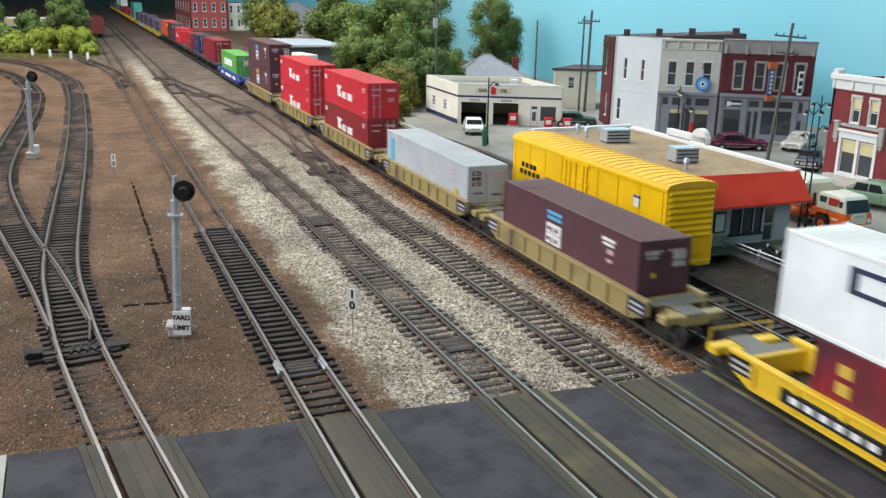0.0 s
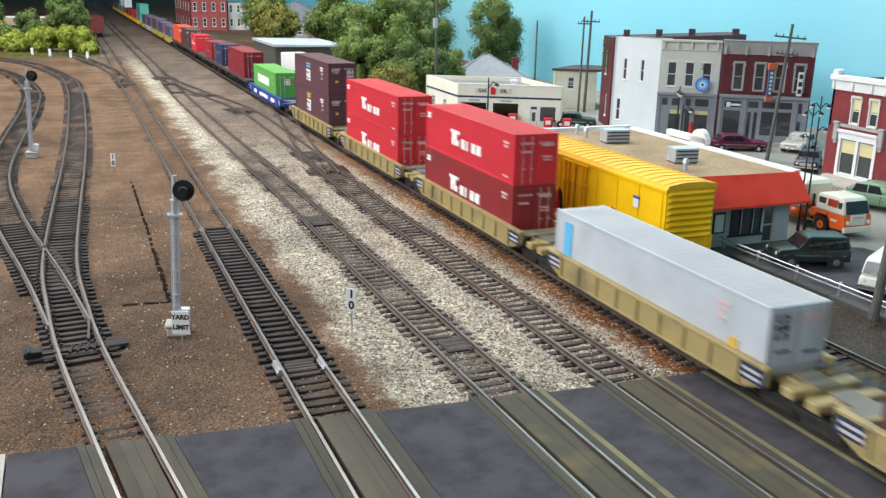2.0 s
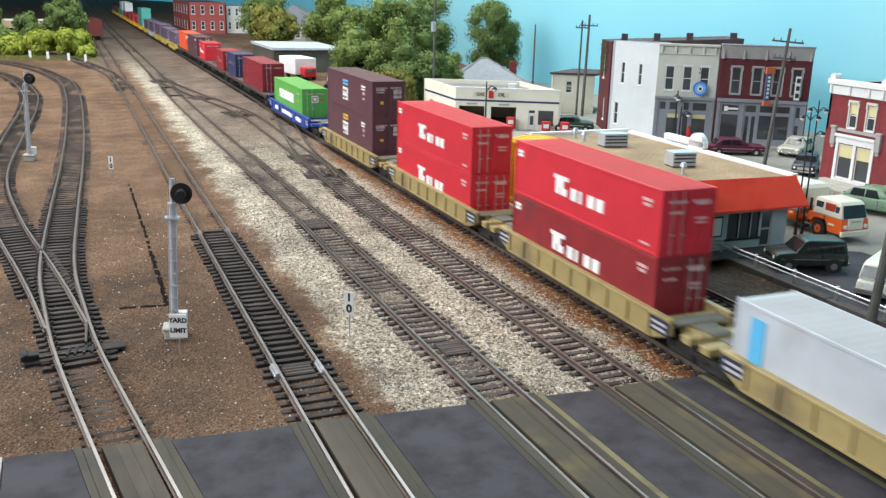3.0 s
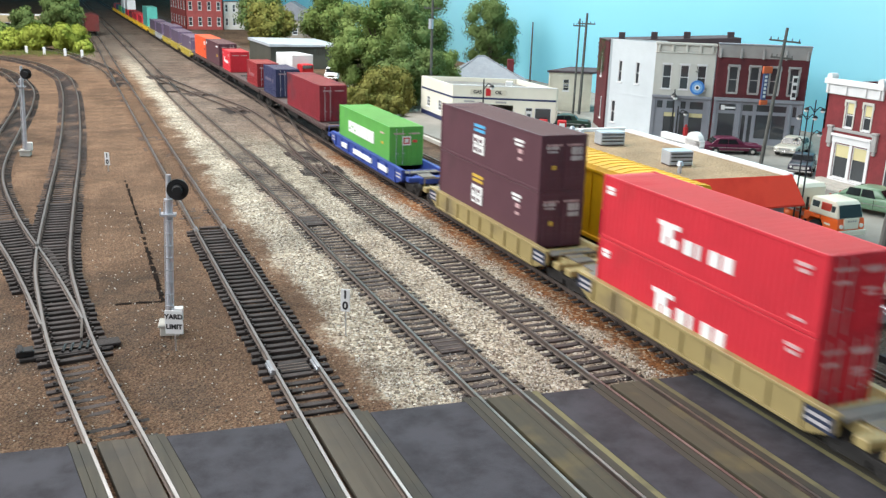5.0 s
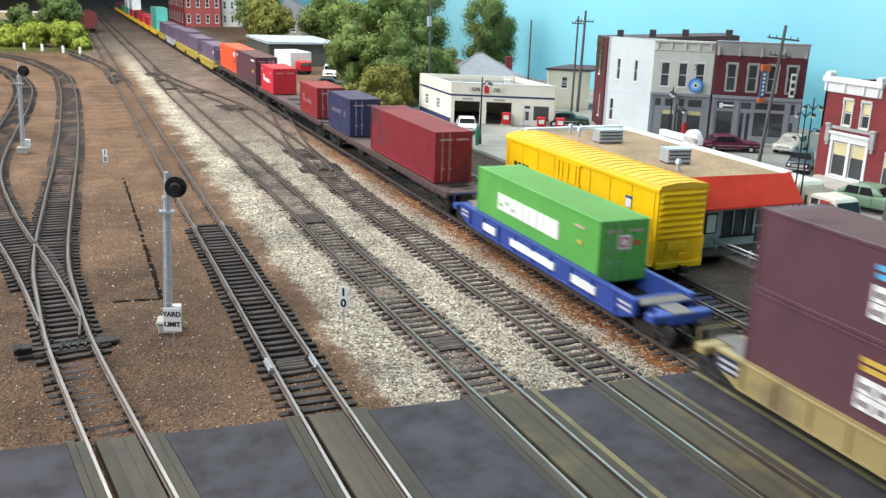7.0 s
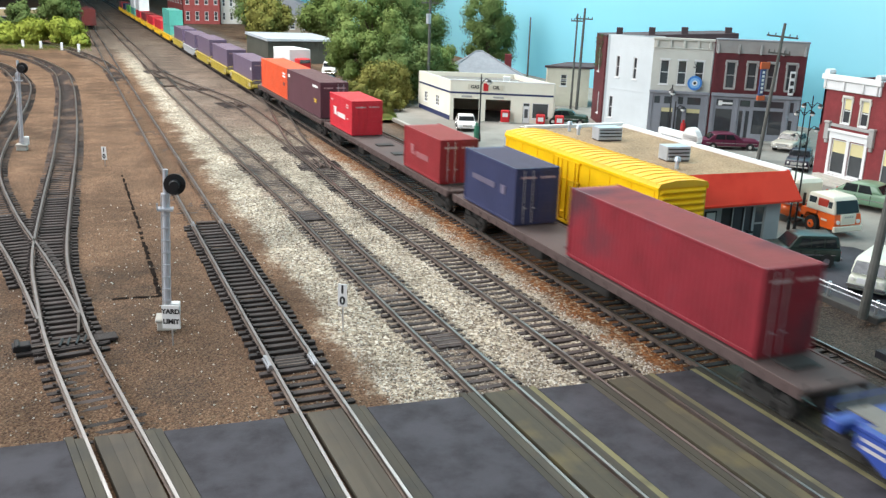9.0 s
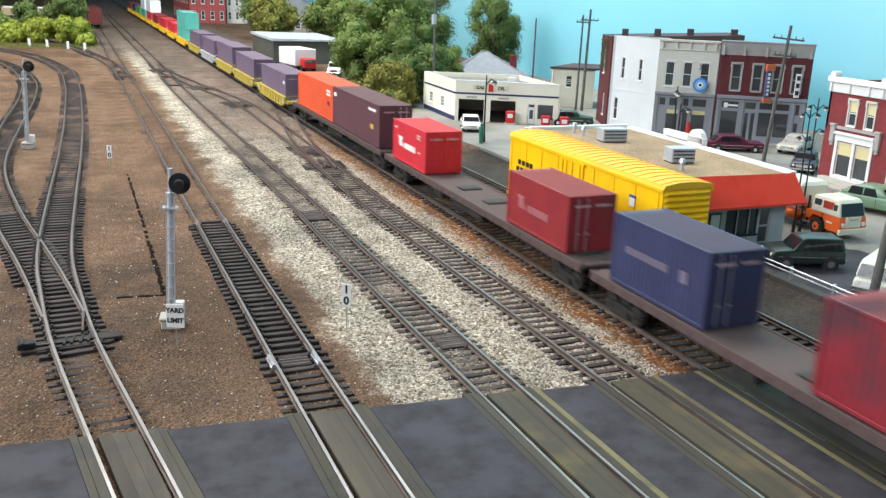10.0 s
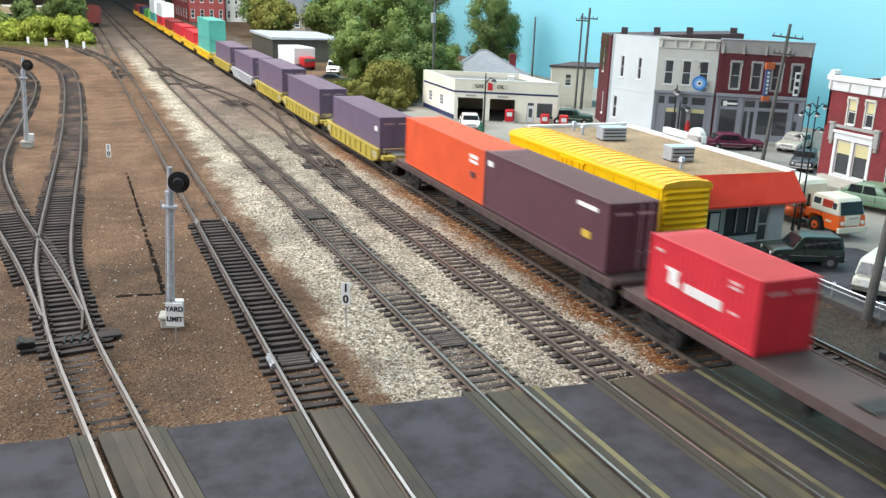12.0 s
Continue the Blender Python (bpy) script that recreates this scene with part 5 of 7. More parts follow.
def gas_station():
    a = math.degrees(math.atan2(-5.5, 10.3))
    ob = thing("gas_station", 40.7, 95.6, -0.3, a, "cream gas station with navy stripe and two bays", "gas station")
    L, H = 11.68, 4.5
    f = wall(ob, 0, 0, 0, L, 0, H, CREAM, [(0.42, 3.3, 0, 2.5), (4.05, 6.9, 0, 2.5), (8.3, 9.1, 0, 2.3), (9.35, 11.2, 0.55, 2.3)])
    ca, sa = math.cos(math.radians(-a)), math.sin(math.radians(-a))
    d = Vector((0.4 * ca - 11 * sa, 0.4 * sa + 11 * ca))
    sl = d.length
    st = math.degrees(math.atan2(-d.y, -d.x))
    s = wall(ob, d.x, d.y, st, sl, 0, H, CREAM, [(2.2, 3.3, 1.1, 2.3), (6.2, 7.3, 1.1, 2.3)])
    for o in ((2.2, 3.3, 1.1, 2.3), (6.2, 7.3, 1.1, 2.3)):
        window(s, o, WHITE, (2, 3))
    wall(ob, L + d.x, d.y, st, sl, 0, H, CREAM)
    wall(ob, d.x, d.y - 0.25, 0, L, 0, H, CREAM)
    part("stripe", boxes((-0.02, L + 0.02, -0.04, 0.02, 3.05, 3.25)), STRIPE, f)
    part("stripe", boxes((0, sl, -0.04, 0.02, 3.05, 3.25)), STRIPE, s)
    part("plinth", boxes((0, sl, -0.05, 0.02, 0, 0.5)), STRIPE, s)
    part("parapet_cap", boxes((-0.06, L + 0.06, -0.06, 0.28, H, H + 0.1)), WHITE, f)
    bm = bmesh.new()
    slab(bm, [(0.2, 0.2), (L - 0.2, 0.2), (L + d.x - 0.2, d.y - 0.3), (d.x + 0.2, d.y - 0.3)], H - 0.7, H - 0.5)
    part("roof", bm, DECKGREY, ob)
    bm = bmesh.new()
    slab(bm, [(0.2, 0.2), (L - 0.2, 0.2), (L + d.x - 0.2, d.y - 0.3), (d.x + 0.2, d.y - 0.3)], 0.0, 0.03)
    part("floor_slab", bm, DARKCON, ob)
    part("sign_board", boxes((2.0, 6.0, -0.1, 0.02, 3.55, 4.15)), TANWALL, f)
    sg = f.children[-1]
    for t, x in (("GAS", 2.8), ("OIL", 5.2)):
        words("lettering", t, 0.5, TYPE, sg, pose(x * K, -0.106 * K, 3.85 * K, 90))
    part("emblem", boxes((3.75, 4.3, -0.14, -0.08, 3.45, 4.3)), PUMPRED, sg)
    for u in (1.9, 5.5):
        part("bay_sign", boxes((u - 0.6, u + 0.6, -0.05, 0.02, 2.66, 2.86)), STONE, f)
    window(f, (9.35, 11.2, 0.55, 2.3), WHITE, (1, 1))
    window(f, (8.3, 9.1, 1.85, 2.3), WHITE, (1, 1), sill=False)
    part("door", boxes((8.34, 9.06, 0.06, 0.14, 0.03, 1.83)), WHITE, f)
    part("door_glass", boxes((8.5, 8.9, 0.04, 0.065, 0.6, 1.6)), GLASS, f.children[-1])
    part("roof_vent", boxes((5.8, 6.6, 4, 4.8, H - 0.5, H + 0.25), bevel=0.05), WHITE, ob)


gas_station()


def gas_pump(x, y, h, label):
    ob = thing("gas_pump", x, y, -0.3, -28, label, "gas pump", "pumps at the station")
    part("cabinet", boxes((-0.5, 0.5, -0.3, 0.3, 0.12, h), bevel=0.1), PUMPRED, ob)
    part("dial", boxes((-0.3, 0.3, -0.33, -0.28, h - 0.75, h - 0.3)), WHITE, ob)
    part("plinth", boxes((-0.65, 0.65, -0.45, 0.45, 0, 0.14)), WALKWAY, ob)


gas_pump(46.0, 92.0, 1.5, "red soda machine beside a garage bay")
gas_pump(49.4, 89.9, 1.2, "red gas pump before the office window")
gas_pump(51.2, 88.8, 1.2, "red and white gas pump near the street")


def grey_house():
    ob = thing("house", 53.2, 127, -0.3, -22, "house with grey hipped shingle roof and brick chimney", "house")
    part("wall", boxes((0, 11.5, 0, 9, 0, 1.7)), WHITE, ob)
    bm = bmesh.new()
    v = [bm.verts.new(p) for p in ((-0.7, -0.7, 1.6), (12.2, -0.7, 1.6), (12.2, 9.7, 1.6), (-0.7, 9.7, 1.6), (4.6, 4.5, 5.1), (5.6, 4.5, 5.1))]
    for q in ((0, 1, 5, 4), (1, 2, 5), (2, 3, 4, 5), (3, 0, 4), (3, 2, 1, 0)):
        bm.faces.new([v[i] for i in q])
    bmesh.ops.recalc_face_normals(bm, faces=bm.faces[:])
    roof = part("roof", bm, SHINGLE, ob)
    part("chimney", boxes((9.2, 10.2, 5, 6.0, 2.0, 4.7), bevel=0.04), REDBRICK, roof)
    bm = bmesh.new()
    for p, q in (((-0.7, -0.7, 1.65), (4.6, 4.5, 5.15)), ((12.2, -0.7, 1.65), (5.6, 4.5, 5.15)), ((4.6, 4.5, 5.15), (5.6, 4.5, 5.15))):
        rod(bm, p, q, 0.1, seg=5)
    part("ridge_tiles", bm, SHINGLE, roof)


grey_house()


def tan_house():
    ob = thing("flat_roofed_house", 58.4, 105.5, -0.3, -30, "small tan clapboard house with a flat roof", "house")
    L = 5.6
    f = wall(ob, 0, 0, 0, L, 0, 4.9, TANWALL, [(1.9, 2.7, 2.6, 4.1)])
    window(f, (1.9, 2.7, 2.6, 4.1), WHITE)
    s = wall(ob, 3.0, 7.0, 246.8, 7.6, 0, 4.9, TANWALL, [(4.6, 5.3, 2.6, 4.1)])
    window(s, (4.6, 5.3, 2.6, 4.1), WHITE)
    for i in range(9):
        part("clapboard", boxes((0, L, -0.03, 0.01, 0.5 * i + 0.02, 0.5 * i + 0.09)), TANWALL, f)
    bm = bmesh.new()
    slab(bm, [(-0.25, -0.25), (L + 0.2, -0.25), (L + 3, 7), (2.8, 7.2)], 4.9, 5.15)
    part("roof", bm, TAR, ob)


tan_house()
FRONT_TURN = math.degrees(math.atan2(-5.0, 7.5))


def side_of(dx, dy, turn):
    """A plan direction in the space of a thing turned by turn degrees."""
    c, s = math.cos(math.radians(-turn)), math.sin(math.radians(-turn))
    return Vector((dx * c - dy * s, dx * s + dy * c))


def white_store():
    ob = thing("store_building", 57.75, 81.5, -0.3, FRONT_TURN, "white two storey store with grey shop front", "building", "main street buildings")
    L, H, G = 6.1, 10.3, 4.7
    ups = [(0.85, 1.75, 5.5, 8.0), (2.65, 3.55, 5.5, 8.0), (4.4, 5.3, 5.5, 8.0)]
    f = wall(ob, 0, 0, 0, L, G, H, TANFRONT, ups)
    for o in ups:
        window(f, o, WHITE)
        part("window_cap", boxes((o[0] - 0.1, o[1] + 0.1, -0.07, 0.02, o[3], o[3] + 0.16)), WHITE, f)
    shop = [(0.5, 1.2, 3.4, 4.3), (1.3, 2.6, 0.6, 3.1), (2.95, 3.6, 0.05, 3.1), (3.9, 5.4, 0.6, 3.1), (1.5, 2.4, 3.4, 4.3), (2.95, 3.6, 3.4, 4.3), (3.9, 5.4, 3.4, 4.3)]
    g = wall(ob, 0, -0.03, 0, L, 0, G, GREYTRIM, shop)
    for o in shop:
        window(g, o, GREYTRIM, (1, 1), sill=False, blind=0.8 if o[1] - o[0] > 1.2 and o[2] < 1 else None)
    part("shop_cornice", boxes((-0.05, L + 0.05, -0.25, 0, G - 0.15, G + 0.15), bevel=0.03), GREYTRIM, g)
    part("pilaster", boxes((0, 0.35, -0.1, 0, 0, G - 0.15)), GREYTRIM, g)
    part("pilaster", boxes((L - 0.35, L, -0.1, 0, 0, G - 0.15)), GREYTRIM, g)
    part("cornice", boxes((-0.1, L + 0.05, -0.3, 0.3, H - 0.25, H), (-0.05, L, -0.14, 0.0, H - 1.1, H - 0.95), bevel=0.03), TANFRONT, f)
    for u in (0.3, 1.7, 3.1, 4.5, 5.7):
        part("bracket", boxes((u - 0.12, u + 0.12, -0.22, 0, H - 0.95, H - 0.25), bevel=0.03), TANFRONT, f)
    d = side_of(-1.7, 6.2, FRONT_TURN)
    sl, st = d.length, math.degrees(math.atan2(-d.y, -d.x))
    so = [(sl * 0.22, sl * 0.3, 5.7, 8.0), (sl * 0.6, sl * 0.68, 5.7, 8.0), (sl * 0.12, sl * 0.21, 1.2, 3.6)]
    s = wall(ob, d.x, d.y, st, sl, 0, H - 0.1, WHITEWALL, so)
    for o in so:
        window(s, o, WHITE)
    part("band", boxes((0, sl, -0.03, 0.02, 4.4, 4.5)), WHITEWALL, s)
    wall(ob, L + d.x, d.y, st, sl, 0, H - 0.4, WHITEWALL)
    wall(ob, d.x, d.y - 0.22, 0, L, 0, H - 0.1, WHITEWALL)
    bm = bmesh.new()
    slab(bm, [(0.1, 0.2), (L, 0.2), (L + d.x, d.y), (d.x + 0.1, d.y)], H - 0.9, H - 0.6)
    part("roof", bm, TAR, ob)
    sign = thing("hanging_sign", 61.2, 78.6, 5.5, FRONT_TURN, "round blue hanging sign with a white centre", "sign")
    for r, q, m in ((0.74, 0.0, fade("sign_blue", (0.05, 0.20, 0.55))), (0.54, 0.03, fade("sign_pale_blue", (0.20, 0.42, 0.72))), (0.28, 0.06, MARK), (0.15, 0.09, TYPE)):
        bm = bmesh.new()
        rod(bm, (0, 0.05 - q, 0), (0, -0.1 - q, 0), r, r, 28)
        part("disc", bm, m, sign)
    bm = bmesh.new()
    rod(bm, (-0.3, 0.9, 1.6), (-0.1, -0.1, 1.6), 0.05, seg=6)
    rod(bm, (0, 0, 1.0), (0, 0, 1.6), 0.04, seg=6)
    rod(bm, (-0.3, 0.9, 2.4), (0, -0.1, 1.6), 0.03, seg=6)
    part("bracket", bm, UNDER, sign)


white_store()


def brick_store():
    ob = thing("store_building", 63.05, 77.95, -0.3, FRONT_TURN, "dark red brick two storey store with grey cornice", "building", "main street buildings")
    L, H, G = 8.9, 10.2, 4.75
    ups = [(1.2, 2.1, 5.4, 8.1), (3.3, 4.2, 5.4, 8.1), (5.3, 6.2, 5.4, 8.1), (7.2, 8.1, 5.4, 8.1)]
    f = wall(ob, 0, 0, 0, L, G, H, BRICK, ups)
    for o in ups:
        window(f, o, STONE)
        hood(f, o, STONE)
    shop = [(0.5, 2.3, 0.7, 3.3), (2.9, 3.4, 0.1, 3.2), (3.55, 4.05, 0.1, 3.2), (4.3, 5.7, 0.7, 3.3), (5.9, 7.4, 0.7, 3.3), (7.9, 8.4, 0.1, 2.4), (0.5, 2.3, 3.5, 4.3), (2.9, 4.05, 3.5, 4.3), (4.3, 5.7, 3.5, 4.3), (5.9, 7.4, 3.5, 4.3), (7.9, 8.4, 3.1, 4.3)]
    g = wall(ob, 0, -0.03, 0, L, 0, G, GREYTRIM, shop)
    for o in shop:
        window(g, o, GREYTRIM, (1, 1), sill=False)
    part("shop_cornice", boxes((-0.05, L + 0.05, -0.3, 0, G - 0.2, G + 0.15), bevel=0.03), GREYTRIM, g)
    part("key_sign", boxes((0.75, 2.2, -0.12, -0.05, 3.75, 3.95), (0.75, 1.15, -0.13, -0.05, 3.6, 4.1), bevel=0.02), MARK, g)
    for u in (0.0, 2.45, 7.5, 8.55):
        part("pilaster", boxes((u, u + 0.33, -0.1, 0, 0, G - 0.2)), GREYTRIM, g)
    bm = bmesh.new()
    v = [(-0.1, -0.45, H + 0.1), (L + 0.1, -0.45, H + 0.1), (L + 0.1, -0.02, H - 1.2), (-0.1, -0.02, H - 1.2), (-0.1, 0.3, H + 0.1), (L + 0.1, 0.3, H + 0.1)]
    v = [bm.verts.new(p) for p in v]
    for q in ((3, 2, 1, 0), (0, 1, 5, 4), (0, 4, 3), (1, 2, 5), (4, 5, 2, 3)):
        bm.faces.new([v[i] for i in q])
    bmesh.ops.recalc_face_normals(bm, faces=bm.faces[:])
    part("cornice", bm, STONE, f)
    part("cornice_edge", boxes((-0.15, L + 0.15, -0.55, 0.3, H + 0.1, H + 0.25), bevel=0.03), GREYTRIM, f)
    for u in (0.15, 2.2, 4.4, 6.6, 8.7):
        part("bracket", boxes((u - 0.1, u + 0.1, -0.4, 0, H - 1.25, H - 0.3), bevel=0.03), STONE, f)
    d = side_of(-3.0, 8.5, FRONT_TURN)
    wall(ob, d.x, d.y, math.degrees(math.atan2(-d.y, -d.x)), d.length, 0, H - 0.3, BRICK)
    wall(ob, L + d.x, d.y, math.degrees(math.atan2(-d.y, -d.x)), d.length, 0, H - 0.3, BRICK)
    wall(ob, d.x, d.y - 0.22, 0, L, 0, H - 0.3, BRICK)
    bm = bmesh.new()
    slab(bm, [(0.1, 0.2), (L, 0.2), (L + d.x, d.y), (d.x + 0.1, d.y)], H - 1.1, H - 0.8)
    part("roof", bm, TAR, ob)
    sign = thing("projecting_sign", 66.5, 74.6, 3.9, FRONT_TURN + 35, "tall orange and blue projecting shop sign", "sign")
    part("board", boxes((-0.3, 0.3, -0.1, 0.1, 0.7, 3.4), bevel=0.03), fade("sign_dark_blue", (0.06, 0.09, 0.2)), sign)
    part("letter_bars", boxes(*[(-0.15, 0.15, -0.13, 0.0, 0.95 + 0.4 * i, 1.2 + 0.4 * i) for i in range(6)]), MARK, sign)
    part("arrow", boxes((-0.45, 0.75, -0.12, 0.12, 3.4, 4.1), (-0.4, 0.6, -0.12, 0.12, 0.2, 0.7), bevel=0.05), fade("sign_orange", (0.65, 0.14, 0.05)), sign)
    sign = thing("small_sign", 69.15, 73.25, 4.75, FRONT_TURN, "narrow white upright sign with dark letters", "sign")
    part("board", boxes((-0.24, 0.28, -0.2, 0.0, 0, 2.4), bevel=0.02), WHITE, sign)
    part("letter_bars", boxes(*[(-0.15, 0.2, -0.23, -0.18, 0.25 + 0.75 * i, 0.7 + 0.75 * i) for i in range(3)]), TYPE, sign)


brick_store()


def back_building():
    ob = thing("rear_building", 56.2, 88.3, -0.3, FRONT_TURN, "dark red brick rear building with ivy and chimneys", "building", "main street buildings")
    d = side_of(2.2, 5.6, FRONT_TURN)
    f = wall(ob, 0, 0, 0, 14, 0, 10.1, BRICK)
    st = math.degrees(math.atan2(-d.y, -d.x))
    so = [(2.2, 3.0, 5.8, 8.4), (3.4, 4.2, 1.2, 3.6)]
    s = wall(ob, d.x, d.y, st, d.length, 0, 9.9, BRICK, so)
    for o in so:
        window(s, o, WHITE)
    bm = bmesh.new()
    slab(bm, [(0, 0), (14, 0), (14 + d.x, d.y), (d.x, d.y)], 9.8, [10.0, 10.8, 10.8, 10.0])
    part("roof", bm, TAR, ob)
    for i, u in enumerate((1.0, 4.5, 8.0, 12.6)):
        part("chimney", boxes((u, u + 0.7, 0.5, 1.3, 9.9, 10.9 + 0.15 * i), bevel=0.03), TAR, ob)
    random.seed(3)
    bm = bmesh.new()
    for i in range(260):
        u, z = random.uniform(0.2, d.length * 0.75), random.uniform(6.2, 10.0)
        q = random.uniform(0.1, 0.2)
        bm.faces.new([bm.verts.new((u + q * math.cos(k * 2.1 + i), -0.04 - random.random() * 0.12, z + q * math.sin(k * 2.1 + i))) for k in range(3)])
    part("ivy", bm, IVY, s)


back_building()


def corner_store():
    ob = thing("store_building", 59.6, 59.2, -0.3, -90, "red brick corner store with white shop front", "building", "main street buildings")
    L, H, G = 17.0, 8.4, 4.5
    ups = [(2.3, 3.1, 4.95, 7.0), (4.15, 4.95, 4.95, 7.0), (7.6, 8.5, 5.0, 7.0), (9.8, 10.7, 5.0, 7.0)]
    f = wall(ob, 0, 0, 0, L, G, H, REDBRICK, ups)
    for o in ups:
        window(f, o, WHITE, blind=0.55)
        hood(f, o, TANFRONT)
    shop = [(1.7, 3.25, 0.7, 3.5), (3.6, 5.1, 0.7, 3.5), (7.0, 8.4, 0.2, 3.5), (9.0, 11.5, 0.7, 3.5)]
    g = wall(ob, 0, -0.02, 0, L, 0, G, REDBRICK, shop)
    for o in shop:
        window(g, o, WHITE, (1, 1), blind=0.62)
    part("shop_frame", boxes((1.4, 5.4, -0.15, 0, 3.6, 4.1), (1.4, 1.68, -0.1, 0, 0.1, 3.6), (3.28, 3.57, -0.1, 0, 0.1, 3.6), (5.12, 5.4, -0.1, 0, 0.1, 3.6), (1.4, 5.4, -0.12, 0, 0.1, 0.55)), WHITE, g)
    part("shop_cornice", boxes((1.3, 5.5, -0.3, 0, 4.12, 4.35), bevel=0.03), WHITE, g)
    for u in (0.8, 5.5):
        part("console", boxes((u, u + 0.5, -0.25, 0.05, 3.4, 4.9), (u - 0.06, u + 0.56, -0.32, 0.05, 4.75, 4.95), (u + 0.08, u + 0.42, -0.18, 0.05, 3.1, 3.4), bevel=0.05), STONE, g)
    part("sill_band", boxes((1.3, 5.5, -0.12, 0.0, 4.55, 4.8), bevel=0.02), STONE, g)
    part("step", boxes((0.7, 5.4, -1.2, 0, 0, 0.25), (0.7, 5.4, -0.7, 0, 0.25, 0.45)), WALKWAY, g)
    part("cornice", boxes((-0.2, 6.0, -0.35, 0.3, H - 0.1, H + 0.35), (-0.1, 5.9, -0.15, 0.1, H - 0.9, H - 0.1), bevel=0.04), WHITE, f)
    for u in (0.2, 2.2, 4.2, 5.6):
        part("bracket", boxes((u - 0.1, u + 0.1, -0.3, 0, H - 0.8, H - 0.1), bevel=0.03), WHITE, f)
    for u in (0.3, 5.6):
        bm = bmesh.new()
        rod(bm, (u, -0.3, H + 0.5), (u, 0.4, H + 0.5), 0.3, 0.3, 14)
        part("finial", bm, WHITE, f)
    part("parapet", boxes((6.0, L, 0, 0.3, H, H + 0.3)), REDBRICK, f)
    wall(ob, 0.22, 0, 90, 12, 0, H, REDBRICK)
    wall(ob, L, 0, 90, 12, 0, H, REDBRICK)
    part("roof", boxes((0.2, L - 0.2, 0.25, 12, H - 0.6, H - 0.4)), TAR, ob)


corner_store()


def restaurant():
    ob = thing("restaurant", 0, 0, -0.3, 0, "low restaurant with tan gravel roof and red mansard", "building", "main street buildings")
    poly = [(32.9, 43.8), (41.9, 43.7), (42.4, 62.4), (33.4, 64.2)]
    bm = bmesh.new()
    slab(bm, poly, 3.9, 4.25)
    part("roof", bm, GRAVEL, ob)
    glazed = [(3.9, 4.75, 0.75, 2.35), (4.82, 5.65, 0.75, 2.35), (5.72, 6.35, 0.75, 2.35)]
    f = wall(ob, 32.9, 43.3, 0, 8.5, 0, 3.1, PUTTY, glazed + [(6.45, 7.35, 0.05, 2.35)])
    for o in glazed:
        window(f, o, BLACK, (1, 1), bar=0.06)
    window(f, (6.45, 7.35, 0.05, 2.35), STONE, (1, 2), sill=False, bar=0.11)
    part("poster", boxes((2.6, 3.5, -0.06, 0.0, 0.95, 2.25), bevel=0.02), BLACK, f)
    part("poster_sheet", boxes((2.72, 3.38, -0.075, -0.05, 1.05, 2.15)), WHITE, f.children[-1])
    wall(ob, 42.35, 62.4, 267.5, 18.2, 0, 4.2, WHITE)
    wall(ob, 32.9, 43.3, 88.5, 20.7, 0, 4.2, PUTTY)
    wall(ob, 33.4, 64.0, -11.3, 9.2, 0, 4.3, WHITE)
    part("parapet", boxes((41.9, 42.4, 43.85, 62.5, 4.2, 4.46), (42.05, 42.5, 53.0, 57.8, 4.55, 5.0), bevel=0.03), WHITE, ob)
    bm = bmesh.new()
    rod(bm, (42.05, 53.9, 4.7), (42.5, 53.9, 4.7), 0.85, 0.85, 24)
    part("arch", bm, WHITE, ob)
    part("parapet", boxes((33.4, 42.4, 63.0, 63.4, 4.2, 4.5), bevel=0.03), WHITE, ob)
    bm = bmesh.new()
    pts = [(32.2, 43.75, 4.5), (41.95, 43.55, 4.42), (42.35, 42.55, 2.72), (31.5, 42.75, 2.72)]
    v = [bm.verts.new(p) for p in pts] + [bm.verts.new((x, y + 0.25, z - 0.12)) for x, y, z in pts]
    for q in ((3, 2, 1, 0), (4, 5, 6, 7), (0, 1, 5, 4), (1, 2, 6, 5), (2, 3, 7, 6), (3, 0, 4, 7)):
        bm.faces.new([v[i] for i in q])
    s = [bm.verts.new(p) for p in ((41.97, 43.58, 4.42), (42.0, 43.84, 4.42), (42.42, 43.84, 2.72), (42.37, 42.6, 2.72))]
    bm.faces.new(s)
    bmesh.ops.recalc_face_normals(bm, faces=bm.faces[:])
    man = part("mansard", bm, MANSARD, ob)
    part("fascia", boxes((31.5, 42.4, 42.62, 42.8, 2.6, 2.74)), MANSARD, man)
    for x, y, q in ((37.1, 57.2, 0.95), (37.2, 49.1, 0.85)):
        ac = thing("rooftop_unit", x, y, 3.95, -8, "pale galvanised rooftop air conditioner with louvres", "air conditioner", "rooftop units")
        part("casing", boxes((-q, q, -0.6, 0.6, 0.08, 1.0), bevel=0.03), VENT, ac)
        for i in range(6):
            part("louvre", boxes((-q + 0.1, q - 0.1, -0.68, -0.58, 0.2 + 0.12 * i, 0.26 + 0.12 * i)), UNDER if i % 2 else VENT, ac)
        part("curb", boxes((-q + 0.05, q - 0.05, -0.55, 0.55, 0, 0.08)), TAR, ac)
    for x, y in ((36.4, 61.5), (36.2, 59.8), (35.6, 46.6)):
        v = thing("roof_vent", x, y, 3.95, 0, "small galvanised roof vent pipe with cap", "vent", "roof vents")
        bm = bmesh.new()
        rod(bm, (0, 0, 0), (0, 0, 0.55), 0.13, seg=10)
        part("pipe", bm, VENT, v)
        bm = bmesh.new()
        rod(bm, (0, 0, 0.5), (0, 0, 0.75), 0.24, 0.16, 10)
        part("cap", bm, VENT, v)
    walk_ob = thing("pavement", 0, 0, -0.3, 0, "pale concrete pavement before the shops", "pavement", kind="structure")
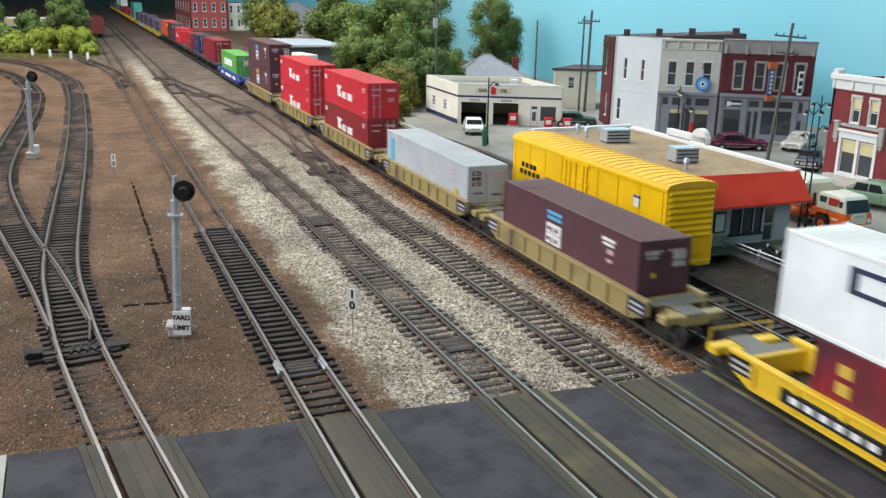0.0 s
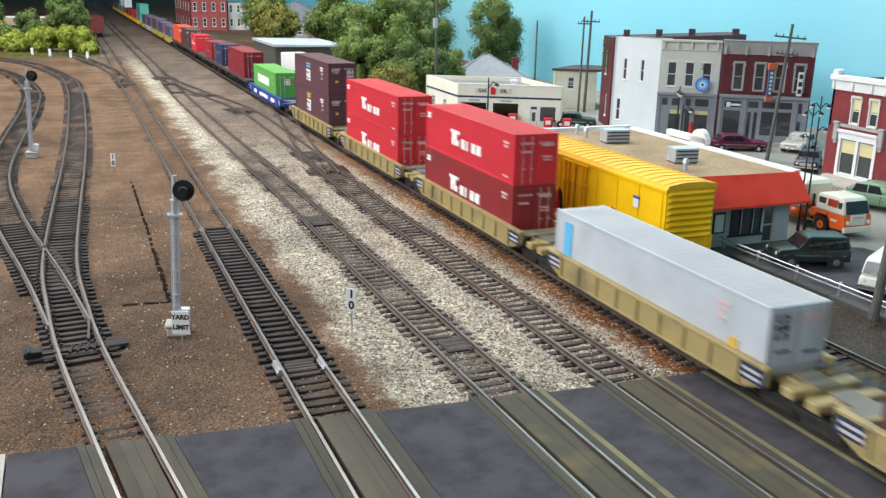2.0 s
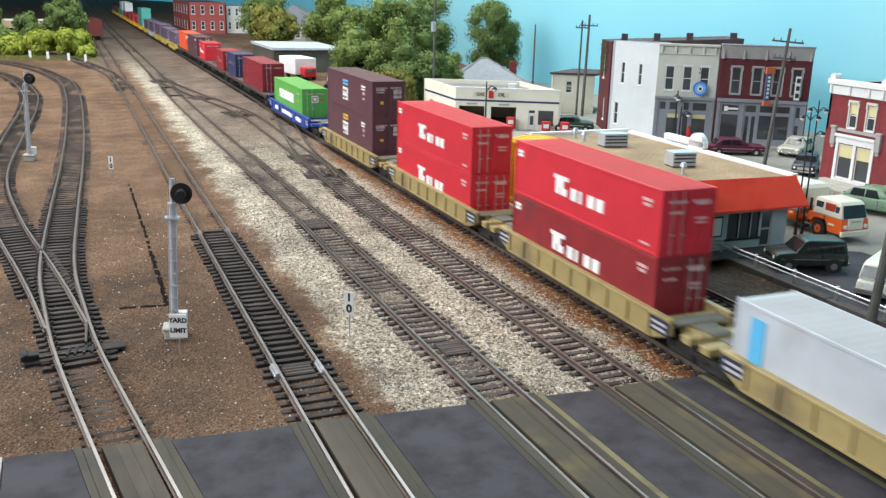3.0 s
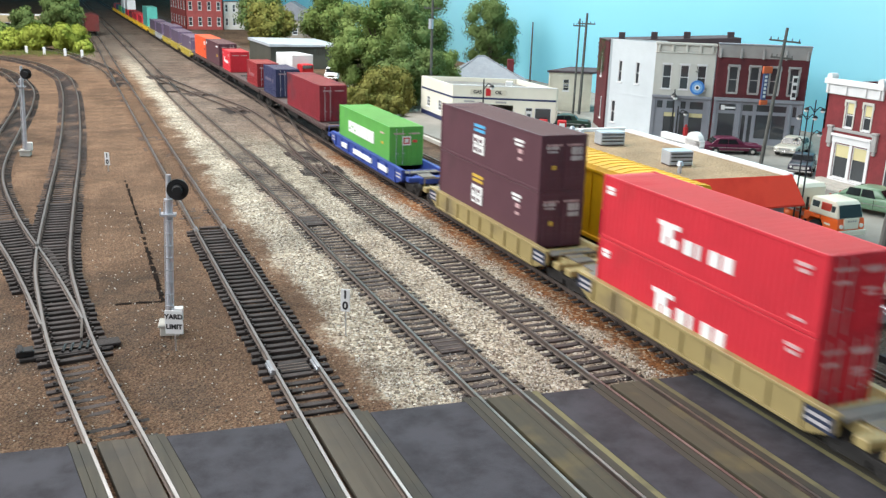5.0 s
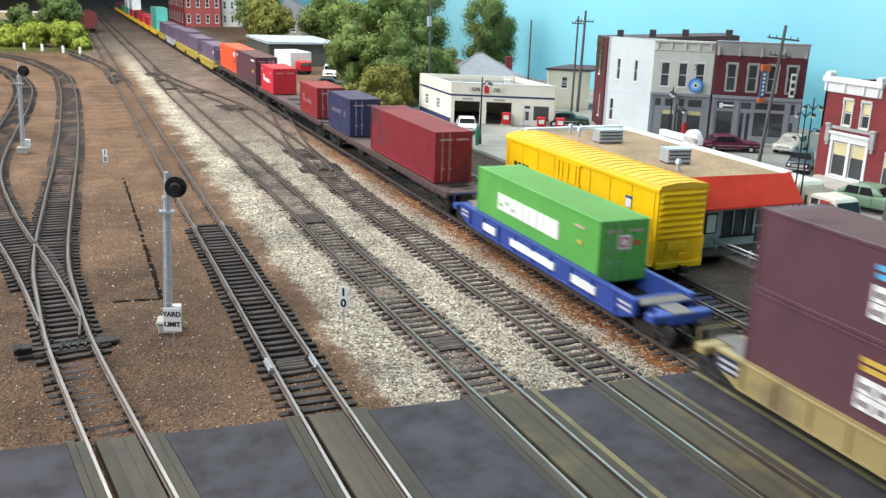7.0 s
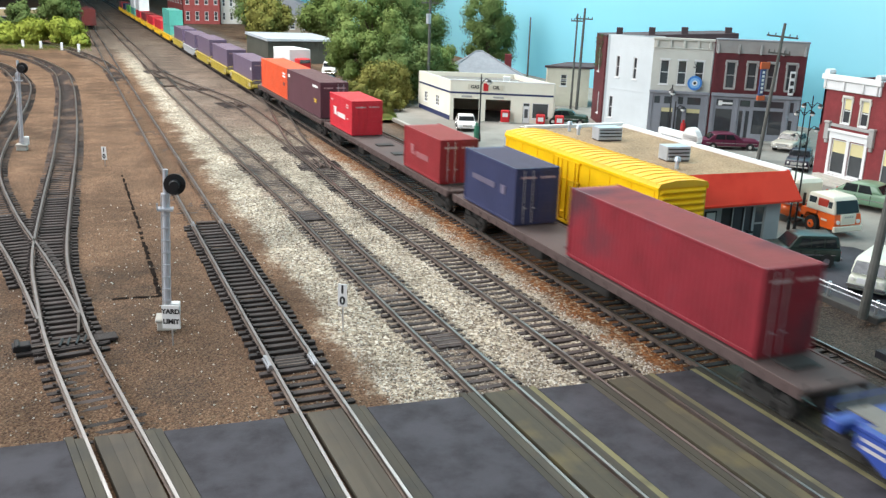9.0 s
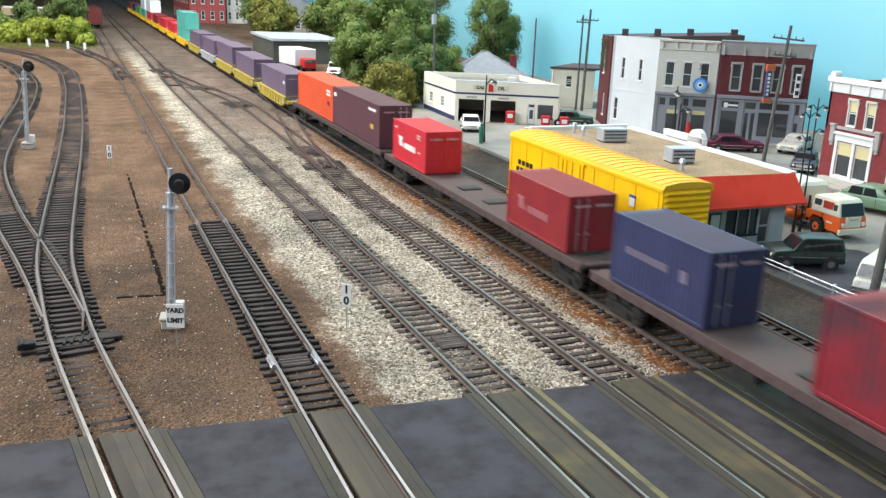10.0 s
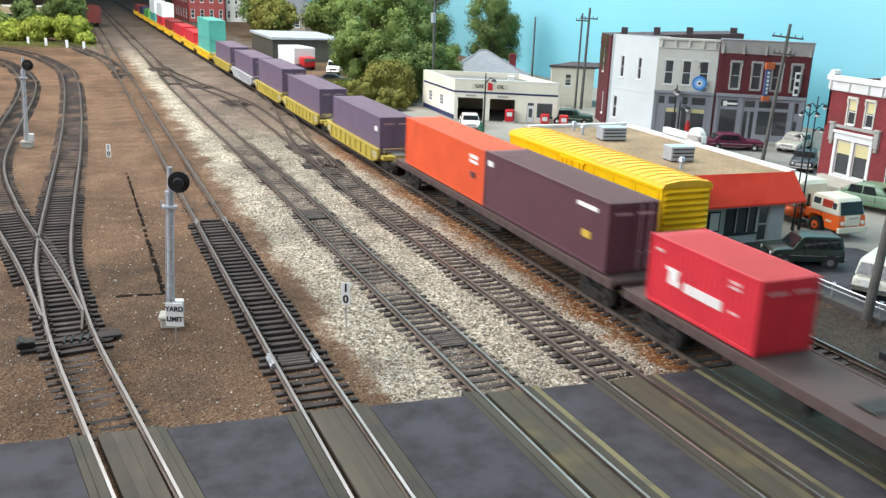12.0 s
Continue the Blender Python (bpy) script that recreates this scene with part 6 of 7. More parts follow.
    bm = bmesh.new()
    slab(bm, [(57.0, 80.8), (70.0, 72.0), (71, 73.6), (57.8, 82.0)], 0, 0.12)
    part("slab", bm, WALKWAY, walk_ob)
    bm = bmesh.new()
    slab(bm, [(32.9, 41.8), (42.4, 41.5), (42.2, 43.25), (32.9, 43.25)], 0, 0.1)
    part("slab", bm, DARKCON, walk_ob)
    bm = bmesh.new()
    slab(bm, [(57.6, 40), (60.1, 40), (60.1, 58.4), (57.6, 58.4)], 0, 0.12)
    part("slab", bm, WALKWAY, walk_ob)


restaurant()


# ---- poles and lamps ----
WOOD = mat("weathered_pole_wood", (0.105, 0.105, 0.095), 0.85, var=0.35, scale=80)
GLOBE = mat("white_globe", (0.85, 0.85, 0.83), 0.3, var=0.04)


def pole(x, y, H, lean, label, arms=(), r=0.2, box_at=None):
    ob = thing("utility_pole", x, y, -0.35, 0, label, "utility pole", "utility poles")
    ob.matrix_basis = pose(x * K, y * K, -0.35 * K, 0, lean, 0)
    bm = bmesh.new()
    rod(bm, (0, 0, 0), (0, 0, H), r, r * 0.7, 10)
    part("post", bm, WOOD, ob)
    for z, l in arms:
        bm = bmesh.new()
        box(bm, -l, l, -0.08, 0.08, z - 0.08, z + 0.08)
        for s in (-0.9, -0.45, 0.45, 0.9):
            rod(bm, (s * l, 0, z + 0.08), (s * l, 0, z + 0.3), 0.05, seg=6)
        c = part("crossarm", bm, WOOD, ob)
        c.matrix_basis = pose(0, 0, 0, 0, 0, -30)
    if box_at:
        bm = bmesh.new()
        rod(bm, (-0.3, -0.3, box_at - 0.7), (-0.3, -0.3, box_at + 0.5), 0.3, seg=10)
        part("transformer", bm, VENT, ob)
    return ob


pole(43.3, 109.0, 16.0, 0, "weathered pole with a pale transformer can", [(12.6, 1.1)], box_at=10.8)
pole(60.6, 101.0, 12.6, 1.0, "tall pole with crossarm behind the store", [(11.3, 1.1)])
pole(60.2, 101.8, 11.9, 0.5, "second tall pole beside another", [(11.0, 0.8)], r=0.15)
pole(59.9, 66.4, 12.6, 5.0, "leaning weathered street pole with crossarm", [(11.4, 1.4), (9.9, 1.0)], r=0.19)
pole(35.4, 30.6, 9.0, 4.0, "near weathered pole beside the guard rail", r=0.24)
pole(67.0, 127.0, 10.4, 0, "thin far pole before the backdrop", r=0.16)


def street_lamp(x, y, H, label, heads=2, turn=0, q=1.0):
    ob = thing("street_lamp", x, y, -0.3, turn, label, "street lamp", "street lamps")
    bm = bmesh.new()
    rod(bm, (0, 0, 0), (0, 0, 0.9), 0.2 * q, 0.13 * q, 8)
    rod(bm, (0, 0, 0.9), (0, 0, H), 0.1 * q, 0.06 * q, 8)
    part("post", bm, BLACK, ob)
    for i in range(heads):
        s = -1 if i % 2 else 1
        z = H - 0.5 - 1.5 * (i // 2)
        bm = bmesh.new()
        rod(bm, (0, 0, z - 0.5 * q), (s * 0.45 * q, 0, z + 0.1 * q), 0.05 * q, seg=6)
        rod(bm, (s * 0.45 * q, 0, z + 0.1 * q), (s * 0.8 * q, 0, z - 0.05 * q), 0.05 * q, seg=6)
        rod(bm, (0, 0, z - 0.15 * q), (s * 0.3 * q, 0, z - 0.12 * q), 0.03 * q, seg=6)
        arm = part("arm", bm, BLACK, ob)
        bm = bmesh.new()
        rod(bm, (s * 0.8 * q, 0, z - 0.25 * q), (s * 0.8 * q, 0, z), 0.32 * q, 0.1 * q, 10)
        part("shade", bm, BLACK, arm)
        bm = bmesh.new()
        ball(bm, (s * 0.8 * q, 0, z - 0.34 * q), 0.24 * q, 2, 0.8)
        part("globe", bm, GLOBE, arm, smooth=True)


street_lamp(38.0, 81.6, 6.6, "black single globe street lamp by the station", 1, -30)
street_lamp(58.9, 79.2, 5.6, "black street lamp with two white globes", 2, 60)
street_lamp(59.3, 78.9, 3.9, "short black street lamp with globe", 1, -30)
street_lamp(44.05, 45.15, 8.4, "tall black street lamp with white globes", 3, 150, 0.62)
street_lamp(44.4, 44.95, 8.9, "taller black street lamp beside another, with white globes", 3, -40, 0.62)


# ---- vehicles ----
RUBBER = mat("tyre_rubber", (0.02, 0.02, 0.02), 0.8, var=0.2)
CHROME = mat("chrome", (0.75, 0.75, 0.76), 0.15, 1.0, var=0.08)
CARGLASS = mat("car_glass", (0.03, 0.035, 0.04), 0.05, var=0.2, spec=0.8)
LAMPGLASS = mat("lamp_glass", (0.8, 0.8, 0.75), 0.15, var=0.05)
TAIL = mat("tail_lamp", (0.5, 0.03, 0.02), 0.2, var=0.05)

SHAPES = {  # side outlines along the length (front at 0, rear at 1) and height: lower body, cabin
    "sedan": ([(0.0, 0.22), (0.0, 0.5), (0.05, 0.58), (0.3, 0.62), (0.98, 0.6), (1.0, 0.5), (1.0, 0.22)], [(0.3, 0.6), (0.42, 0.95), (0.48, 1.0), (0.7, 1.0), (0.78, 0.94), (0.88, 0.6)]),
    "old": ([(0.0, 0.2), (0.0, 0.48), (0.05, 0.6), (0.3, 0.68), (0.75, 0.66), (0.96, 0.55), (1.0, 0.42), (1.0, 0.2)], [(0.3, 0.66), (0.4, 0.95), (0.5, 1.0), (0.65, 0.99), (0.78, 0.86), (0.9, 0.6)]),
    "suv": ([(0.0, 0.2), (0.0, 0.5), (0.04, 0.57), (0.28, 0.62), (0.99, 0.62), (1.0, 0.2)], [(0.27, 0.6), (0.4, 0.96), (0.45, 1.0), (0.93, 1.0), (0.98, 0.62)]),
    "bus": ([(0.03, 0.15), (0.0, 0.4), (0.03, 0.55), (0.98, 0.55), (1.0, 0.4), (0.99, 0.15)], [(0.03, 0.55), (0.1, 0.92), (0.18, 1.0), (0.92, 1.0), (0.98, 0.9), (0.985, 0.55)]),
    "pickup": ([(0.0, 0.22), (0.0, 0.5), (0.05, 0.6), (0.28, 0.64), (1.0, 0.62), (1.0, 0.22)], [(0.26, 0.62), (0.36, 0.95), (0.4, 1.0), (0.58, 1.0), (0.62, 0.62)]),
}


def side_prism(bm, pts, x0, x1, taper=0.0):
    """A side outline (y, z) drawn out across x; taper pulls the upper points in."""
    zs = [p[1] for p in pts]
    lo, hi = min(zs), max(zs)
    k = [taper * (z - lo) / max(1e-6, hi - lo) for z in zs]
    a = [bm.verts.new((x0 + q, y, z)) for (y, z), q in zip(pts, k)]
    b = [bm.verts.new((x1 - q, y, z)) for (y, z), q in zip(pts, k)]
    bm.faces.new(a)
    bm.faces.new(b[::-1])
    n = len(pts)
    for i in range(n):
        bm.faces.new((a[i], b[i], b[(i + 1) % n], a[(i + 1) % n]))
    bmesh.ops.recalc_face_normals(bm, faces=bm.faces[:])


def car(shape, x, y, turn, L, W, H, color, label, roof=None, z=-0.3):
    """The front looks along the car's own -y."""
    ob = thing("car" if shape not in ("bus", "pickup") else {"bus": "minibus", "pickup": "pickup_truck"}[shape], x, y, z, turn, label, "car" if shape not in ("bus", "pickup") else {"bus": "van", "pickup": "pickup truck"}[shape], "parked vehicles")
    low, cab = SHAPES[shape]
    sc = lambda pts: [((u - 0.5) * L, v * H) for u, v in pts]
    w = W / 2
    bm = bmesh.new()
    side_prism(bm, sc(low), -w, w, 0.04)
    soft = {"old": 0.22, "bus": 0.26}.get(shape, 0.11)
    bmesh.ops.bevel(bm, geom=bm.edges[:], offset=soft, segments=3, affect="EDGES", profile=0.5, clamp_overlap=True)
    body = part("body", bm, color, ob, smooth=True)
    for sx in (-1, 1):
        part("side_trim", boxes((sx * (w - 0.03) - 0.02, sx * (w - 0.03) + 0.03, -0.42 * L, 0.42 * L, 0.4 * H, 0.43 * H)), CHROME, body)
        for yy in (-0.31 * L, 0.3 * L):
            bm = bmesh.new()
            rod(bm, (sx * (w - 0.3), yy, 0.2 * H), (sx * (w + 0.002), yy, 0.2 * H), 0.25 * H if shape != "bus" else 0.2 * H, seg=18)
            part("wheel_arch", bm, RUBBER, body)
        for u in (-0.06, 0.13):
            part("door_seam", boxes((sx * (w - 0.02) - 0.02, sx * (w - 0.02) + 0.022, u * L - 0.015, u * L + 0.015, 0.26 * H, 0.58 * H)), RUBBER, body)
    bm = bmesh.new()
    c = sc(cab)
    side_prism(bm, [(q, v - 0.01) for q, v in c], -w + 0.05, w - 0.05, 0.16 if shape != "bus" else 0.1)
    bmesh.ops.bevel(bm, geom=bm.edges[:], offset=0.14 if shape in ("bus", "old") else 0.07, segments=3, affect="EDGES", profile=0.5, clamp_overlap=True)
    top = part("cabin", bm, roof or color, ob, smooth=True)
    z0, z1 = 0.64 * H if shape != "bus" else 0.6 * H, 0.92 * H
    ys = [q for q, v in c]
    y0, y1 = min(ys) + 0.12 * L, max(ys) - 0.1 * L
    if shape in ("suv", "bus"):
        y0, y1 = min(ys) + 0.12 * L, max(ys) - 0.04 * L
    n = 4 if shape == "bus" else 3 if shape == "suv" else 2
    for sx in (-1, 1):
        for i in range(n):
            a, b = y0 + (y1 - y0) * i / n + 0.04, y0 + (y1 - y0) * (i + 1) / n - 0.04
            bm = bmesh.new()
            q = 0.16 if shape != "bus" else 0.1
            xs = [sx * (w - 0.05 - q * (zz - 0.6 * H) / (0.4 * H) + 0.012) for zz in (z0, z1)]
            v = [bm.verts.new(p) for p in ((xs[0], a, z0), (xs[0], b, z0), (xs[1], b - 0.03 * (i == n - 1) * L, z1), (xs[1], a + 0.05 * (i == 0) * L, z1))]
            f = bm.faces.new(v)
            bmesh.ops.solidify(bm, geom=[f], thickness=0.02)
            part("side_window", bm, CARGLASS, top)
    for (ya, za), (yb, zb), nm in ((c[0], c[1], "windscreen"), (c[-1], c[-2], "rear_window")):
        s = -1 if nm == "windscreen" else 1
        bm = bmesh.new()
        p = lambda t: (ya + (yb - ya) * t + s * 0.03, za + (zb - za) * t + 0.01)
        (q0, h0), (q1, h1) = p(0.12), p(0.92)
        v = [bm.verts.new(r) for r in ((-w + 0.16, q0, h0), (w - 0.16, q0, h0), (w - 0.24, q1, h1), (-w + 0.24, q1, h1))]
        f = bm.faces.new(v)
        bmesh.ops.solidify(bm, geom=[f], thickness=0.02)
        part(nm, bm, CARGLASS, top)
    r = 0.2 * H if shape != "bus" else 0.17 * H
    for sx in (-1, 1):
        for yy in (-0.31 * L, 0.3 * L):
            bm = bmesh.new()
            rod(bm, (sx * (w - 0.2), yy, r), (sx * (w + 0.01), yy, r), r, r, 18)
            t = part("tyre", bm, RUBBER, ob)
            bm = bmesh.new()
            rod(bm, (sx * (w - 0.02), yy, r), (sx * (w + 0.03), yy, r), r * 0.6, r * 0.55, 14)
            part("rim", bm, CHROME, t)
        bm = bmesh.new()
        rod(bm, (sx * w * 0.72, -L / 2 - 0.02, 0.45 * H), (sx * w * 0.72, -L / 2 + 0.06, 0.45 * H), 0.1, seg=10)
        part("headlight", bm, LAMPGLASS, body)
        part("tail_light", boxes((sx * w * 0.72 - 0.1, sx * w * 0.72 + 0.1, L / 2 - 0.03, L / 2 + 0.02, 0.42 * H, 0.52 * H)), TAIL, body)
    for s in (-1, 1):
        part("bumper", boxes((-w, w, s * L / 2 - 0.06, s * L / 2 + 0.06, 0.24 * H, 0.32 * H), bevel=0.02), CHROME, body)
    part("grille", boxes((-w * 0.5, w * 0.5, -L / 2 - 0.015, -L / 2 + 0.03, 0.36 * H, 0.5 * H)), CHROME if shape != "bus" else WHITE, body)
    return ob


def gloss(name, c):
    return mat(name, c, rough=0.28, var=0.08, scale=30, spec=0.5)


car("suv", 39.0, 38.95, -111, 4.3, 2.0, 1.85, gloss("dark_green_car_paint", (0.014, 0.026, 0.021)), "dark green sport utility car parked by the kerb")
car("bus", 39.7, 33.8, -62, 4.4, 1.95, 2.05, gloss("ivory_van_paint", (0.62, 0.64, 0.55)), "ivory split screen minibus by the kerb")
car("old", 54.6, 48.2, 20, 6.0, 2.3, 2.0, gloss("sage_green_car_paint", (0.15, 0.25, 0.16)), "sage green fifties car parked by the store")
car("sedan", 61.3, 72.4, 66, 6.0, 2.2, 1.6, gloss("maroon_car_paint", (0.10, 0.015, 0.04)), "maroon sedan parked in the street")
car("sedan", 67.6, 70.6, -60, 5.6, 2.2, 1.7, gloss("pale_tan_car_paint", (0.42, 0.40, 0.34)), "pale tan sedan with chrome front")
car("old", 60.9, 62.2, -50, 4.6, 2.0, 1.8, gloss("black_car_paint", (0.02, 0.016, 0.03)), "black vintage car with chrome front")
car("sedan", 40.0, 89.4, -20, 5.0, 2.0, 1.5, gloss("white_car_paint", (0.72, 0.70, 0.68)), "white car nosing out of a garage bay")
car("old", 52.9, 90.2, 60, 5.0, 2.1, 1.7, gloss("bottle_green_car_paint", (0.02, 0.045, 0.03)), "dark green old car beside the station")
car("pickup", 40.2, 144.6, -20, 5.2, 2.1, 2.2, gloss("white_pickup_paint", (0.72, 0.73, 0.70)), "white pickup truck before the shed")
car("sedan", 36.6, 131.8, 70, 5.0, 2.0, 1.4, gloss("dark_sedan_paint", (0.02, 0.02, 0.025)), "dark sedan beside the track")


def cab_truck():
    ob = thing("truck", 46.35, 45.4, -0.3, 0, "orange and white cab over truck with white box", "truck")
    o, wh = gloss("truck_orange", (0.80, 0.12, 0.012)), gloss("truck_white", (0.72, 0.68, 0.56))
    seat = gloss("truck_red_interior", (0.45, 0.04, 0.02))
    bm = bmesh.new()
    side_prism(bm, [(-2.9, 0.55), (-2.95, 1.0), (-2.86, 1.5), (0.05, 1.5), (0.05, 0.95), (-0.3, 0.95), (-0.55, 1.25), (-1.45, 1.25), (-1.7, 0.9), (-1.8, 0.55)], -1.15, 1.15, 0.03)
    cab = part("cab_body", bm, o, ob)
    bm = bmesh.new()
    side_prism(bm, [(-2.84, 1.5), (-2.6, 2.35), (-2.35, 2.6), (-0.55, 2.62), (-0.35, 2.5), (-0.3, 1.5)], -1.13, 1.13, 0.15)
    bmesh.ops.bevel(bm, geom=bm.edges[:], offset=0.09, segments=3, affect="EDGES", profile=0.5)
    top = part("cab_top", bm, wh, ob, smooth=True)
    bm = bmesh.new()
    f = bm.faces.new([bm.verts.new(p) for p in ((-0.98, -2.86, 1.58), (0.98, -2.86, 1.58), (0.9, -2.62, 2.38), (-0.9, -2.62, 2.38))])
    bmesh.ops.solidify(bm, geom=[f], thickness=0.03)
    part("windscreen", bm, CARGLASS, top)
    for sx in (-1, 1):
        part("door_window", boxes((sx * 1.03 - 0.05, sx * 1.03 + 0.06, -2.15, -1.3, 1.53, 2.38), bevel=0.02), seat, top)
        part("quarter_window", boxes((sx * 1.03 - 0.05, sx * 1.03 + 0.06, -2.5, -2.2, 1.55, 2.28)), CARGLASS, top)
        part("rear_window", boxes((sx * 1.02 - 0.05, sx * 1.02 + 0.06, -1.12, -0.5, 1.65, 2.35), bevel=0.02), CARGLASS, top)
        part("door_line", boxes((sx * 1.13 - 0.02, sx * 1.13 + 0.03, -1.4, -1.37, 1.26, 1.5)), RUBBER, cab)
        part("door_badge", boxes((sx * 1.14 - 0.02, sx * 1.14 + 0.025, -2.3, -1.8, 1.0, 1.12)), wh, cab)
        bm = bmesh.new()
        rod(bm, (sx * 0.85, -3.02, 1.05), (sx * 0.85, -2.9, 1.05), 0.14, seg=12)
        part("headlight", bm, LAMPGLASS, cab)
        for yy in (-1.0, 4.0):
            bm = bmesh.new()
            rod(bm, (sx * 0.78, yy, 0.55), (sx * 1.18, yy, 0.55), 0.55, 0.55, 22)
            t = part("tyre", bm, RUBBER, ob)
            bm = bmesh.new()
            rod(bm, (sx * 1.1, yy, 0.55), (sx * 1.21, yy, 0.55), 0.32, 0.27, 14)
            hub = part("rim", bm, o, t)
            bm = bmesh.new()
            rod(bm, (sx * 1.2, yy, 0.55), (sx * 1.27, yy, 0.55), 0.11, 0.09, 10)
            part("hub", bm, CHROME, hub)
        bm = bmesh.new()
        rod(bm, (sx * 0.85, 0.9, 0.8), (sx * 0.85, 2.5, 0.8), 0.38, seg=16)
        part("fuel_tank", bm, o, ob, smooth=True)
        part("step", boxes((sx * 0.95 - 0.2, sx * 0.95 + 0.2, 0.15, 0.75, 0.35, 0.5), bevel=0.02), UNDER, ob)
    bm = bmesh.new()
    rod(bm, (-0.7, 0.3, 0.6), (-0.7, 0.3, 2.3), 0.09, seg=8)
    part("exhaust_stack", bm, UNDER, ob)
    part("grille", boxes((-0.62, 0.62, -3.0, -2.84, 0.85, 1.55), bevel=0.03), wh, cab)
    part("name_bars", boxes(*[(-0.36 + 0.2 * i, -0.24 + 0.2 * i, -3.015, -2.95, 1.32, 1.42) for i in range(4)]), STONE, cab)
    part("bumper", boxes((-1.2, 1.2, -3.1, -2.88, 0.42, 0.78), bevel=0.04), wh, ob)
    part("chassis", boxes((-0.5, 0.5, -2.6, 6.0, 0.5, 0.9)), o, ob)
    part("box_body", boxes((-1.2, 1.2, 0.55, 6.2, 1.45, 3.1), bevel=0.22), wh, ob)
    body = ob.children[-1]
    for r, q, m in ((0.52, 0.03, o), (0.4, 0.05, wh), (0.26, 0.07, VENT)):
        bm = bmesh.new()
        rod(bm, (-1.15, 1.5, 2.35), (-1.2 - q, 1.5, 2.35), r, r, 26)
        part("emblem_ring", bm, m, body)


cab_truck()


def red_truck():
    ob = thing("delivery_truck", 37.0, 154.5, -0.3, 10, "red delivery truck with a white box body", "truck")
    part("box_body", boxes((-1.9, 1.9, -2.0, 5.0, 0.8, 3.5), bevel=0.06), WHITE, ob)
    part("cab", boxes((-1.1, 1.1, -4.0, -2.1, 0.5, 2.1), bevel=0.15), PUMPRED, ob)
    part("windscreen", boxes((-0.9, 0.9, -4.05, -3.9, 1.4, 1.95)), CARGLASS, ob)
    for sx in (-1, 1):
        for yy in (-3.0, 3.2):
            bm = bmesh.new()
            rod(bm, (sx * 0.8, yy, 0.5), (sx * 1.2, yy, 0.5), 0.5, seg=16)
            part("tyre", bm, RUBBER, ob)
    part("chassis", boxes((-0.6, 0.6, -3.8, 4.8, 0.45, 0.9)), UNDER, ob)


red_truck()


def figurine(x, y, z, h, m, label):
    bm = bmesh.new()
    rod(bm, (0, 0, 0), (0, 0, h * 0.5), h * 0.1, h * 0.14, 8)
    rod(bm, (0, 0, h * 0.48), (0, 0, h * 0.82), h * 0.15, h * 0.13, 8)
    ball(bm, (0, 0, h * 0.91), h * 0.09, 1)
    ob = link("figurine", bm, m)
    ob.matrix_basis = pose(x * K, y * K, z * K)
    tagged(ob, label, "figurine")


figurine(37.4, 80.9, -0.3, 2.0, mat("doll_green", (0.04, 0.18, 0.11), 0.6), "small green painted figurine by the lamp")
figurine(60.3, 78.6, -0.2, 1.9, mat("doll_red", (0.5, 0.03, 0.03), 0.6), "small red painted figurine before a shop")

# ---- far buildings ----
SHEDWALL = mat("dark_olive_metal", (0.085, 0.085, 0.07), 0.6, var=0.2, scale=20)


def shed():
    ob = thing("shed", 0, 0, -0.3, 0, "dark metal shed with a pale roof edge", "shed")
    y, x0, x1, D, H = 165.0, 34.6, 47.6, 20.0, 4.0
    f = wall(ob, x0, y, 0, x1 - x0, 0, H, SHEDWALL, [(2.2, 5.0, 0, 2.0)])
    wall(ob, x0, y + D, 270, D, 0, H, SHEDWALL)
    for i in range(18):
        part("rib", boxes((0.35 + 0.74 * i, 0.45 + 0.74 * i, -0.08, 0.02, 2.4, H)), SHEDWALL, f)
    part("roller_door", boxes((2.2, 5.0, 0.1, 0.18, 0.4, 2.0)), TAR, f)
    wall(ob, x1, y, 90, D, 0, H, SHEDWALL)
    bm = bmesh.new()
    profile_y(bm, [(x0 - 0.3, H), (x1 + 0.3, H), (x1 + 0.3, H + 0.25), (x0 - 0.3, H + 0.45)], y - 0.5, y + D + 0.3)
    part("roof", bm, PALE, ob)


shed()


def far_block(name, x, y, L, W, H, wall_m, roof_m, label, rows, cols, wall_turn=0):
    ob = thing(name, x, y, -0.3, wall_turn, label, "building", "far buildings")
    ops = [(L * (i + 0.3) / cols, L * (i + 0.7) / cols, 1.2 + j * H / rows, 1.2 + j * H / rows + H / rows * 0.55) for i in range(cols) for j in range(rows)]
    f = wall(ob, 0, 0, 0, L, 0, H, wall_m, ops)
    for o in ops:
        window(f, o, WHITE, (1, 2), bar=0.12)
    ops2 = [(W * (i + 0.3) / 6, W * (i + 0.7) / 6, 1.2 + j * H / rows, 1.2 + j * H / rows + H / rows * 0.55) for i in range(6) for j in range(rows)]
    s = wall(ob, 0, W, 270, W, 0, H, wall_m, ops2)
    for o in ops2:
        window(s, o, WHITE, (1, 2), bar=0.12)
    wall(ob, L, 0, 90, W, 0, H, wall_m)
    part("roof", boxes((0.2, L - 0.2, 0.2, W, H - 0.4, H - 0.1)), roof_m, ob)


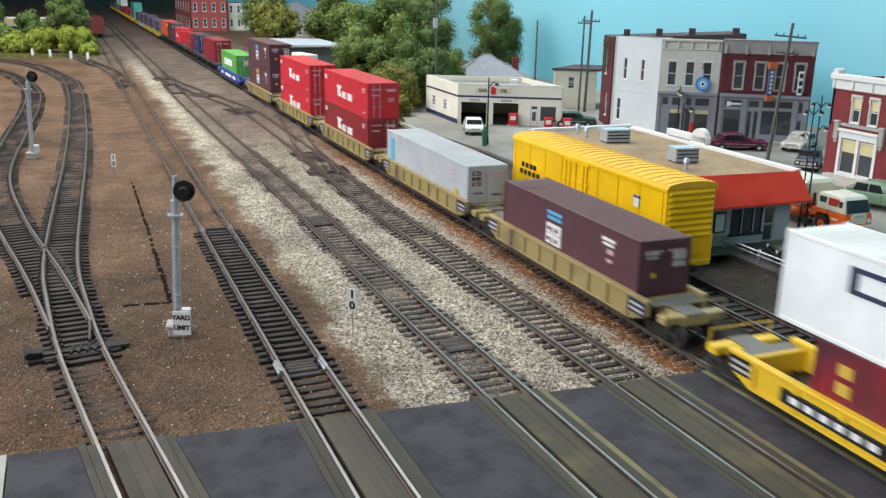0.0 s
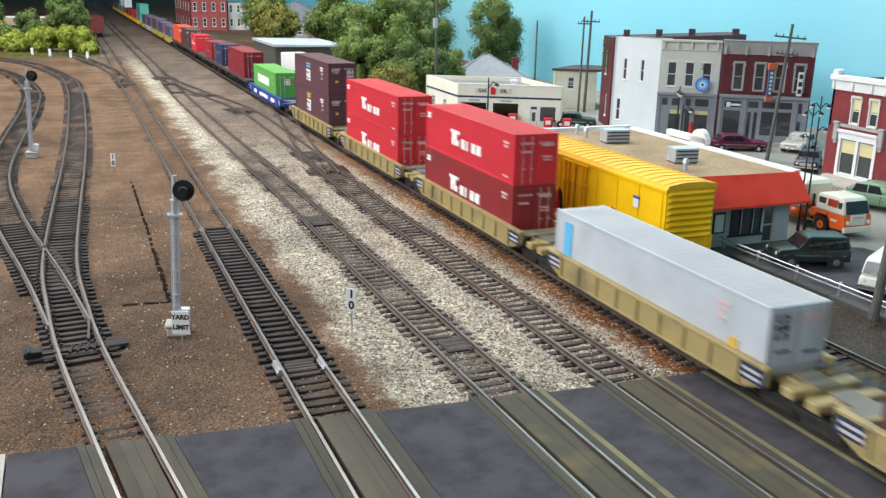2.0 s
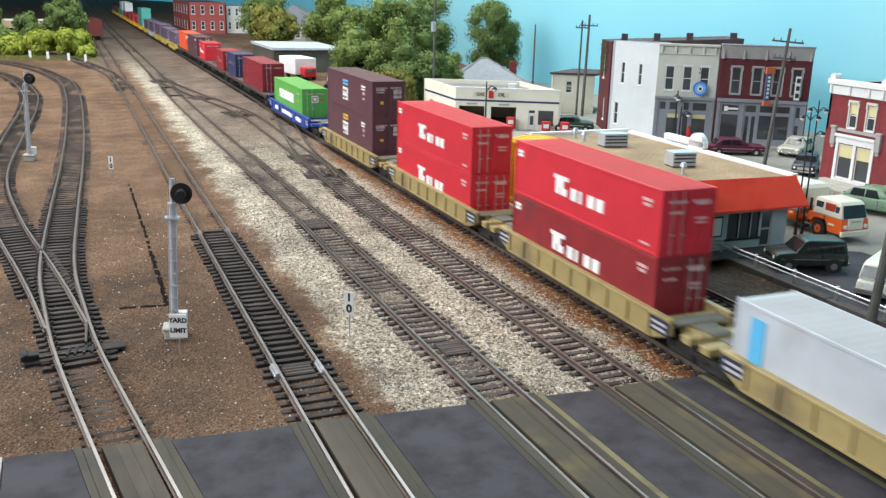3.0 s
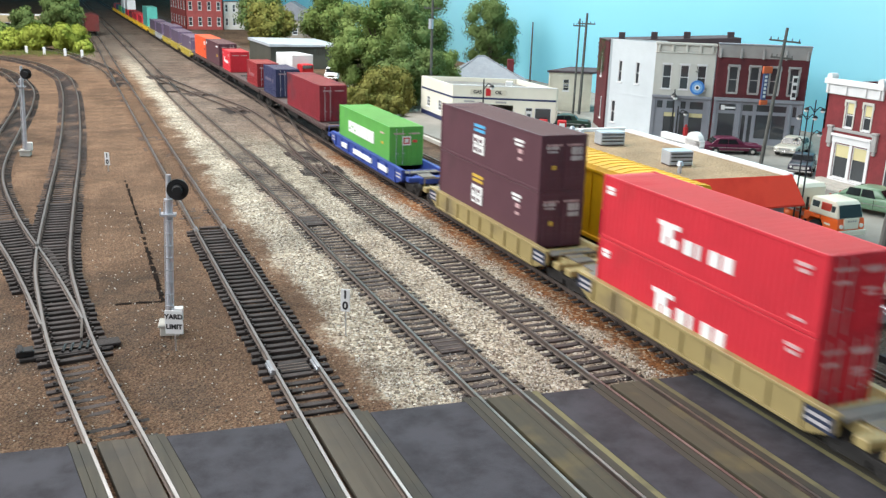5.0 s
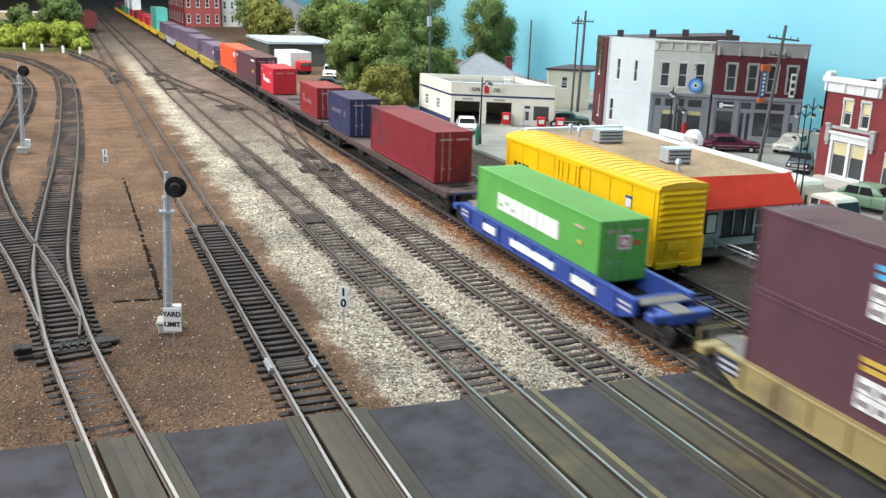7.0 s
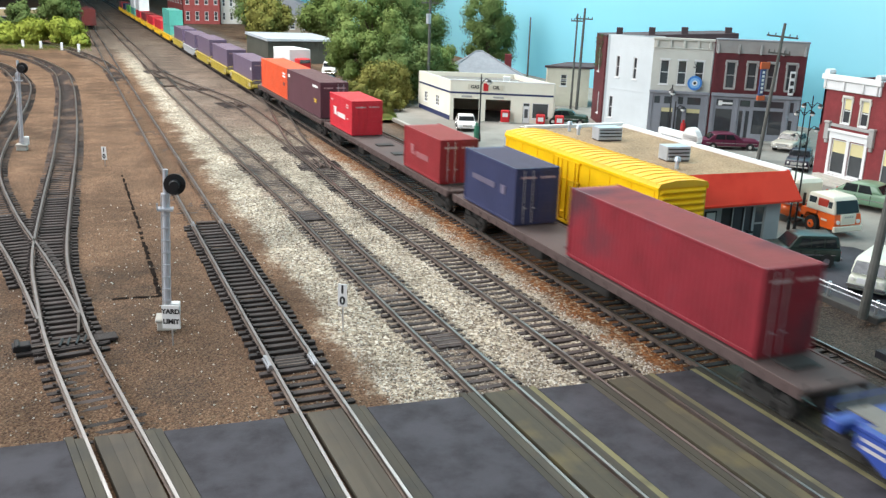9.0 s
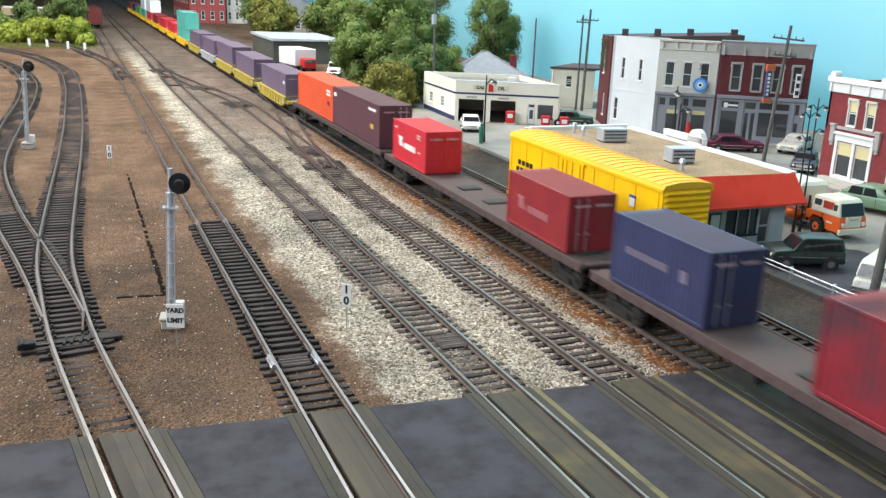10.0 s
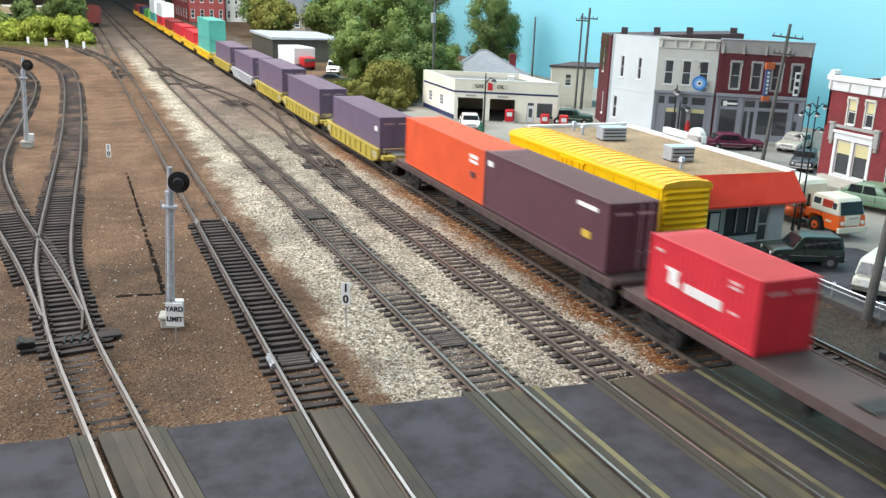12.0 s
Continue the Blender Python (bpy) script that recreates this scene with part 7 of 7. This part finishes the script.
far_block("brick_warehouse", 36.6, 300, 11.5, 42, 9.5, mat("far_brick", (0.34, 0.075, 0.07), 0.8, var=0.2, scale=60), TAR, "long red brick warehouse beside the main line", 2, 4)
far_block("white_warehouse", 48.5, 303, 7.0, 20, 8.5, mat("far_white", (0.60, 0.58, 0.54), 0.8, var=0.1), TAR, "pale warehouse beside a brick one", 2, 3)
far_block("beige_building", 55.0, 255, 18, 16, 3.0, mat("far_beige", (0.36, 0.31, 0.25), 0.8, var=0.1), DECKGREY, "low beige building behind the shed", 1, 5)
far_block("tan_depot", -13, 236, 15, 12, 6.0, mat("depot_tan", (0.44, 0.36, 0.22), 0.8, var=0.1), WHITE, "tan depot building behind green bushes", 1, 4)


def far_house():
    ob = thing("house", 57, 285, -0.3, -20, "far house with a grey pitched roof", "house")
    part("wall", boxes((0, 18, 0, 12, 0, 4)), TANWALL, ob)
    bm = bmesh.new()
    profile_y(bm, [(-1, 4), (19, 4), (9, 9.5)], -0.5, 12.5)
    part("roof", bm, SHINGLE, ob)


far_house()


BOXRED = paint("boxcar_red", (0.14, 0.028, 0.025))


def far_boxcar():
    ob = thing("boxcar", 8.0, 270, 0, 0, "dark red boxcar standing on the far track", "railway car")
    bm = bmesh.new()
    box(bm, -1.7, 1.7, -8, 8, 0.9, 4.9, 0.05)
    part("body", bm, BOXRED, ob)
    bm = bmesh.new()
    profile_y(bm, [(-1.75, 4.88), (1.75, 4.88), (0, 5.2)], -8.05, 8.05)
    part("roof", bm, BOXRED, ob)
    for i in range(6):
        part("end_rib", boxes((-1.5, 1.5, -8.1, -7.98, 1.3 + 0.6 * i, 1.5 + 0.6 * i)), BOXRED, ob)
    for s in (-1, 1):
        add_truck(ob, s * 6)


far_boxcar()

# ---- trees and bushes ----
BARK = mat("bark", (0.09, 0.065, 0.045), 0.9, var=0.35, scale=60, bump=0.5, bump_scale=300)


def leaf_mat(name, c):
    m = mat(name, c, 0.75, var=0.3, scale=55, spec=0.2)
    return m


LEAF = [leaf_mat("mid_green_leaves", (0.165, 0.225, 0.062)), leaf_mat("dark_green_leaves", (0.125, 0.18, 0.056)), leaf_mat("olive_leaves", (0.185, 0.18, 0.042)), leaf_mat("bright_leaves", (0.27, 0.32, 0.05))]


def foliage(rng, blobs, per, size):
    """Small leaf faces over many clumps: rows of centre, radius."""
    vs, fs = [], []
    for cx, cy, cz, r in blobs:
        d = rng.normal(size=(per, 3))
        d /= np.linalg.norm(d, axis=1)[:, None]
        p = np.array([cx, cy, cz]) + d * r * rng.uniform(0.55, 1.2, (per, 1)) * np.array([1, 1, 0.85])
        a = rng.normal(size=(per, 3))
        u = np.cross(d, a)
        u /= np.linalg.norm(u, axis=1)[:, None]
        w = np.cross(d, u) + d * rng.uniform(-0.7, 0.7, (per, 1))
        s = size * rng.uniform(0.6, 1.3, (per, 1))
        for k in range(per):
            n = len(vs)
            vs += [tuple(p[k] - u[k] * s[k]), tuple(p[k] + w[k] * s[k] * 0.6), tuple(p[k] + u[k] * s[k]), tuple(p[k] - w[k] * s[k] * 0.6)]
            fs.append((n, n + 1, n + 2, n + 3))
    return vs, fs


def tree(x, y, H, R, material, label, seed, bush=False, z=-0.35, size=0.32, per=150, count=52, squash=0.85):
    rng = np.random.default_rng(seed)
    ob = thing("bush" if bush else "tree", x, y, z, 0, label, "bush" if bush else "tree", "bushes" if bush else "trees")
    zc = H * (0.5 if bush else 0.54)
    half = H - zc
    blobs = []
    for i in range(count):
        d = rng.normal(size=3)
        d /= np.linalg.norm(d)
        q = rng.uniform(0.35, 0.9)
        blobs.append((d[0] * R * q, d[1] * R * q, zc + d[2] * half * q, R * rng.uniform(0.2, 0.42)))
    vs, fs = foliage(rng, blobs, per, size)
    me = bpy.data.meshes.new("crown")
    me.from_pydata([(a * K, b * K, c * K) for a, b, c in vs], [], fs)
    me.materials.append(material)
    crown = new("crown", me)
    crown.parent = ob
    core = bmesh.new()
    for bx, by, bz, br in blobs:
        ball(core, (bx, by, bz), br * 0.56, 1)
    part("inner_foliage", core, material, crown)
    bm = bmesh.new()
    if bush:
        rod(bm, (0, 0, 0), (0, 0, zc), 0.3, 0.15, 6)
    else:
        rod(bm, (0, 0, 0), (0, 0, zc), 0.5, 0.3, 8)
        for i in range(7):
            b = blobs[i]
            rod(bm, (0, 0, zc * rng.uniform(0.5, 0.95)), b[:3], 0.2, 0.06, 6)
    part("trunk", bm, BARK, ob)


TREES = [  # x, y, height, radius, leaf, bush
    (40.0, 121, 14.2, 5.8, 0, 0), (46.0, 123, 15.5, 6.6, 1, 0), (50.5, 134, 14.0, 4.8, 0, 0), (65.6, 139, 14.5, 4.7, 1, 0),
    (36.2, 117, 9.5, 3.9, 0, 0), (42.5, 113, 8.5, 4.4, 1, 0), (47.0, 116, 7.5, 3.4, 0, 0),
    (37.4, 109, 5.2, 3.6, 2, 1), (33.4, 107.5, 3.0, 2.2, 2, 1), (38.6, 113, 4.4, 2.8, 1, 1), (36.0, 103.5, 2.4, 1.9, 2, 1),
    (40.6, 192, 12.0, 5.2, 2, 0), (46.0, 230, 14.5, 6.0, 1, 0), (54.0, 195, 15.0, 6.0, 0, 0), 
    (-9.5, 213, 4.0, 3.6, 3, 1), (-4.6, 211, 5.2, 3.6, 3, 1), (1.4, 209, 5.6, 4.0, 3, 1), (4.4, 204, 2.4, 2.0, 3, 1), (-14.5, 219, 6.0, 4.2, 0, 1),
    (-16, 226, 11.5, 5.0, 1, 0), (1.0, 230, 11.5, 4.6, 1, 0), (-7.5, 229, 8.0, 3.4, 1, 0), (-26, 232, 12.0, 5.6, 1, 0)]
for k, (x, y, H, R, m, b) in enumerate(TREES):
    tree(x, y, H, R, LEAF[m], ("leafy green bush beside the tracks", "tall leafy green tree with a rounded crown")[0 if b else 1], 40 + k, bool(b), per=560 if y < 150 else 260, size=0.15 if y < 150 else 0.27)


def grass_bank():
    """A low green bank between the tracks and the gas station, and tufts on it and along the far bushes."""
    grass_m = mat("grass_mat", (0.13, 0.17, 0.04), 0.9, var=0.4, scale=120, bump=0.6, bump_scale=500, patch=(0.20, 0.17, 0.06), patch_scale=25, patch_at=0.54, spec=0.1)
    bm = bmesh.new()
    nx, ny = 14, 36
    rows = []
    for j in range(ny + 1):
        y = 97.5 + 36 * j / ny
        xa, xb = 32.4 + 0.02 * (y - 97), 35.2 + 0.16 * (y - 97)
        rows.append([bm.verts.new((xa + (xb - xa) * i / nx, y, -0.42 + 0.75 * math.sin(math.pi * i / nx) * min(1, j / 4, (ny - j) / 4) + 0.1 * noise.noise(Vector((i * 0.7, y * 0.5, 2))))) for i in range(nx + 1)])
    for ra, rb in zip(rows, rows[1:]):
        for i in range(nx):
            bm.faces.new((ra[i], ra[i + 1], rb[i + 1], rb[i])).smooth = True
    tagged(link("grass_bank", bm, grass_m), "low bank of green and straw coloured grass", "ground", kind="structure")
    bm = bmesh.new()
    rng = random.Random(5)
    for i in range(9000):
        if i % 3:
            y = rng.uniform(98, 132)
            t = rng.uniform(0.03, 0.97)
            x = 32.4 + 0.02 * (y - 97) + t * (2.8 + 0.14 * (y - 97))
            z = -0.42 + 0.7 * math.sin(math.pi * t)
        else:
            x, y, z = rng.uniform(-16, 6), rng.gauss(204, 4), -0.36
        a, q = rng.uniform(0, 6.3), rng.uniform(0.15, 0.5)
        bm.faces.new([bm.verts.new(c) for c in ((x - 0.07 * math.cos(a), y - 0.07 * math.sin(a), z - 0.05), (x + 0.07 * math.cos(a), y + 0.07 * math.sin(a), z - 0.05), (x + 0.15 * math.sin(a), y, z + q))])
    tagged(link("grass", bm, grass_m), "tufts of short olive green grass", "grass", kind="stuff")


grass_bank()
motions()
